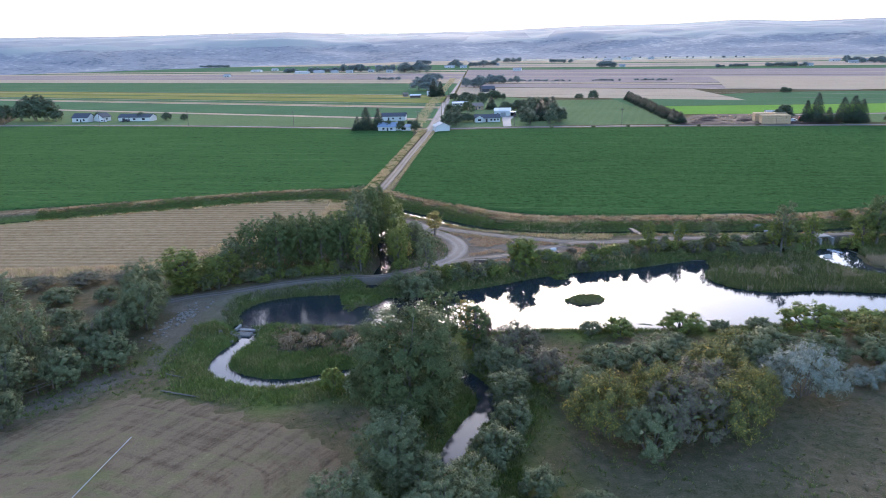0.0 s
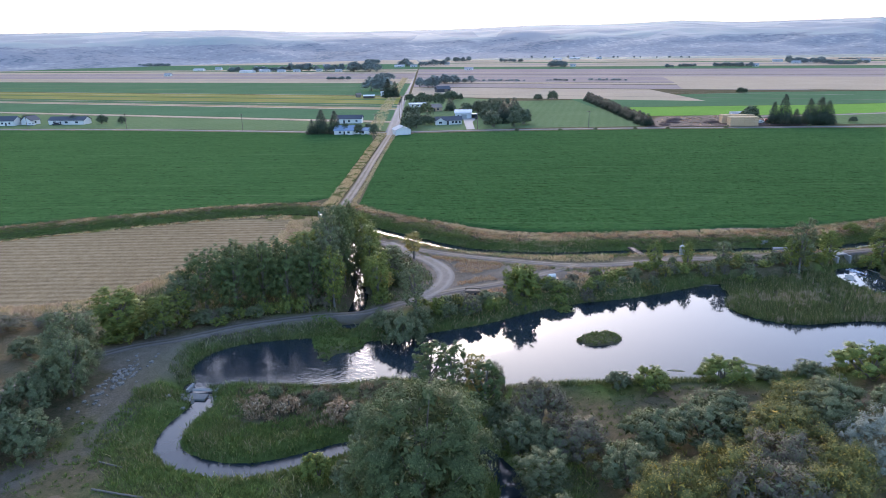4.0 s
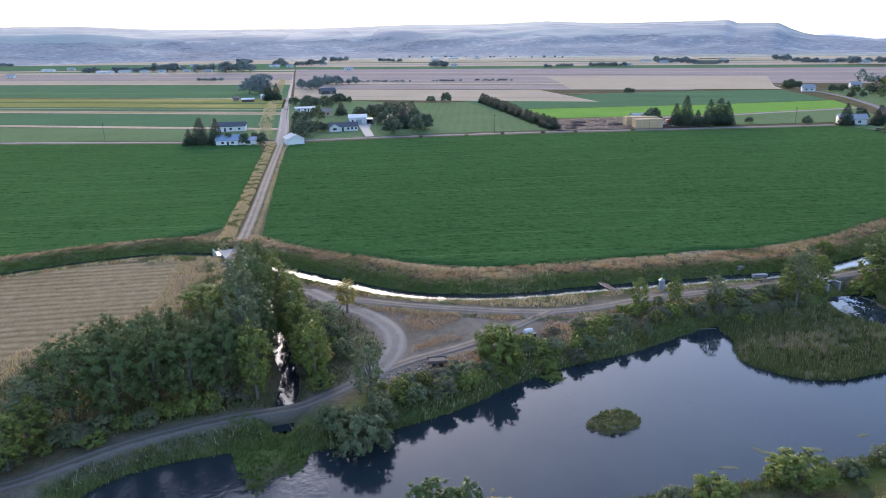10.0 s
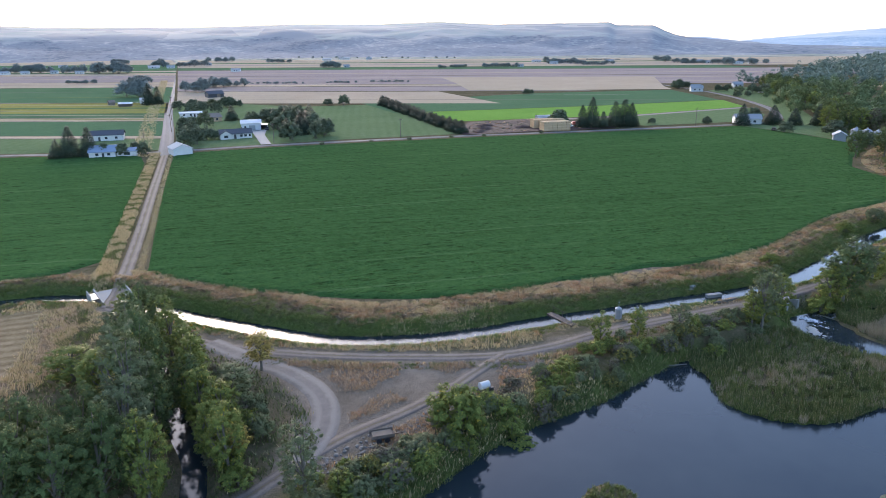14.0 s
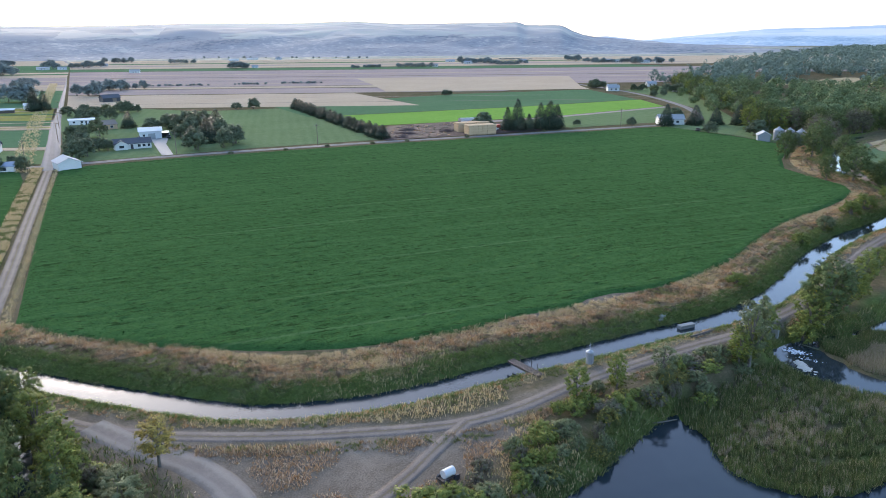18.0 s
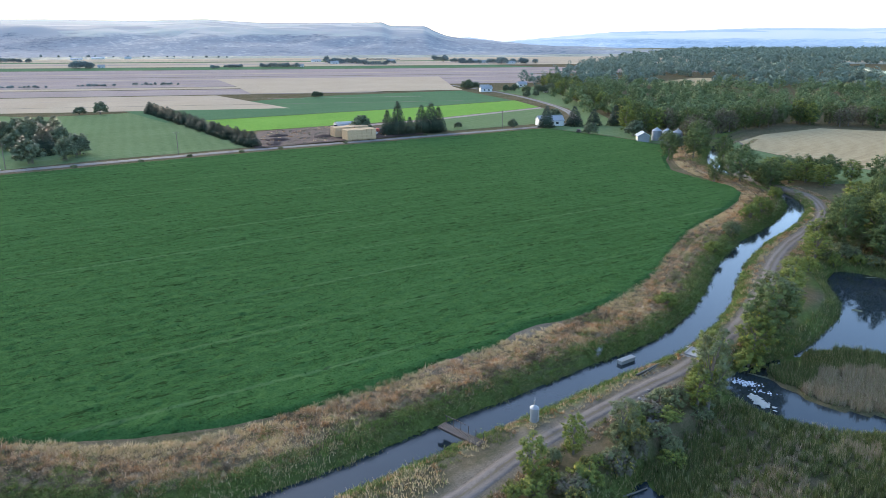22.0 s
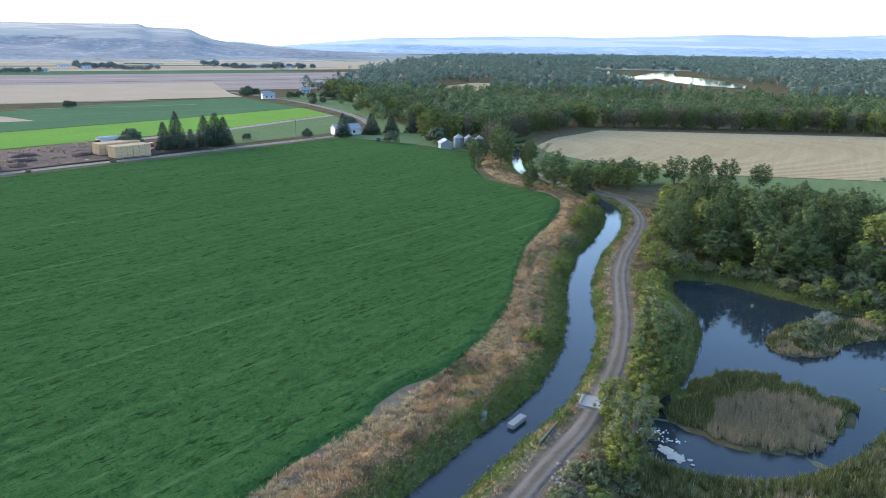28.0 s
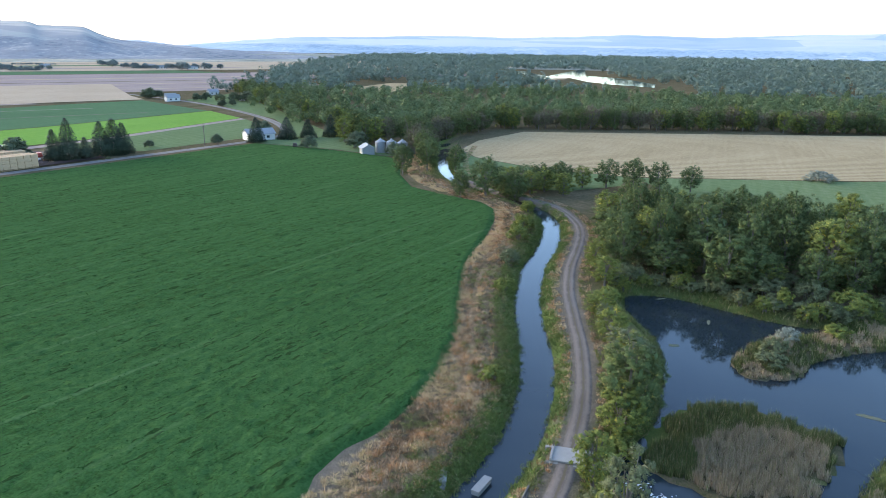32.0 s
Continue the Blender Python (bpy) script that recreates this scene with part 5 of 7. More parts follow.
for x, y, h, w in ((214, 392, 9, 12), (209, 388, 7, 8), (24, 405, 9, 9), (29, 414, 8, 9), (26, 425, 8, 8), (31, 437, 9, 9), (29, 450, 10, 9), (36, 428, 6, 8), (-3, 392, 6, 6), (5, 391, 6, 6), (-10, 396, 6, 6), (3, 401, 5, 5), (36, 480, 7, 8), (45, 560, 8, 9), (52, 570, 8, 9), (60, 555, 9, 9), (69, 480, 8, 12), (-261, 519, 19, 22), (-252, 515, 16, 18), (-284, 525, 12, 16), (-272, 520, 15, 14), (-244, 512, 10, 10)):
    grow("farm", x, y, h, w, 2)
for x, y, h, w in ((-292, 530, 10, 12), (-181, 500, 6, 8), (-163, 495, 6, 8), (-150, 492, 5, 6), (-300, 520, 11, 14), (-215, 512, 6, 8), (276, 258, 7, 9), (289, 268, 6, 8), (300, 292, 8, 11), (290, 310, 6, 8), (282, 352, 5, 6), (262, 372, 3.5, 5), (152, 571, 8, 9), (142, 578, 5, 8), (318, 352, 8, 9)):
    grow("farm", x, y, h, w, 2)
def tree_row(x0, y0, x1, y1, n, h):
    """A belt of shade trees between two points of the plain."""
    n = n if n > 6 else int(n * 1.4 + 0.5)
    for f in (np.arange(n) + rng.uniform(0.1, 0.9, n)) / n:
        q = np.array((x0 + (x1 - x0) * f, y0 + (y1 - y0) * f)) + rng.normal(0, 1 + h * 0.12, 2)
        k = rng.uniform(0.62, 1.08)
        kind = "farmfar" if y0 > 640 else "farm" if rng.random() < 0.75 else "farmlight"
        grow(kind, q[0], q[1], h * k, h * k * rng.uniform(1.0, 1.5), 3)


# belts: hamlet and road, west
for row in ((-235, 1432, -202, 1409, 5, 10), (-182, 1421, -159, 1405, 4, 11), (-155, 1402, -127, 1383, 3, 13), (-127, 1409, -108, 1396, 2, 15), (-102, 1391, -65, 1365, 4, 16), (-48, 1302, -36, 1293, 1, 18), (-35, 1343, -14, 1329, 2, 14), (-14, 1303, 43, 1262, 5, 19), (33, 1802, 68, 1771, 4, 15), (-575, 2075, -473, 1993, 16, 9), (-590, 2488, -439, 2348, 16, 11), (-39, 1025, -6, 1005, 10, 5), (26, 943, 45, 932, 2, 13)):
    tree_row(*row)
# belts: hamlet, along the paved road
for row in ((8, 750, 34, 736, 3, 17), (66, 784, 90, 772, 3, 14), (93, 853, 117, 839, 3, 11), (119, 850, 133, 842, 2, 9), (41, 601, 59, 592, 3, 8), (63, 607, 83, 598, 4, 8), (36, 480, 44, 476, 1, 12), (25, 430, 37, 425, 3, 5), (100, 1526, 120, 1509, 2, 17), (142, 1530, 166, 1509, 3, 14), (185, 1576, 197, 1566, 2, 13), (239, 1831, 287, 1785, 7, 13), (349, 1289, 377, 1267, 4, 12)):
    tree_row(*row)
# belts: plain to the east
for row in ((346, 1672, 384, 1636, 7, 10), (144, 886, 199, 854, 16, 3), (225, 851, 254, 834, 11, 3), (272, 836, 307, 814, 14, 3), (487, 2084, 834, 1679, 16, 6), (509, 1161, 519, 1153, 3, 6), (539, 1169, 558, 1153, 5, 6), (579, 1136, 629, 1095, 11, 8), (751, 1202, 802, 1157, 9, 10), (768, 1111, 799, 1084, 12, 5), (952, 1344, 1000, 1292, 16, 4), (967, 1126, 977, 1117, 1, 13), (930, 1040, 954, 1018, 5, 9)):
    tree_row(*row)
# belts: far settlements
for row in ((959, 978, 975, 964, 2, 13), (466, 574, 481, 565, 3, 9), (318, 590, 325, 586, 2, 5), (473, 530, 484, 524, 3, 6), (441, 479, 452, 473, 3, 5), (787, 1256, 835, 1214, 7, 12), (786, 1150, 831, 1108, 10, 8), (1026, 1215, 1050, 1195, 4, 12), (966, 1096, 995, 1071, 5, 11), (974, 1012, 1040, 951, 10, 12), (862, 742, 889, 712, 7, 8), (468, 578, 476, 567, 2, 10), (476, 504, 508, 460, 8, 9)):
    tree_row(*row)

# edge of the river woods, tree by tree
EDGE = smooth([(330, 322), (345, 335), (368, 355), (398, 392), (430, 425), (470, 470), (520, 520), (560, 560)], 7)
for q in np.vstack([EDGE + (9, -4), EDGE + (17, -9)]):
    q = q + rng.normal(0, 2.5, 2)
    grow(("edge", "edge", "edgelight")[int(rng.integers(3))], q[0], q[1], rng.uniform(9, 14), rng.uniform(8, 12))
EDGE2 = smooth([(312, 300), (318, 280), (340, 266), (370, 262), (400, 252), (422, 205), (445, 150), (480, 72), (520, -30), (556, -130)], 6.5)
for row in range(2):
    for q in EDGE2:
        q = q + (4 + row * 8, 5 + row * 2) + rng.normal(0, 2.0, 2)
        kind = ("edge", "edge", "edgelight", "edge", "bare")[int(rng.integers(5))] if rng.random() < 0.9 else "bare"
        grow(kind, q[0], q[1], rng.uniform(10, 15), rng.uniform(8, 12))
for x, y in ((296, 262), (300, 256), (304, 262), (292, 256)):
    grow("bare", x, y, rng.uniform(11, 14), 9)

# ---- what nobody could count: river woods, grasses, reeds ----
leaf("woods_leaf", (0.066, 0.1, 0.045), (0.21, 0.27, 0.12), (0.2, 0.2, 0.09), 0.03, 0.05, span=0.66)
# the same woods farther off: distance haze mixed into the leaf colour
leaf("hazed_woods_leaf", (0.115, 0.16, 0.13), (0.22, 0.275, 0.205), (0.2, 0.23, 0.16), 0.03, 0.02, span=0.6)
CLEAR = [np.array(r, float) for r in (
    [(610, 510), (800, 525), (825, 440), (645, 430)],
    [(690, 165), (820, 170), (975, 215), (1140, 292), (1340, 362), (1480, 400), (1470, 440), (1330, 525), (1230, 510), (900, 375), (760, 300), (680, 215)])]


def woods():
    centres, scale = [], []
    while len(centres) < 5600:
        r = 300 + 2900 * rng.random() ** 1.7
        a = radians(rng.uniform(40, 118))
        q = np.array((r * math.sin(a), 100 + r * math.cos(a)))
        lim = np.interp(q[0], [300, 400, 470, 560, 800, 1300, 2400], [300, 390, 470, 560, 690, 960, 1400])
        if q[1] > lim + rng.normal(0, 12):
            continue
        e = np.interp(q[1], [-200, -130, -30, 72, 150, 205, 252, 262, 300, 330], [600, 572, 536, 496, 461, 438, 416, 386, 328, 346])
        if q[0] < e + 8 or any(inside(q[None], c)[0] for c in CLEAR):
            continue
        if noise.noise(Vector((q[0] * 0.006, q[1] * 0.006, 5))) < -0.55 and r < 1500:
            continue
        centres.append(q)
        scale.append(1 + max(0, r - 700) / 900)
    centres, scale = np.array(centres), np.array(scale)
    # beyond the first belt the leaves take the haze-tinted colour
    for s_lo, s_hi, per, size, mat_name in ((0, 1.01, 300, 0.7, "woods_leaf"), (1.01, 1.8, 132, 1.35, "hazed_woods_leaf"), (1.8, 9, 66, 2.7, "hazed_woods_leaf")):
        sel = (scale > s_lo) & (scale <= s_hi)
        c, k = centres[sel], scale[sel]
        n = len(c)
        h = rng.uniform(7.5, 15, n) * np.minimum(k, 1.25)
        w = rng.uniform(3.8, 7.2, n) * k
        lobes = 6
        base = np.column_stack([c, h * 0.5])
        rad = np.column_stack([w, w, h * 0.48])
        way = unit(rng.normal(0, 1, (n * lobes, 3)) + (0, 0, 0.35))
        mid = np.repeat(base, lobes, 0) + way * np.repeat(rad, lobes, 0) * rng.uniform(0.35, 0.62, n * lobes)[:, None]
        ball = np.repeat(rad, lobes, 0) * rng.uniform(0.4, 0.6, n * lobes)[:, None]
        m = per // lobes
        d = unit(rng.normal(0, 1, (n * lobes * m, 3)) + np.repeat(way, m, 0) * 0.6 + (0, 0, 0.2))
        p = np.repeat(mid, m, 0) + d * rng.uniform(0.65, 1.02, len(d))[:, None] * np.repeat(ball, m, 0)
        p[:, 2] = np.maximum(p[:, 2], 0.4)
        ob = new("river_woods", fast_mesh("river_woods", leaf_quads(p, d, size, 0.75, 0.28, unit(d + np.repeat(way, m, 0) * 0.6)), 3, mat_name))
        tagged(ob, "wide cottonwood woods along the river", "woods", "", "stuff")


woods()
field("river_water", [(884, 221), (926, 279), (980, 317), (1085, 362), (1020, 387), (1300, 512), (1330, 500), (1110, 402), (1198, 409), (1467, 423), (1460, 408), (1188, 357), (1120, 294), (966, 227)], "river_water", "pale braided river among the woods", 0.3)
field("gravel_bar", [(1000, 372), (1030, 356), (1080, 362), (1022, 382)], "tan_field", "pale gravel bar beside the river", 0.35)


def blades(name, base, low, high, width, material, label, per=4, lean=0.35, spread=0.25):
    """Tufts of single blades standing on the ground, each tuft rounded."""
    n = len(base) * per
    off = np.column_stack([rng.normal(0, spread, (n, 2)), np.zeros(n)])
    b = np.repeat(base, per, 0) + off
    a = rng.uniform(0, 2 * np.pi, n)
    h = np.repeat(rng.uniform(0.55, 1.2, len(base)), per) * rng.uniform(low, high, n)
    side = np.column_stack([np.cos(a), np.sin(a), np.zeros(n)]) * (width * rng.uniform(0.7, 1.4, n))[:, None]
    bend = rng.normal(0, lean, (n, 2))
    tip = b + np.column_stack([bend * h[:, None], h])
    v = np.stack([b - side, b + side, tip], 1).reshape(-1, 3)
    ob = new(name, fast_mesh(name, v, 3, material))
    return tagged(ob, label, "grass", "", "stuff")


def tussocks(name, base, radius, tall, width, material, label, per=24, droop=0.25, spread=1.15):
    """Round tufts whose blades spring from one root and arch outwards."""
    n = len(base) * per
    big = np.repeat(rng.uniform(0.55, 1.35, len(base)), per)
    a = rng.uniform(0, 2 * np.pi, n)
    r = np.sqrt(rng.random(n)) * radius * big
    way = np.column_stack([np.cos(a), np.sin(a), np.zeros(n)])
    h = tall * big * rng.uniform(0.55, 1.1, n) * (1 - droop * r / radius)
    root = np.repeat(base, per, 0) + way * (r * 0.55)[:, None]
    tip = np.repeat(base, per, 0) + way * (r * spread)[:, None] + rng.normal(0, 0.1, (n, 3)) * radius + np.column_stack([np.zeros((n, 2)), h])
    tw = rng.uniform(0, np.pi, n)
    side = np.column_stack([np.cos(tw), np.sin(tw), np.zeros(n)]) * (width * rng.uniform(0.6, 1.4, n))[:, None]
    v = np.stack([root - side, root + side, tip], 1).reshape(-1, 3)
    ob = new(name, fast_mesh(name, v, 3, material))
    return tagged(ob, label, "grass", "", "stuff")


def scatter(n, box, keep):
    q = np.column_stack([rng.uniform(box[0], box[1], n), rng.uniform(box[2], box[3], n)])
    q = q[keep(q)]
    return np.column_stack([q, height(q) - 0.03])


def along(line, n, lo, hi, left=True):
    """Random points beside a line of the plan, between two distances on one side."""
    t = np.gradient(line, axis=0)
    nrm = np.stack([-t[:, 1], t[:, 0]], 1) / np.maximum(np.hypot(t[:, 0], t[:, 1]), 1e-6)[:, None]
    k = rng.integers(0, len(line) - 1, n)
    f = rng.random(n)[:, None]
    p = line[k] * (1 - f) + line[k + 1] * f + (nrm[k] * (1 - f) + nrm[k + 1] * f) * (rng.uniform(lo, hi, n) * (1 if left else -1))[:, None]
    return np.column_stack([p, height(p) - 0.03])


near = CANAL[(CANAL[:, 0] > -110) & (CANAL[:, 0] < 300)]
patch = lambda p, s, o: np.array([noise.noise(Vector((x * s, y * s, o))) for x, y, _ in p])
EAST = np.array(CROP_EAST, float)
p = along(near, 14500, 4.4, 14.5)
p = p[(signed(p[:, :2], EAST) > -1.0) & ((p[:, 0] > -8) | (dist_line(p[:, :2], CANAL)[0] < 10))]
d = dist_line(p[:, :2], CANAL)[0]
gap = (np.abs(d - 9.8) < 0.5) | (np.abs(d - 7.4) < 0.35)
p, d = p[~gap | (p[:, 0] < 105)], d[~gap | (p[:, 0] < 105)]
k = patch(p, 0.1, 1) * 0.9 + patch(p, 0.4, 2) * 0.6 + rng.normal(0, 0.12, len(p)) + (d - 8.2) * 0.085
for lo, hi, mat_name, r, top, label in ((-9, -0.24, "olive_blade", 0.5, 0.6, "olive weeds mixed into the dry bank"), (-0.24, -0.08, "dead_weed", 0.5, 0.8, "dark dead weeds on the canal bank"), (-0.08, 0.05, "brown_weed", 0.5, 0.85, "brown weed tussocks on the canal bank"), (0.05, 0.24, "rust_leaf", 0.6, 1.0, "rust-orange grass tussocks on the bank"), (0.24, 0.38, "pink_blade", 0.5, 0.75, "pinkish tan dry grass on the canal bank"), (0.38, 9, "straw_blade", 0.5, 0.8, "pale straw grass on the canal bank")):
    tussocks("bank_grass", p[(k >= lo) & (k < hi)], r * 1.15, top * 0.85, 0.03, mat_name, label, 30, 0.55, 1.45)
p = along(near, 2600, 4.2, 12.5)
p = p[(signed(p[:, :2], EAST) > -0.5) & ((p[:, 0] > -8) | (dist_line(p[:, :2], CANAL)[0] < 9.5))]
k = patch(p, 0.22, 9) + rng.normal(0, 0.12, len(p)) + (dist_line(p[:, :2], CANAL)[0] - 8) * 0.05
for lo, hi, mat_name, label in ((-9, -0.1, "olive_blade", "olive weed clumps on the bank"), (-0.1, 0.06, "dead_weed", "dark brown dead weeds on the bank"), (0.06, 0.2, "brown_weed", "brown seeding weeds on the bank"), (0.2, 9, "mauve_leaf", "bleached grey weed clumps on the bank")):
    c = p[(k >= lo) & (k < hi)] + (0, 0, 0.3)
    ob = new("bank_weeds", fast_mesh("bank_weeds", clumps(c, rng.uniform(0.3, 1.0, len(c)), 44, 0.1, 0.95), 3, mat_name))
    tagged(ob, label, "weeds", "", "stuff")
p = along(near, 4600, 2.3, 5.8)
k = patch(p, 0.35, 5)
for sel, mat_name, label in ((k > -0.1, "lush_blade", "green leafy weeds at the canal's edge"), (k <= -0.1, "olive_blade", "olive leafy weeds at the canal's edge")):
    c = p[sel] + (0, 0, 0.2)
    ob = new("bank_weeds", fast_mesh("bank_weeds", clumps(c, rng.uniform(0.3, 1.05, len(c)), 40, 0.13, 0.7), 3, mat_name))
    tagged(ob, label, "weeds", "", "stuff")
p = along(near, 2400, 2.2, 5.8)
blades("bank_grass", p, 0.3, 0.75, 0.06, "lush_blade", "lush green grass at the canal's edge", 7, 0.6)
p = along(near, 2100, 2.3, 4.2, False)
c = p[patch(p, 0.2, 11) > -0.15] + (0, 0, 0.15)
ob = new("bank_weeds", fast_mesh("bank_weeds", clumps(c, rng.uniform(0.25, 0.8, len(c)), 40, 0.12, 0.8), 3, "lush_blade"))
tagged(ob, "green leafy weeds on the lane side of the canal", "weeds", "", "stuff")
p = along(near, 6000, 2.3, 4.6, False)
k = patch(p, 0.3, 6)
blades("bank_grass", p[k > -0.12], 0.25, 0.6, 0.06, "lush_blade", "green weeds on the lane side of the canal", 5, 0.55)
tussocks("bank_grass", p[k <= -0.12][::2], 0.36, 0.5, 0.032, "brown_weed", "dry weeds on the lane side of the canal", 16, 0.4, 1.3)
p = along(near, 8000, 3.6, 6.6, False)
keep = dist_line(p[:, :2], LANE)[0] > 1.7
p = p[keep]
k = patch(p, 0.25, 8)
tussocks("verge_grass", p[k > 0.05][::2], 0.32, 0.4, 0.035, "straw_blade", "dry grass between lane and canal", 12)
tussocks("verge_grass", p[(k <= 0.05) & (k > -0.2)][::2], 0.36, 0.5, 0.035, "rust_leaf", "rusty grass between lane and canal", 12)
tussocks("verge_grass", p[k <= -0.2], 0.32, 0.4, 0.035, "olive_blade", "olive weeds between lane and canal", 10)
p = along(LANE[20:], 9000, 1.9, 4.2, False)
p = p[p[:, 2] > -1.5][::2]
k = patch(p, 0.3, 13)
tussocks("verge_grass", p[k > 0], 0.34, 0.45, 0.04, "brown_weed", "brown weeds on the lane's verge", 11)
tussocks("verge_grass", p[k <= 0], 0.34, 0.42, 0.04, "olive_blade", "olive grass on the lane's verge", 11)
p = along(FIELD_LANE, 4200, 2.3, 5.6)
k = patch(p, 0.3, 4)
tussocks("verge_grass", p[k > -0.1], 0.5, 0.9, 0.07, "straw_blade", "tall dry grass along the field lane", 14)
tussocks("verge_grass", p[k <= -0.1], 0.5, 0.8, 0.07, "olive_blade", "olive weeds along the field lane", 14)
p = along(FIELD_LANE, 1500, 2.0, 3.2, False)
blades("verge_grass", p, 0.2, 0.5, 0.05, "straw_blade", "thin dry verge")
p = along(HIGHWAY[:30], 2500, 6, 14)
blades("verge_grass", p, 0.5, 1.2, 0.14, "straw_blade", "dry ditch grass beside the paved road")


def in_ring(ring, n, grow_by=0.0):
    lo, hi = ring.min(0), ring.max(0)
    return scatter(n, (lo[0] - 2, hi[0] + 2, lo[1] - 2, hi[1] + 2), lambda q: signed(q, ring) < grow_by)


p = in_ring(REED_BED, 10500)
p = p[patch(p, 0.55, 31) + rng.normal(0, 0.2, len(p)) > -0.25]
old = patch(p, 0.13, 14) + patch(p, 0.6, 15) * 0.5 + rng.normal(0, 0.25, len(p))
for sel, mat_name, top, label in ((old < 0.12, "reed_blade", 1.55, "dense green cattail bed"), ((old >= 0.12) & (old < 0.4), "olive_blade", 1.45, "olive cattails of the reed bed"), (old >= 0.4, "brown_reed", 1.5, "browned cattails among the green")):
    tussocks("reeds", p[sel], 0.34, top * 0.72, 0.032, mat_name, label, 26, 0.12)
p = in_ring(REED_ISLE, 6200, 0.5)
e = signed(p[:, :2], REED_ISLE)
keep = e < patch(p, 0.3, 3) * 3.4 - 0.4
p, e = p[keep], e[keep]
BROWN = np.array([(107.4, 141.1), (113.5, 136.5), (115, 131), (112.7, 127), (103, 126.5), (97, 132), (96.5, 138), (100.1, 141.6)], float)
brown = 0.25 - signed(p[:, :2], BROWN) * 0.4 + patch(p, 0.5, 2) * 0.5
tussocks("reeds", p[brown > 0.25], 0.33, 1.25, 0.028, "brown_reed", "browned cattails on a reed island", 26, 0.1)
tussocks("reeds", p[brown <= 0.25], 0.36, 1.25, 0.034, "reed_blade", "tall green cattails round a reed island", 26, 0.1)
p = in_ring(BUSH_ISLE, 3000, 0.3)
g = patch(p, 0.25, 4) > 0
tussocks("reeds", p[g], 0.36, 1.15, 0.034, "reed_blade", "green grasses on a low islet", 22, 0.2)
tussocks("reeds", p[~g], 0.36, 1.1, 0.034, "brown_reed", "tan grasses on a low islet", 22, 0.2)
tussocks("island_grass", in_ring(ISLE, 420, 0.1), 0.4, 0.55, 0.04, "olive_blade", "grassy hummock in the pond", 22, 0.5, 1.3)
tussocks("island_grass", in_ring(ISLE_WEST, 900, 0.3), 0.4, 0.6, 0.04, "lush_blade", "grassy spit in the pond", 18, 0.4)
for ring, n in ((POND, 9000), (POND_EAST, 6000)):
    loop = np.vstack([ring, ring[:1]])
    p = np.vstack([along(loop, n, -0.2, 2.4), along(loop, n, -0.2, 2.4, False)])
    e = signed(p[:, :2], ring)
    p = p[(e > -0.3) & (p[:, 2] > -2.15)]
    g = patch(p, 0.3, 5) > -0.05
    blades("shore_grass", p[g], 0.3, 0.85, 0.05, "reed_blade", "rank grass along the shore", 5, 0.4)
    blades("shore_grass", p[~g], 0.3, 0.8, 0.05, "olive_blade", "olive weeds along the shore", 5, 0.5)
p = np.vstack([along(STREAM, 6000, 1.5, 8.5), along(STREAM, 6000, 1.5, 8.5, False)])
p = p[(p[:, 2] > -2.2) & (signed(p[:, :2], POND) > 0.5)]
g = patch(p, 0.22, 17) > -0.08
blades("stream_grass", p[g], 0.25, 0.75, 0.06, "lush_blade", "lush wet grass round the stream", 6, 0.5)
blades("stream_grass", p[~g], 0.25, 0.8, 0.06, "olive_blade", "olive rank grass round the stream", 6, 0.5)
p = in_ring(np.array([(-25, 112.5), (-14, 111.5), (-3, 110.5), (6, 107), (4, 101), (-6, 101.5), (-14, 101), (-21, 104.5)], float), 1500)
k = patch(p, 0.3, 18)
tussocks("shore_weeds", p[k > 0.05], 0.5, 0.8, 0.035, "brown_weed", "brown dried weeds between pond and stream", 24, 0.4, 1.3)
tussocks("shore_weeds", p[(k <= 0.05) & (k > -0.2)], 0.5, 0.75, 0.035, "dead_weed", "dark dead weeds between pond and stream", 24, 0.4, 1.3)
tussocks("shore_weeds", p[k <= -0.2], 0.45, 0.6, 0.035, "olive_blade", "olive weeds between pond and stream", 20, 0.4, 1.3)
hay_ring = np.array(HAY, float)
p = scatter(11000, (-62, 84, 44, 108), lambda q: (signed(q, POND) > 2) & (signed(q, hay_ring) > 0.3))
k = patch(p, 0.09, 6) + patch(p, 0.4, 7) * 0.5 - np.clip((p[:, 0] - 22) / 60, -0.2, 0.5)
tussocks("meadow_grass", p[k > 0.08], 0.42, 0.45, 0.05, "lush_blade", "green weeds on the rough meadow", 12, 0.3)
tussocks("meadow_grass", p[(k <= 0.08) & (k > -0.22)], 0.4, 0.38, 0.05, "olive_blade", "thin olive meadow grass", 10, 0.3)
tussocks("meadow_grass", p[k <= -0.22][::3], 0.35, 0.25, 0.05, "dead_weed", "dead brown weeds on the meadow", 9, 0.3)
p = scatter(7000, (10, 48, 132, 175), lambda q: signed(q, yard) > 0.5)
p = p[(p[:, 2] > -1.9) & (dist_line(p[:, :2], LANE)[0] > 2.2) & (dist_line(p[:, :2], LANE_LOW)[0] > 2.4)]
blades("verge_grass", p, 0.25, 0.7, 0.06, "straw_blade", "dry grass on the slope to the pond", 4)
p = scatter(26000, (-2, 48, 140, 182), lambda q: (signed(q, yard) < 1) & (patch(np.column_stack([q, q[:, 0]]), 0.14, 3) > -0.05))
p = p[(dist_line(p[:, :2], LANE)[0] > 2.0) & (dist_line(p[:, :2], LANE_LOW)[0] > 2.2) & (dist_line(p[:, :2], LOOP)[0] > 3)]
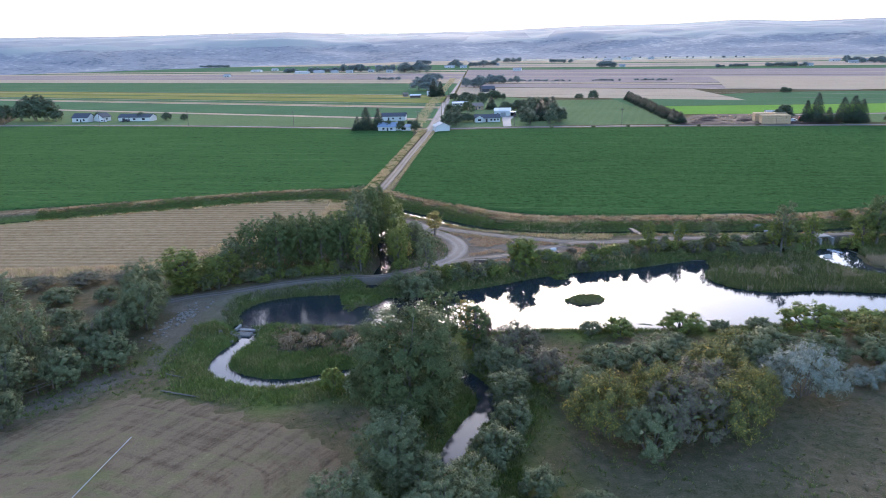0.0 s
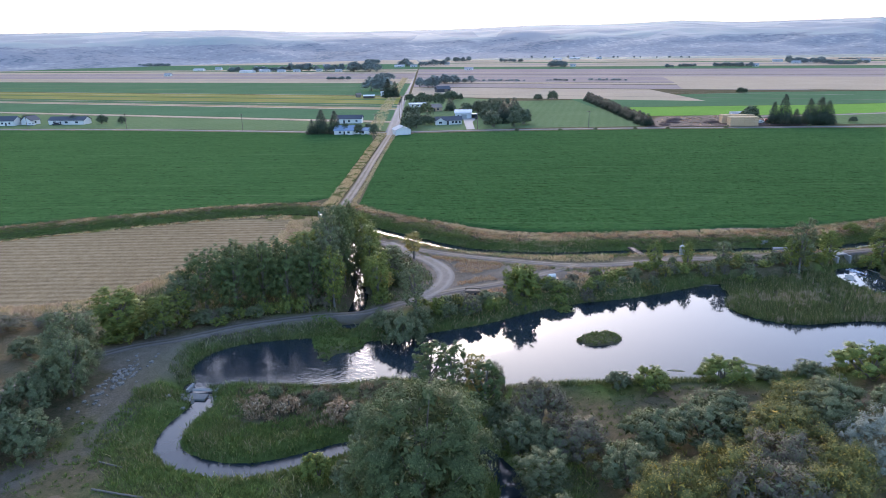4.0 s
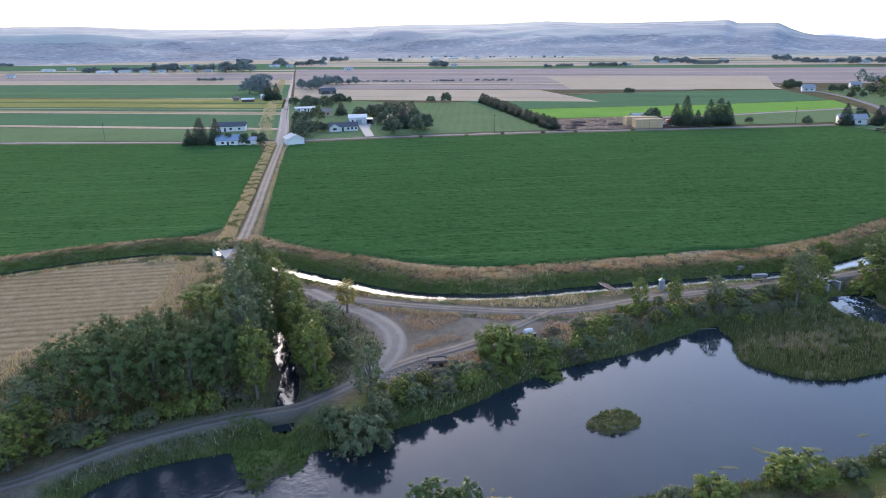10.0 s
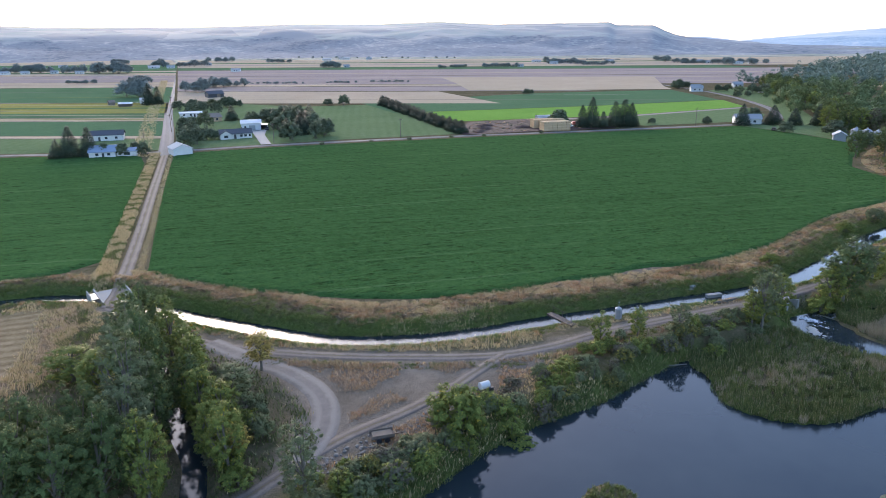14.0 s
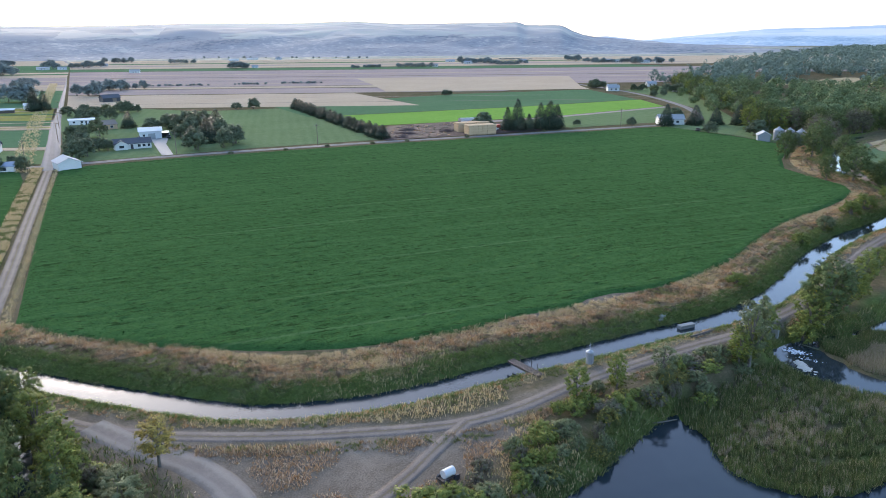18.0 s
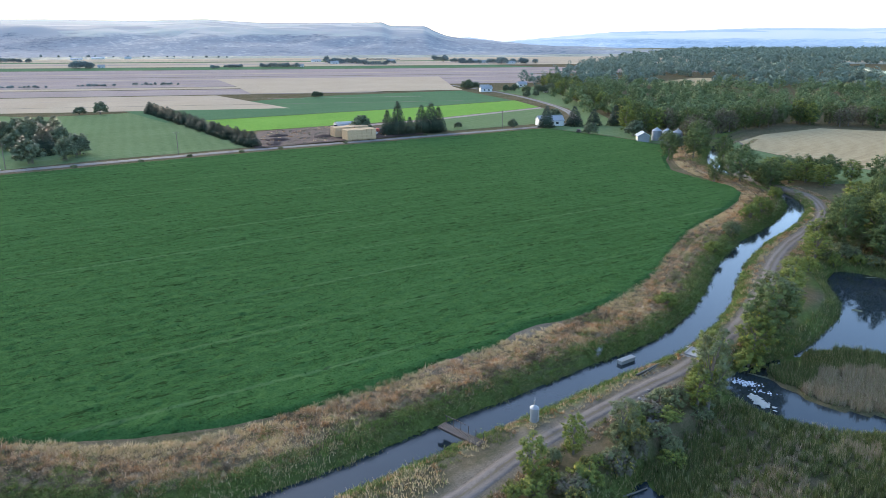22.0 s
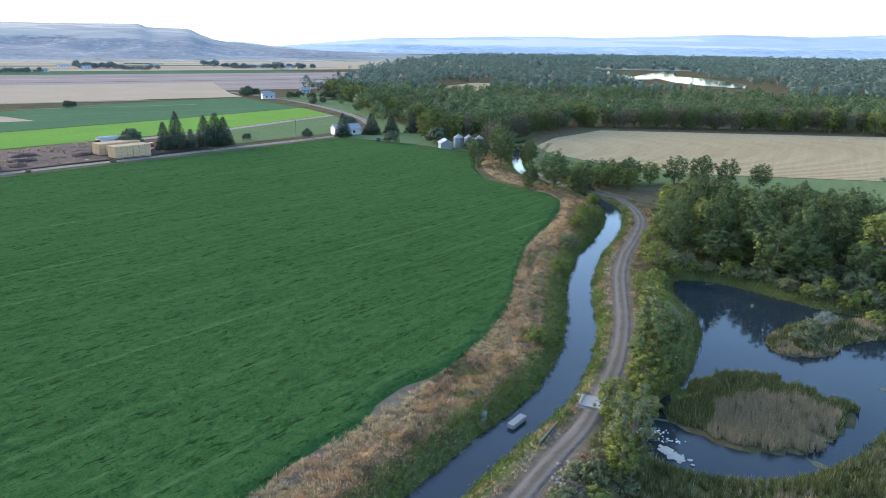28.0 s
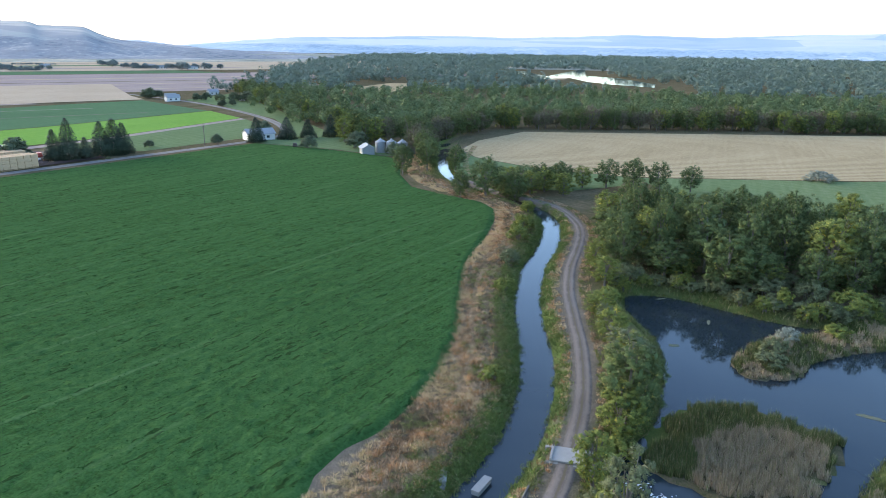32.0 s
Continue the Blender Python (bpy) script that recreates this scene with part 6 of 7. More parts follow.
blades("yard_grass", p[::2], 0.15, 0.45, 0.05, "rust_leaf", "sparse rusty grass on the bare yard", 4, 0.5)
blades("yard_grass", p[1::2], 0.15, 0.45, 0.05, "pink_blade", "sparse dry grass on the bare yard", 4, 0.5)
GROVE = np.array([(-48, 132), (-36, 136), (-20, 138.5), (-6, 139), (4, 143), (8, 148), (9, 156), (5, 170), (-4, 186), (-14, 190), (-22, 178), (-40, 168), (-50, 150)], float)
for ring, n in ((GROVE, 9000), (WOOD, 9000)):
    p = in_ring(ring, n)
    p = p[p[:, 2] > -1.3]
    blades("undergrowth", p, 0.3, 0.9, 0.07, "reed_blade", "rank undergrowth beneath the trees", 4, 0.4, 0.4)
# crop leaves standing above the canopy, thickest near the canal
p = scatter(60000, (-5, 232, 176, 300), lambda q: (signed(q, np.array(CROP_EAST, float)) < -0.6) & (rng.random(len(q)) < np.clip(1.3 - (q[:, 1] - 180) / 130, 0.15, 1)))
p[:, 2] += 0.44
c = p + np.column_stack([np.zeros((len(p), 2)), rng.uniform(-0.05, 0.16, len(p))])
ob = new("crop_leaves", fast_mesh("crop_leaves", leaf_quads(c, np.tile((0, 0, 1.0), (len(c), 1)), 0.17, 0.9, 0.6), 3, "crop_leaf"))
tagged(ob, "potato leaves standing above the rows", "leaves", "", "stuff")

# dry strips round the grove and the stubble
p = along(smooth([(-20, 208), (-22, 192), (-25, 178), (-33, 174.5), (-41, 167), (-50, 154), (-62, 148), (-90, 148.5)], 3), 5200, -3.2, 3.2)
k = patch(p, 0.3, 7)
blades("verge_grass", p[k > -0.1], 0.3, 0.8, 0.06, "straw_blade", "pale tall grass round the stubble", 5, 0.45)
blades("verge_grass", p[k <= -0.1], 0.3, 0.7, 0.06, "pink_blade", "tan weeds round the stubble", 5, 0.45)
p = scatter(5200, (-30, -6, 172, 212), lambda q: (signed(q, GROVE) > 1) & (dist_line(q, LANE)[0] > 2.2) & (dist_line(q, CANAL)[0] > 4))
p = p[(signed(p[:, :2], np.array([(-19, 208), (-60, 212), (-60, 140), (-25, 176), (-21, 190)], float)) > 0)]
k = patch(p, 0.25, 12)
blades("verge_grass", p[k > 0], 0.25, 0.7, 0.06, "olive_blade", "olive grass beside the ditch", 5, 0.45)
blades("verge_grass", p[k <= 0], 0.25, 0.7, 0.06, "straw_blade", "dry grass beside the ditch", 5, 0.45)
# churned litter on the stack yard
p = scatter(330, (152, 232, 368, 424), lambda q: (signed(q, np.array([(152, 382), (196, 373.5), (230, 368), (226, 420), (180, 425), (160, 400)], float)) < -1) & (np.hypot(q[:, 0] - 201, q[:, 1] - 380) > 13))
for sel, mat_name, label in ((slice(0, None, 3), "mauve_leaf", "grey litter on the stack yard"), (slice(1, None, 3), "rust_leaf", "rotting brown straw on the stack yard"), (slice(2, None, 3), "spruce_leaf", "dark weeds on the stack yard")):
    c = p[sel] + (0, 0, 0.3)
    ob = new("yard_litter", fast_mesh("yard_litter", clumps(c, rng.uniform(0.4, 1.6, len(c)), 26, 0.3, 0.45), 3, mat_name))
    tagged(ob, label, "litter", "", "stuff")

# ---- built things ----
def part(name, bm, material, parent, label=""):
    """Link a bmesh as one mesh under a thing or a part."""
    me = bpy.data.meshes.new(name)
    bm.to_mesh(me)
    bm.free()
    me.materials.append(MATS[material])
    ob = new(name, me)
    ob.parent = parent
    if label:
        ob["label"] = label
    return ob


def thing(name, x, y, turn, label, category, group="", z=None):
    ob = new(name)
    ob.matrix_world = pose(x, y, ground_at(x, y) if z is None else z, 0, 0, turn)
    return tagged(ob, label, category, group)


def block(x0, x1, y0, y1, z0, z1, bevel=0.0):
    bm = bmesh.new()
    bmesh.ops.create_cube(bm, size=1)
    for v in bm.verts:
        v.co = ((x0 + x1) / 2 + v.co.x * (x1 - x0), (y0 + y1) / 2 + v.co.y * (y1 - y0), (z0 + z1) / 2 + v.co.z * (z1 - z0))
    if bevel:
        bmesh.ops.bevel(bm, geom=bm.edges[:], offset=bevel, segments=1, affect="EDGES")
    return bm


def prism(ring, z0, z1):
    bm = bmesh.new()
    a = [bm.verts.new((x, y, z0)) for x, y in ring]
    b = [bm.verts.new((x, y, z1)) for x, y in ring]
    n = len(ring)
    bm.faces.new(a[::-1]), bm.faces.new(b)
    for i in range(n):
        bm.faces.new((a[i], a[(i + 1) % n], b[(i + 1) % n], b[i]))
    return bm


def drum(r0, r1, z0, z1, sides=20, cx=0.0, cy=0.0):
    bm = bmesh.new()
    a = [bm.verts.new((cx + math.cos(2 * math.pi * i / sides) * r0, cy + math.sin(2 * math.pi * i / sides) * r0, z0)) for i in range(sides)]
    b = [bm.verts.new((cx + math.cos(2 * math.pi * i / sides) * r1, cy + math.sin(2 * math.pi * i / sides) * r1, z1)) for i in range(sides)]
    bm.faces.new(a[::-1]), bm.faces.new(b)
    for i in range(sides):
        bm.faces.new((a[i], a[(i + 1) % sides], b[(i + 1) % sides], b[i]))
    return bm


def gable_walls(w, d, eave, ridge):
    """Four walls with gables at both ends; the ridge runs along x."""
    bm = bmesh.new()
    for x in (-w / 2, w / 2):
        pts = [(x, -d / 2, 0), (x, d / 2, 0), (x, d / 2, eave), (x, 0, ridge), (x, -d / 2, eave)]
        bm.faces.new([bm.verts.new(p) for p in pts])
    for y in (-d / 2, d / 2):
        bm.faces.new([bm.verts.new(p) for p in ((-w / 2, y, 0), (w / 2, y, 0), (w / 2, y, eave), (-w / 2, y, eave))])
    bmesh.ops.remove_doubles(bm, verts=bm.verts[:], dist=0.001)
    bmesh.ops.solidify(bm, geom=bm.faces[:], thickness=0.12)
    return bm


def roof_slab(w, d, eave, ridge, side, over=0.5, thick=0.16):
    bm = bmesh.new()
    rise = (ridge - eave) / (d / 2)
    lo = (side * (d / 2 + over), eave - rise * over)
    pts = [(x, y, z + dz) for dz in (0.03, 0.03 + thick) for x in (-w / 2 - over, w / 2 + over) for y, z in ((0, ridge), lo)]
    v = [bm.verts.new(p) for p in pts]
    for f in ((0, 1, 3, 2), (4, 6, 7, 5), (0, 4, 5, 1), (2, 3, 7, 6), (1, 5, 7, 3), (0, 2, 6, 4)):
        bm.faces.new([v[i] for i in f])
    bmesh.ops.recalc_face_normals(bm, faces=bm.faces[:])
    return bm


def window(parent, x, y, z, w, h, turn=0.0):
    """A framed window on a wall that faces -y before turning."""
    m = pose(x, y, z, 0, 0, turn)
    f = part("window", block(-w / 2 - 0.08, w / 2 + 0.08, -0.06, 0.02, -h / 2 - 0.08, h / 2 + 0.08), "white_metal", parent)
    f.matrix_basis = m
    part("pane", block(-w / 2, w / 2, -0.075, -0.062, -h / 2, h / 2), "glass", f)
    return f


def house(name, x, y, turn, w, d, eave, ridge, wall, roof, label, wins=(), door=None, category="house", chimney=False):
    ob = thing(name, x, y, turn, label, category, "farm buildings")
    part("wall", gable_walls(w, d, eave, ridge), wall, ob)
    r = part("roof", roof_slab(w, d, eave, ridge, -1), roof, ob)
    part("roof", roof_slab(w, d, eave, ridge, 1), roof, ob)
    part("ridge_cap", block(-w / 2 - 0.5, w / 2 + 0.5, -0.16, 0.16, ridge + 0.08, ridge + 0.24), roof, ob)
    if chimney:
        part("chimney", block(w * 0.2, w * 0.2 + 0.7, 0.3, 1.0, ridge - 0.6, ridge + 0.9), "brown_roof", r)
    for wx, wz, ww, wh in wins:
        window(ob, wx, -d / 2 - 0.01, wz, ww, wh)
    if door:
        part("door", block(door[0] - door[1] / 2, door[0] + door[1] / 2, -d / 2 - 0.08, -d / 2 - 0.01, 0, door[2]), door[3], ob)
    return ob


# machine shed at the head of the field lane
shed = house("machine_shed", 19.5, 387.5, 97, 9.5, 7.6, 2.8, 4.5, "white_siding", "grey_metal", "pale metal machine shed with a low gable", (), None, "shed")
part("sliding_door", block(-2, 2, 3.84, 3.9, 0, 2.6), "white_metal", shed)
part("side_door", block(-4.83, -4.77, 0.8, 3.2, 0, 2.0), "dark_paint", shed)
# ranch house with its workshop
ranch = house("ranch_house", 49.5, 429, -3, 15, 7.6, 2.5, 4.2, "white_siding", "dark_roof", "white ranch house with a dark shingle roof", ((2.4, 1.4, 1.2, 1.1), (4.4, 1.4, 1.2, 1.1), (6.4, 1.4, 0.9, 1.1)), (-0.5, 1.1, 2.1, "dark_paint"), "house", True)
wing = part("gable_wing", gable_walls(4.6, 5, 2.5, 3.9), "white_siding", ranch)
wing.matrix_basis = pose(-4.8, -2.6, 0, 0, 0, 90)
for s in (-1, 1):
    r = part("wing_roof", roof_slab(4.8, 5, 2.5, 3.9, s), "dark_roof", ranch)
    r.matrix_basis = pose(-4.8, -2.6, 0.02, 0, 0, 90)
window(ranch, -4.8, -4.95, 1.4, 1.9, 1.1)
part("porch_post", block(-2.1, -1.97, -4.4, -4.27, 0, 2.2), "white_siding", ranch)
part("porch_post", block(1.3, 1.43, -4.4, -4.27, 0, 2.2), "white_siding", ranch)
shop = house("workshop", 63, 458, -10, 10, 8.5, 3.9, 5.2, "white_metal", "white_metal", "tall white metal workshop with a lean-to", ((-3, 2, 1, 1),), (0.5, 3.2, 2.8, "galvanised"), "workshop")
part("lean_to_roof", block(5.05, 8.6, -4, 3.5, 2.7, 2.84), "white_metal", shop)
part("lean_to_wall", block(8.5, 8.6, -4, 3.5, 0, 2.7), "white_metal", shop)
# near-black panel gives the lean-to's open front its shade
part("lean_to_back", block(5.05, 8.5, 3.4, 3.5, 0, 2.7), "dark_paint", shop)
field("driveway", [(55, 396), (59.5, 396), (64, 430), (70, 452), (62, 452), (59, 430)], "concrete", "pale concrete driveway", 0.12)
# houses along the paved road
house("mobile_home", 43, 545, -5, 13, 4.6, 2.7, 3.3, "white_siding", "white_metal", "long white mobile home", ((-4, 1.6, 1.2, 1), (0, 1.6, 1.2, 1), (4.4, 1.6, 1.2, 1)), (2.2, 0.9, 2, "dark_paint"), "mobile home")
house("bungalow", 50, 512, 12, 11, 8, 2.7, 4.6, "straw_bale", "brown_roof", "small tan bungalow with a brown roof", ((-3, 1.5, 1.4, 1.1), (2.5, 1.5, 1.4, 1.1)), (0, 0.9, 2, "dark_paint"))
house("barn", 82, 706, 10, 13, 9, 3.2, 5.4, "dark_paint", "dark_roof", "dark weathered barn behind shade trees", (), (2, 3, 3, "timber"), "barn")
house("farm_shed", 26, 672, 5, 9, 6, 3, 4.2, "white_metal", "white_metal", "white metal farm shed", (), (0, 2.4, 2.4, "dark_paint"), "shed")
house("farm_shed", 10, 650, -10, 9, 5, 2.2, 3, "rusty_steel", "white_metal", "low shed with a white metal roof", (), None, "shed")
house("outbuilding", 1, 668, 20, 4, 3.5, 2.4, 3.6, "brown_roof", "brown_roof", "small brown outbuilding in a yard", (), None, "shed")
house("long_house", -7, 452, -10, 15, 7, 2.9, 4.6, "white_siding", "dark_roof", "long white house with a dark roof", ((4.5, 1.5, 1.2, 1.0), (0, 1.5, 1.2, 1.0)), (-3, 1, 2, "dark_paint"))
house("cottage", -9.5, 396, -12, 10, 8, 2.6, 4.6, "white_siding", "blue_roof", "white cottage with a faded blue metal roof", ((-2, 1.5, 1.2, 1), (2.5, 1.5, 1.2, 1)), (0.3, 0.9, 2, "dark_paint"))
house("cottage_wing", -0.5, 393.5, -12, 7.5, 6, 2.4, 3.4, "white_siding", "blue_roof", "low wing with a pale blue roof and porch", ((0, 1.4, 2.4, 1.2),), None)
house("farmhouse", -222, 504, -14, 12, 8, 3.2, 5.6, "white_siding", "dark_roof", "white farmhouse with a steep gable", ((-2, 1.6, 1.3, 1.2), (3, 1.6, 1.3, 1.2)), (0.5, 1, 2, "dark_paint"))
house("farmhouse", -210, 506, 70, 8, 7, 3, 5.4, "white_siding", "dark_roof", "white gabled house beside a farmhouse", ((0, 1.6, 1.3, 1.2),))
house("long_house", -184, 500, -14, 24, 8, 2.8, 4.6, "white_siding", "dark_roof", "long low house with a blue-grey roof", ((-8, 1.5, 2, 1.2), (0, 1.5, 2, 1.2), (7, 1.5, 2, 1.2)), (-4, 1, 2, "dark_paint"))
# stack yard by the spruces
barn = thing("round_barn", 218, 411, -20, "open barn with a white arched roof", "barn", "farm buildings")
bm = bmesh.new()
rows = []
for i in range(11):
    a = math.pi * i / 10
    rows.append([bm.verts.new((x, -math.cos(a) * 4, 1.4 + math.sin(a) * 2.3)) for x in (-4.6, 4.6)])
for a, b in zip(rows, rows[1:]):
    bm.faces.new((a[0], a[1], b[1], b[0]))
bmesh.ops.solidify(bm, geom=bm.faces[:], thickness=0.12)
part("roof", bm, "white_metal", barn)
for sx in (-4.4, 0, 4.4):
    for sy in (-3.9, 3.9):
        part("post", block(sx - 0.12, sx + 0.12, sy - 0.12, sy + 0.12, 0, 2), "timber", barn)
part("back_wall", block(-4.5, 4.5, 3.75, 3.88, 0, 1.7), "dark_paint", barn)
yard_ob = field("stack_yard", [(150, 380.5), (172, 377), (196, 371.5), (232, 365), (236, 384), (228, 424), (178, 428), (158, 400)], "manure", "churned dark soil of a stack yard", 0.1)


def bale_stack(x, y, turn, nx_, ny_, nz_, label):
    """A stack of big square straw bales, bale by bale."""
    ob = thing("straw_stack", x, y, turn, label, "straw stack", "straw stacks")
    me = None
    for k in range(nz_):
        for j in range(ny_):
            for i in range(nx_):
                if 0 < j < ny_ - 1 and 0 < i < nx_ - 1 and k < nz_ - 1:
                    continue
                if me is None:
                    o = part("bale", block(-1.18, 1.18, -0.58, 0.58, 0, 1.16, 0.07), "straw_bale", ob)
                    me = o.data
                else:
                    o = new("bale", me)
                    o.parent = ob
                o.matrix_basis = pose((i - (nx_ - 1) / 2) * 2.44 + rng.normal(0, 0.05), (j - (ny_ - 1) / 2) * 1.24, k * 1.2, 0, 0, rng.normal(0, 1.0))
    return ob


bale_stack(200, 374.5, -12, 6, 5, 4, "large stack of golden square straw bales")
bale_stack(203, 386, -12, 7, 5, 4, "second tall stack of pale straw bales")
for x, y, turn in ((192, 392, 20), (170, 396, -30), (178, 408, 10), (163, 388, 60)):
    ob = thing("manure_heap", x, y, turn, "low dark heap of soil and old straw", "heap", "soil heaps")
    bm = bmesh.new()
    bmesh.ops.create_icosphere(bm, subdivisions=3, radius=1)
    for v in bm.verts:
        v.co = Vector((v.co.x * 6, v.co.y * 3.5, max(v.co.z, 0) * 1.3)) + Vector((0, 0, 1)) * noise.noise(v.co * 2.3) * 0.4
    part("soil_mound", bm, "manure", ob)


def vehicle(name, x, y, turn, paint, label, pickup=True):
    ob = thing(name, x, y, turn, label, "vehicle", "parked vehicles")
    part("body", block(-2.5, 2.5, -0.92, 0.92, 0.45, 1.05, 0.1), paint, ob)
    cab = part("cab", block(-1.1 if pickup else -1.6, 0.9 if pickup else 1.2, -0.85, 0.85, 1.05, 1.75, 0.14), paint, ob)
    part("windscreen", block(0.86 if pickup else 1.16, 0.93 if pickup else 1.23, -0.7, 0.7, 1.15, 1.62), "glass", cab)
    for sy in (-0.87, 0.87):
        part("side_window", block(-0.8, 0.6, sy - 0.02, sy + 0.02, 1.15, 1.6), "glass", cab)
    for wx in (-1.55, 1.55):
        for wy in (-0.86, 0.86):
            w = part("wheel", drum(0.37, 0.37, -0.12, 0.12, 14), "dark_paint", ob)
            w.matrix_basis = pose(wx, wy, 0.37, 90, 0, 0)
    return ob


vehicle("pickup_truck", 214, 381, 30, "white_metal", "white pickup parked by the spruces")
vehicle("parked_car", 207, 396, 75, "dark_paint", "dark car parked behind the stacks", False)
vehicle("parked_car", 223, 390, 60, "red_paint", "dull red car in the stack yard", False)
vehicle("pickup_truck", 40, 520, 20, "white_metal", "white pickup by a bungalow")
vehicle("parked_car", -206, 496, -10, "white_metal", "white car beside the gravel road", False)
vehicle("parked_car", -190, 494, 0, "dark_paint", "dark blue car before a long house", False)
vehicle("pickup_truck", 70, 452, 80, "dark_paint", "dark pickup in front of the workshop")


# grain bins by the canal
def grain_bin(x, y, r, h):
    ob = thing("grain_bin", x, y, 0, "round corrugated steel grain bin with a cone roof", "grain bin", "grain bins")
    for i in range(8):
        part("ring", drum(r, r, 0.1 + i * h / 8, 0.1 + (i + 0.93) * h / 8, 24), "galvanised", ob)
    part("core", drum(r * 0.985, r * 0.985, 0, h, 24), "galvanised", ob)
    roof = part("roof", drum(r * 1.05, 0.35, h, h + r * 0.55, 24), "galvanised", ob)
    part("hatch", drum(0.4, 0.3, h + r * 0.55, h + r * 0.55 + 0.35, 12), "galvanised", roof)
    part("ladder", block(-0.2, 0.2, -r - 0.14, -r - 0.06, 0.2, h), "galvanised", ob)


for x, y in ((294.5, 277), (295.2, 272.2), (296, 267.4)):
    grain_bin(x, y, 2.15, 4.6)
house("pump_shed", 288, 280, 40, 6, 5, 2.8, 4.2, "galvanised", "galvanised", "small corrugated steel shed", (), (0, 1.2, 2, "dark_paint"), "shed")
house("grey_house", 306, 347, -35, 13, 8, 3, 5, "white_siding", "galvanised", "pale house with a grey roof among spruces", ((-3, 1.6, 1.4, 1.1), (3, 1.6, 1.4, 1.1)), (0, 1, 2, "dark_paint"))
vehicle("flatbed", 292, 318, 30, "rusty_steel", "rusty old flatbed truck by the field")
for x, y, turn, w in ((461, 538, -30, 10), (530, 556, -20, 9), (494, 498, 30, 8), (851, 705, -30, 18), (470, 548, -30, 8), (-309, 1545, -20, 22), (-280, 1600, -20, 14), (-56, 1652, 0, 16), (196, 1240, -20, 14), (820, 1240, -30, 16), (905, 1205, -30, 14), (1010, 1080, -30, 15), (-190, 1372, -20, 26), (-160, 1384, -20, 20), (-128, 1360, -20, 14), (-100, 1352, -20, 12), (-60, 1345, -20, 11), (-25, 1310, -10, 12), (-310, 1290, -20, 12), (95, 1490, -5, 20), (122, 1470, -5, 14), (205, 1590, 0, 12), (395, 1290, -20, 10), (640, 1110, -30, 10), (800, 1225, -30, 14), (822, 1262, -20, 12), (845, 1240, -40, 10), (762, 1190, -20, 16), (790, 1290, -30, 18), (1000, 980, -30, 16), (985, 1030, -30, 14), (1030, 975, -30, 13), (872, 725, -40, 11), (500, 1750, -20, 22), (560, 1800, -20, 26), (610, 1760, -20, 14)):
    house("far_house", x, y, turn, w, w * 0.5, 3, 5, "white_siding", "galvanised", "small white building far off in the plain", ((-2, 1.6, 1.4, 1.2), (2, 1.6, 1.4, 1.2)), None)


# utility poles
def pole(x, y, turn, h=9.5):
    ob = thing("utility_pole", x, y, turn, "wooden utility pole with a crossarm", "pole", "utility poles")
    part("post", drum(0.16, 0.11, -0.3, h, 8), "timber", ob)
    arm = part("crossarm", block(-1.1, 1.1, -0.06, 0.06, h - 0.9, h - 0.74), "timber", ob)
    for sx in (-1.0, 0.0, 1.0):
        part("insulator", drum(0.05, 0.04, h - 0.74, h - 0.55, 6, sx), "white_metal", arm)


for x, y in ((-137, 456), (-67, 430), (-270, 494), (61.5, 399), (7, 408), (24, 470), (30, 530), (37, 600), (221, 381), (276, 354), (120, 388), (-200, 476)):
    pole(x, y, -15)

# ---- along the canal ----
deck = thing("lane_bridge", 96.2, 154.5, 6, "concrete slab bridge carrying the lane over the outlet", "bridge", "", 0.0)
part("deck", block(-1.5, 1.5, -2.0, 2.0, 0.06, 0.3, 0.03), "concrete", deck)
part("kerb", block(-1.5, 1.5, 1.75, 2.0, 0.303, 0.42, 0.02), "concrete", deck)
part("abutment", block(-1.8, -1.35, -3.0, 2.8, -2.6, 0.05), "concrete", deck)
part("abutment", block(1.35, 1.8, -3.0, 2.8, -2.6, 0.05), "concrete", deck)
part("rail_post", block(1.2, 1.3, 1.8, 1.9, 0.3, 1.0), "timber", deck)


walkway = thing("footbridge", 55.3, 163.6, 94, "narrow dark slatted footbridge on steel beams over the canal", "footbridge", "", 0.1)
L = 6.4
for sy in (-0.5, 0.5):
    part("beam", block(-L / 2, L / 2, sy - 0.06, sy + 0.06, -0.32, 0.0), "rusty_steel", walkway)
plank = None
for i in range(26):
    x = -L / 2 + (i + 0.5) * L / 26
    if plank is None:
        o = part("plank", block(-0.085, 0.085, -0.65, 0.65, 0.0, 0.05), "rusty_steel", walkway)
        plank = o.data
    else:
        o = new("plank", plank)
        o.parent = walkway
    o.matrix_basis = pose(x, rng.normal(0, 0.02), 0.005)
for i in range(6):
    x = -L / 2 + 0.3 + i * (L - 0.6) / 5
    part("rail_post", block(x - 0.03, x + 0.03, -0.66, -0.6, 0, 1.05), "rusty_steel", walkway)
part("handrail", block(-0.2, L / 2, -0.66, -0.6, 1.0, 1.06), "rusty_steel", walkway)
for i in range(7):
    x = -L / 2 + 0.4 + i * (L - 0.8) / 6
    o = part("brace", block(x - 0.03, x + 0.03, -0.5, 0.5, -0.3, -0.22), "rusty_steel", walkway)
gauge = thing("gauge_house", 64, 159.7, 15, "grey-white round gauge house with a conical cap and mast", "gauge house")
part("barrel", drum(0.52, 0.52, -0.2, 1.8, 18), "galvanised", gauge)
cap = part("cap", drum(0.6, 0.1, 1.8, 2.12, 18), "galvanised", gauge)
part("mast", drum(0.035, 0.03, 2.1, 3.2, 8), "galvanised", cap)
part("antenna", block(-0.25, 0.25, -0.02, 0.02, 2.8, 2.86), "galvanised", cap)
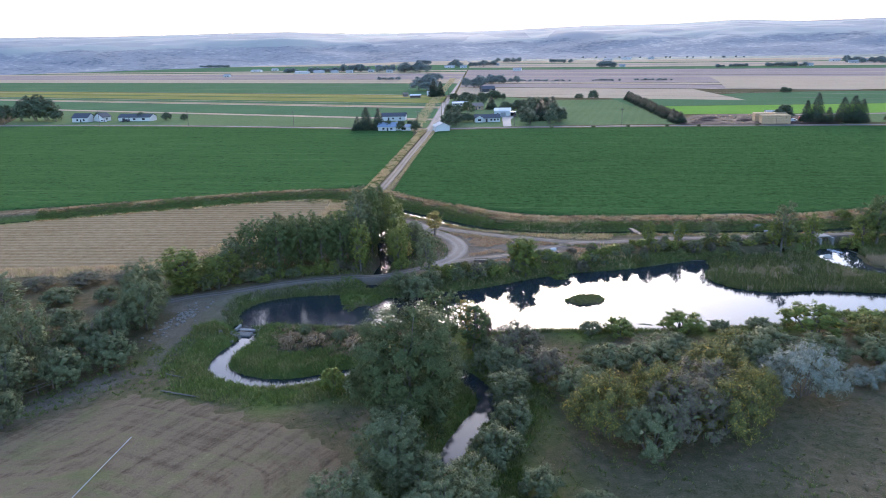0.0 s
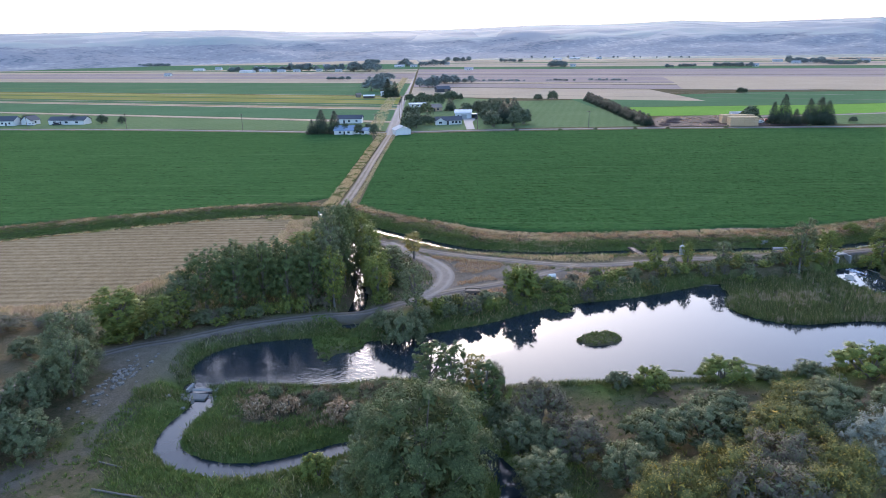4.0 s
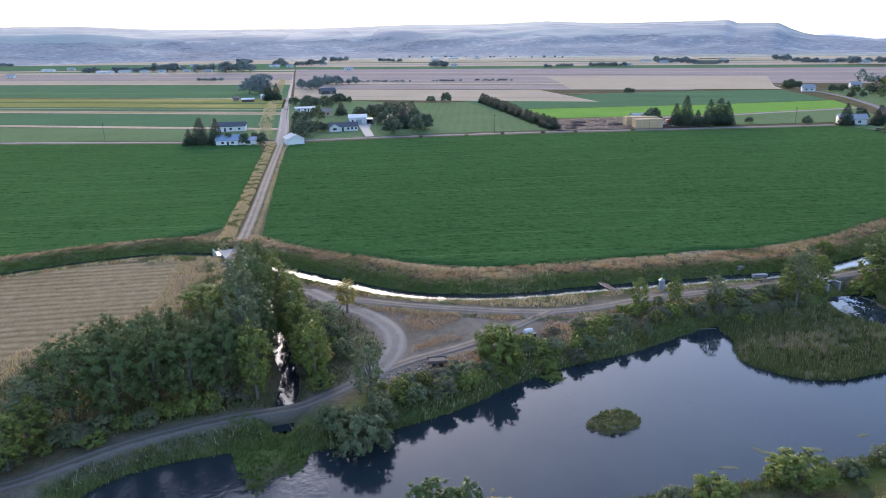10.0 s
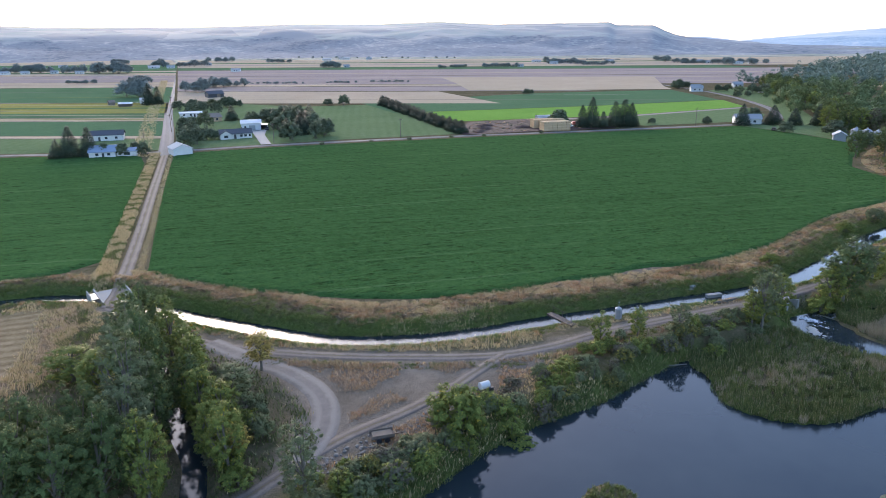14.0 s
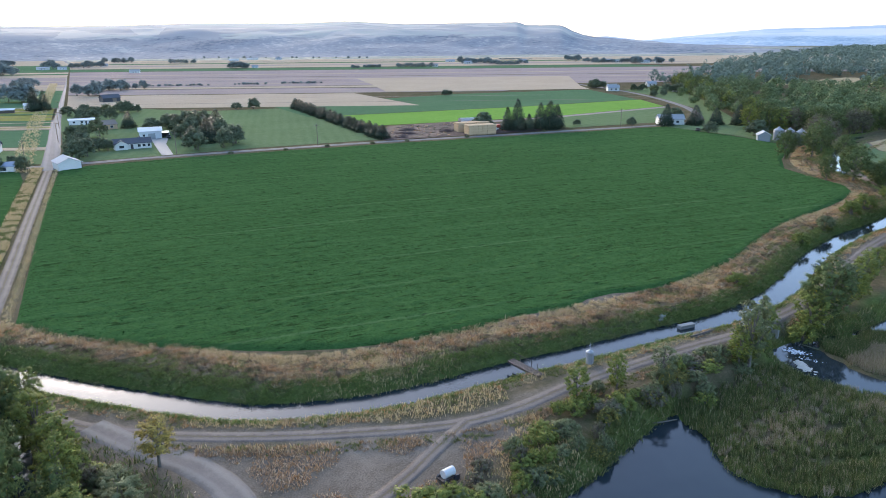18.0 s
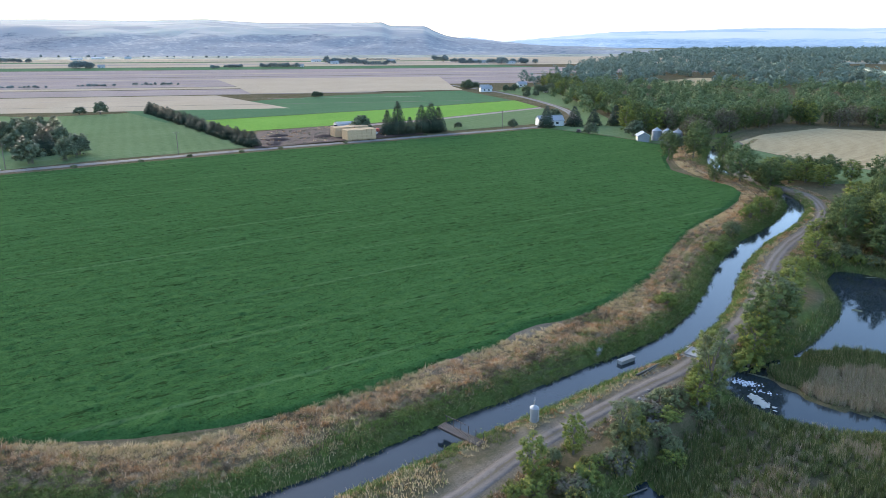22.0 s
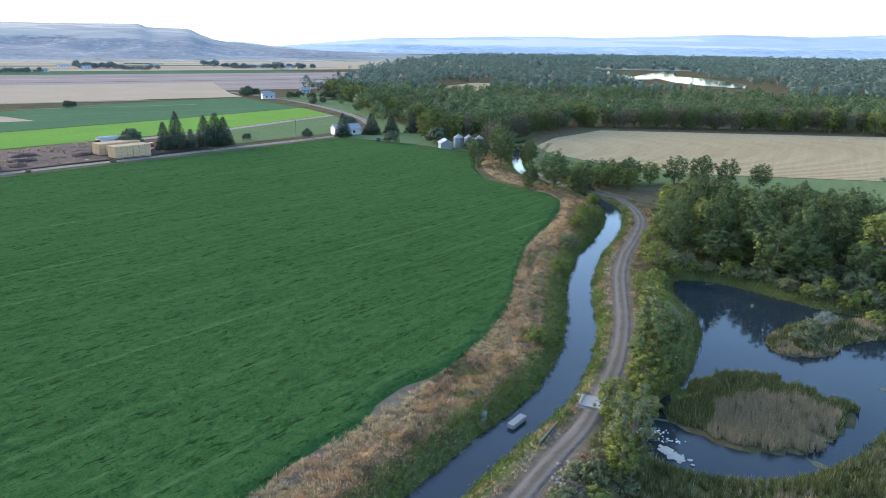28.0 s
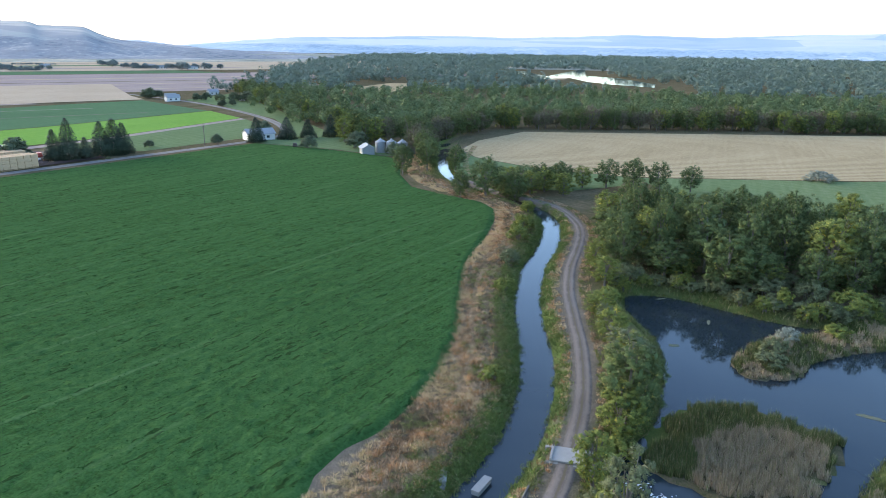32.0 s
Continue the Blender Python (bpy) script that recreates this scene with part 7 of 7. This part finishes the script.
part("door", block(-0.26, 0.26, -0.56, -0.48, 0.1, 1.65), "galvanised", gauge)
pier = thing("concrete_pier", 88.6, 162.2, -9, "weathered white concrete block standing in the canal", "pier", "", -2.0)
part("block", block(-1.5, 1.5, -0.45, 0.45, 0.0, 1.25, 0.05), "concrete", pier)
part("cap_slab", block(-1.56, 1.56, -0.5, 0.5, 1.253, 1.4, 0.03), "concrete", pier)
wall = thing("old_abutment", 87.8, 166.2, 18, "broken concrete abutment in the canal bank", "abutment", "", -1.6)
part("slab", block(-1.3, 1.3, -0.3, 0.5, 0, 1.7, 0.08), "concrete", wall)
part("broken_slab", block(-1.9, -1.2, -0.2, 0.6, 0.3, 1.2, 0.1), "rock", wall)
head = thing("headgate", -11.7, 212.2, 10, "concrete culvert headgate under the field lane", "headgate", "", 0.0)
part("culvert_roof", block(-2.6, 2.6, -4.2, 3.4, -0.45, 0.04, 0.03), "concrete", head)
for sx in (-2.9, 2.6):
    part("wing_wall", block(sx, sx + 0.3, -4.6, 4.4, -1.9, 0.4, 0.03), "concrete", head)
part("gate_frame", block(-4.4, -4.2, -2.0, 2.0, -1.6, 1.1), "concrete", head)
part("catwalk", block(-4.2, -3.0, -1.8, 1.8, 0.3, 0.38), "galvanised", head)


def rock_mesh(seed):
    bm = bmesh.new()
    bmesh.ops.create_icosphere(bm, subdivisions=1, radius=0.5)
    for v in bm.verts:
        v.co = v.co * (1 + 0.5 * noise.noise(v.co * 2 + Vector((seed, 0, 0))))
        v.co.z *= 0.65
    me = bpy.data.meshes.new("stone")
    bm.to_mesh(me)
    bm.free()
    me.materials.append(MATS["rock"])
    return me


STONES = [rock_mesh(i * 3.1) for i in range(5)]


def rubble(x, y, turn, lx, ly, n, size, label):
    ob = thing("rock_pile", x, y, turn, label, "rock pile", "rock piles", 0.0)
    c, s = math.cos(radians(turn)), math.sin(radians(turn))
    for i in range(n):
        u, v = rng.normal(0, lx / 2.6), rng.normal(0, ly / 2.6)
        k = size * rng.uniform(0.5, 1.5)
        o = new("stone", STONES[int(rng.integers(5))])
        o.parent = ob
        o.matrix_basis = Matrix.LocRotScale((u, v, ground_at(x + c * u - s * v, y + s * u + c * v) + k * 0.12), Euler((0, 0, rng.uniform(0, 6.28))), (k, k, k))
    return ob


rubble(77.5, 151.7, 20, 5.5, 2.4, 150, 0.42, "grey riprap tipped beside the lane")
rubble(-40.5, 117.5, 80, 9, 3, 110, 0.5, "pale broken concrete and rock on the bare bank")
rubble(10, 141.5, 20, 9, 2.5, 70, 0.42, "scattered rocks on the shore below the lane")
rubble(22, 144.5, 25, 5, 2, 30, 0.42, "rocks and rubble by a willow")
rubble(-29.3, 112.8, 0, 3.4, 2.4, 36, 0.6, "rocks below the small weir")
rubble(-30.5, 104, 80, 6, 1.2, 30, 0.35, "stones in the rapid of the stream")
weir = thing("weir", -28.6, 115.8, -12, "low concrete weir at the pond's outlet", "weir", "", -2.6)
part("sill", block(-1.9, 1.9, -0.35, 0.35, 0, 0.66, 0.04), "concrete", weir)
part("side_wall", block(-2.3, -1.9, -1.1, 1.1, 0, 1.1, 0.04), "concrete", weir)
part("side_wall", block(1.9, 2.3, -1.1, 1.1, 0, 1.1, 0.04), "concrete", weir)
part("apron", block(-1.6, 1.2, -2.8, -1.2, 0.2, 0.7, 0.06), "rock", weir)


def log(x0, y0, x1, y1, r, label, z=None):
    a, b = Vector((x0, y0, (ground_at(x0, y0) if z is None else z) + r)), Vector((x1, y1, (ground_at(x1, y1) if z is None else z) + r))
    ob = new("log")
    ob.matrix_world = Matrix.Translation(a)
    tagged(ob, label, "log", "fallen logs")
    v, f = tube([(0, 0, 0), (0, 0, (b - a).length * 0.5), (0.1, 0, (b - a).length)], [r, r * 0.9, r * 0.7], 8)
    o = mesh_of("bole", v, f, "bark", ob, True)
    o.matrix_basis = (b - a).to_track_quat("Z", "Y").to_matrix().to_4x4()


log(83.5, 157.4, 89, 157.1, 0.16, "bleached log lying on the canal bank")
log(84, 156.9, 88, 156.9, 0.1, "thin bleached pole lying on the canal bank")
log(60.5, 145.6, 64.5, 144.2, 0.12, "dead branch lying in the pond's edge", -2.0)
log(34, 141.2, 37.5, 139.8, 0.12, "dead branch on the shore", -1.9)
log(-36, 92, -30, 89.5, 0.13, "weathered log in the grass")
log(-37, 97.5, -34, 95.8, 0.12, "fallen pole in the grass")


# things parked in the yard
trailer = thing("utility_trailer", 15, 142.8, -10, "old flat trailer with a pale load", "trailer")
part("bed", block(-1.4, 1.4, -0.75, 0.75, 0.5, 0.62), "rusty_steel", trailer)
part("side_board", block(-1.4, 1.4, -0.78, -0.73, 0.62, 1.0), "timber", trailer)
part("side_board", block(-1.4, 1.4, 0.73, 0.78, 0.62, 1.0), "timber", trailer)
part("load", block(-1.2, 1.2, -0.62, 0.62, 0.62, 0.9, 0.06), "timber", trailer)
part("drawbar", block(1.4, 2.5, -0.06, 0.06, 0.48, 0.58), "rusty_steel", trailer)
for wx in (-0.5, 0.5):
    for wy in (-0.82, 0.82):
        w = part("wheel", drum(0.32, 0.32, -0.1, 0.1, 14), "dark_paint", trailer)
        w.matrix_basis = pose(wx, wy, 0.32, 90, 0, 0)
spray = thing("farm_sprayer", 31.5, 147.6, 5, "small white tank sprayer on black wheels", "sprayer")
t = part("tank", drum(0.5, 0.5, -0.7, 0.7, 16), "white_siding", spray)
t.matrix_basis = pose(0, 0, 0.95, 0, 90, 0)
part("frame", block(-1.1, 1.3, -0.5, 0.5, 0.38, 0.5), "rusty_steel", spray)
for wx, wy in ((-0.7, -0.62), (-0.7, 0.62), (0.7, -0.62), (0.7, 0.62)):
    w = part("wheel", drum(0.36, 0.36, -0.12, 0.12, 14), "dark_paint", spray)
    w.matrix_basis = pose(wx, wy, 0.36, 90, 0, 0)

# irrigation pipe on the meadow, rail fence by the thicket
pipe = thing("irrigation_pipe", -37, 70, 0, "long white aluminium irrigation pipe lying on the meadow", "pipe", "", -0.98)
for i in range(3):
    v, f = tube([(0, 0, 0), (0, 0, 5.8)], [0.05, 0.05], 8)
    o = mesh_of("pipe_length", v, f, "galvanised", pipe, True)
    o.matrix_basis = pose(0.9 * i - 1.2, 5.8 * i - 8, 0.12) @ pose(0, 0, 0, -90, 0, 0) @ pose(0, 0, 0, 0, 8.8, 0)
fence = thing("rail_fence", -56.5, 90, 0, "weathered rail fence below the thicket", "fence", "", -0.9)
for i in range(8):
    part("post", block(i * 1.4 - 4 - 0.07, i * 1.4 - 4 + 0.07, i * 1.6 - 5 - 0.07, i * 1.6 - 5 + 0.07, -0.4, 1.2), "timber", fence)
for z in (0.5, 1.0):
    v, f = tube([(0, 0, 0), (0, 0, 14.9)], [0.06, 0.05], 6)
    o = mesh_of("rail", v, f, "bark", fence, True)
    o.matrix_basis = Matrix.Translation((-4, -5, z)) @ Vector((9.8, 11.2, 0)).to_track_quat("Z", "Y").to_matrix().to_4x4()


# foam below the outlet, algae on the ponds
def mat_patch(name, x, y, rx, ry, z, material, label, turn=0.0, seed=0.0, cat="algae"):
    ring = []
    for i in range(26):
        a = 2 * math.pi * i / 26
        k = 1 + 0.45 * noise.noise(Vector((math.cos(a) * 1.3 + seed, math.sin(a) * 1.3, seed)))
        u, v = math.cos(a) * rx * k, math.sin(a) * ry * k
        c, s = math.cos(radians(turn)), math.sin(radians(turn))
        ring.append((x + c * u - s * v, y + s * u + c * v))
    me = bpy.data.meshes.new(name)
    bm = prism(ring, z, z + 0.02)
    bm.to_mesh(me)
    bm.free()
    me.materials.append(MATS[material])
    return tagged(new(name, me), label, cat, "floating mats")


def foam_flecks(x, y, rx, ry, turn, n, size, material, label):
    """Broken foam or scum: many small ragged flecks drifting together."""
    out = []
    c, s = math.cos(radians(turn)), math.sin(radians(turn))
    for i in range(n):
        u, v = rng.normal(0, 0.45, 2) * (rx, ry)
        q = np.array((x + c * u - s * v, y + s * u + c * v, -1.965 + 0.0006 * i))
        a0, k = rng.uniform(0, 6.28), rng.uniform(0.4, 1.3) * size
        ring = [q + (math.cos(a0 + j * 0.898) * k * rng.uniform(0.5, 1.2), math.sin(a0 + j * 0.898) * k * rng.uniform(0.5, 1.2), 0) for j in range(7)]
        for j in range(7):
            out += [q + (0, 0, 0.02), ring[j], ring[(j + 1) % 7]]
    ob = new("foam", fast_mesh("foam", np.array(out), 3, material))
    return tagged(ob, label, "foam", "", "stuff")


foam_flecks(96.2, 147.6, 1.0, 1.9, 20, 190, 0.14, "foam", "white water churning below the bridge")
foam_flecks(95.2, 145.2, 0.7, 2.6, 30, 36, 0.12, "foam", "streaks of white foam")
foam_flecks(92.4, 144.0, 1.9, 0.75, 60, 130, 0.34, "scum", "pale mat of dried scum by the reeds")
for i, (x, y, rx, ry) in enumerate(((151, 141, 1.2, 0.25), (138, 146, 0.5, 0.9), (160, 150, 0.3, 1.3), (98.5, 128.5, 1.4, 0.5), (124, 120, 1.8, 0.5), (100, 146.5, 2.4, 0.25), (46, 112, 1.2, 0.4), (52, 110.5, 1.4, 0.4), (40, 110.5, 1.2, 0.3), (60, 111, 1.0, 0.3), (120, 112, 1.6, 0.6))):
    mat_patch("algae", x, y, rx, ry, -1.992, "algae", "olive algae floating on the pond", 20 * i, i * 1.7)
# bare worn patches at the crop's edge
for x, y in ((102, 381), (121, 380.6), (141, 376.5), (157, 373), (187, 368.5), (80, 386), (230, 363)):
    grow("shrub", x, y - 1, 1.3, 2.6)
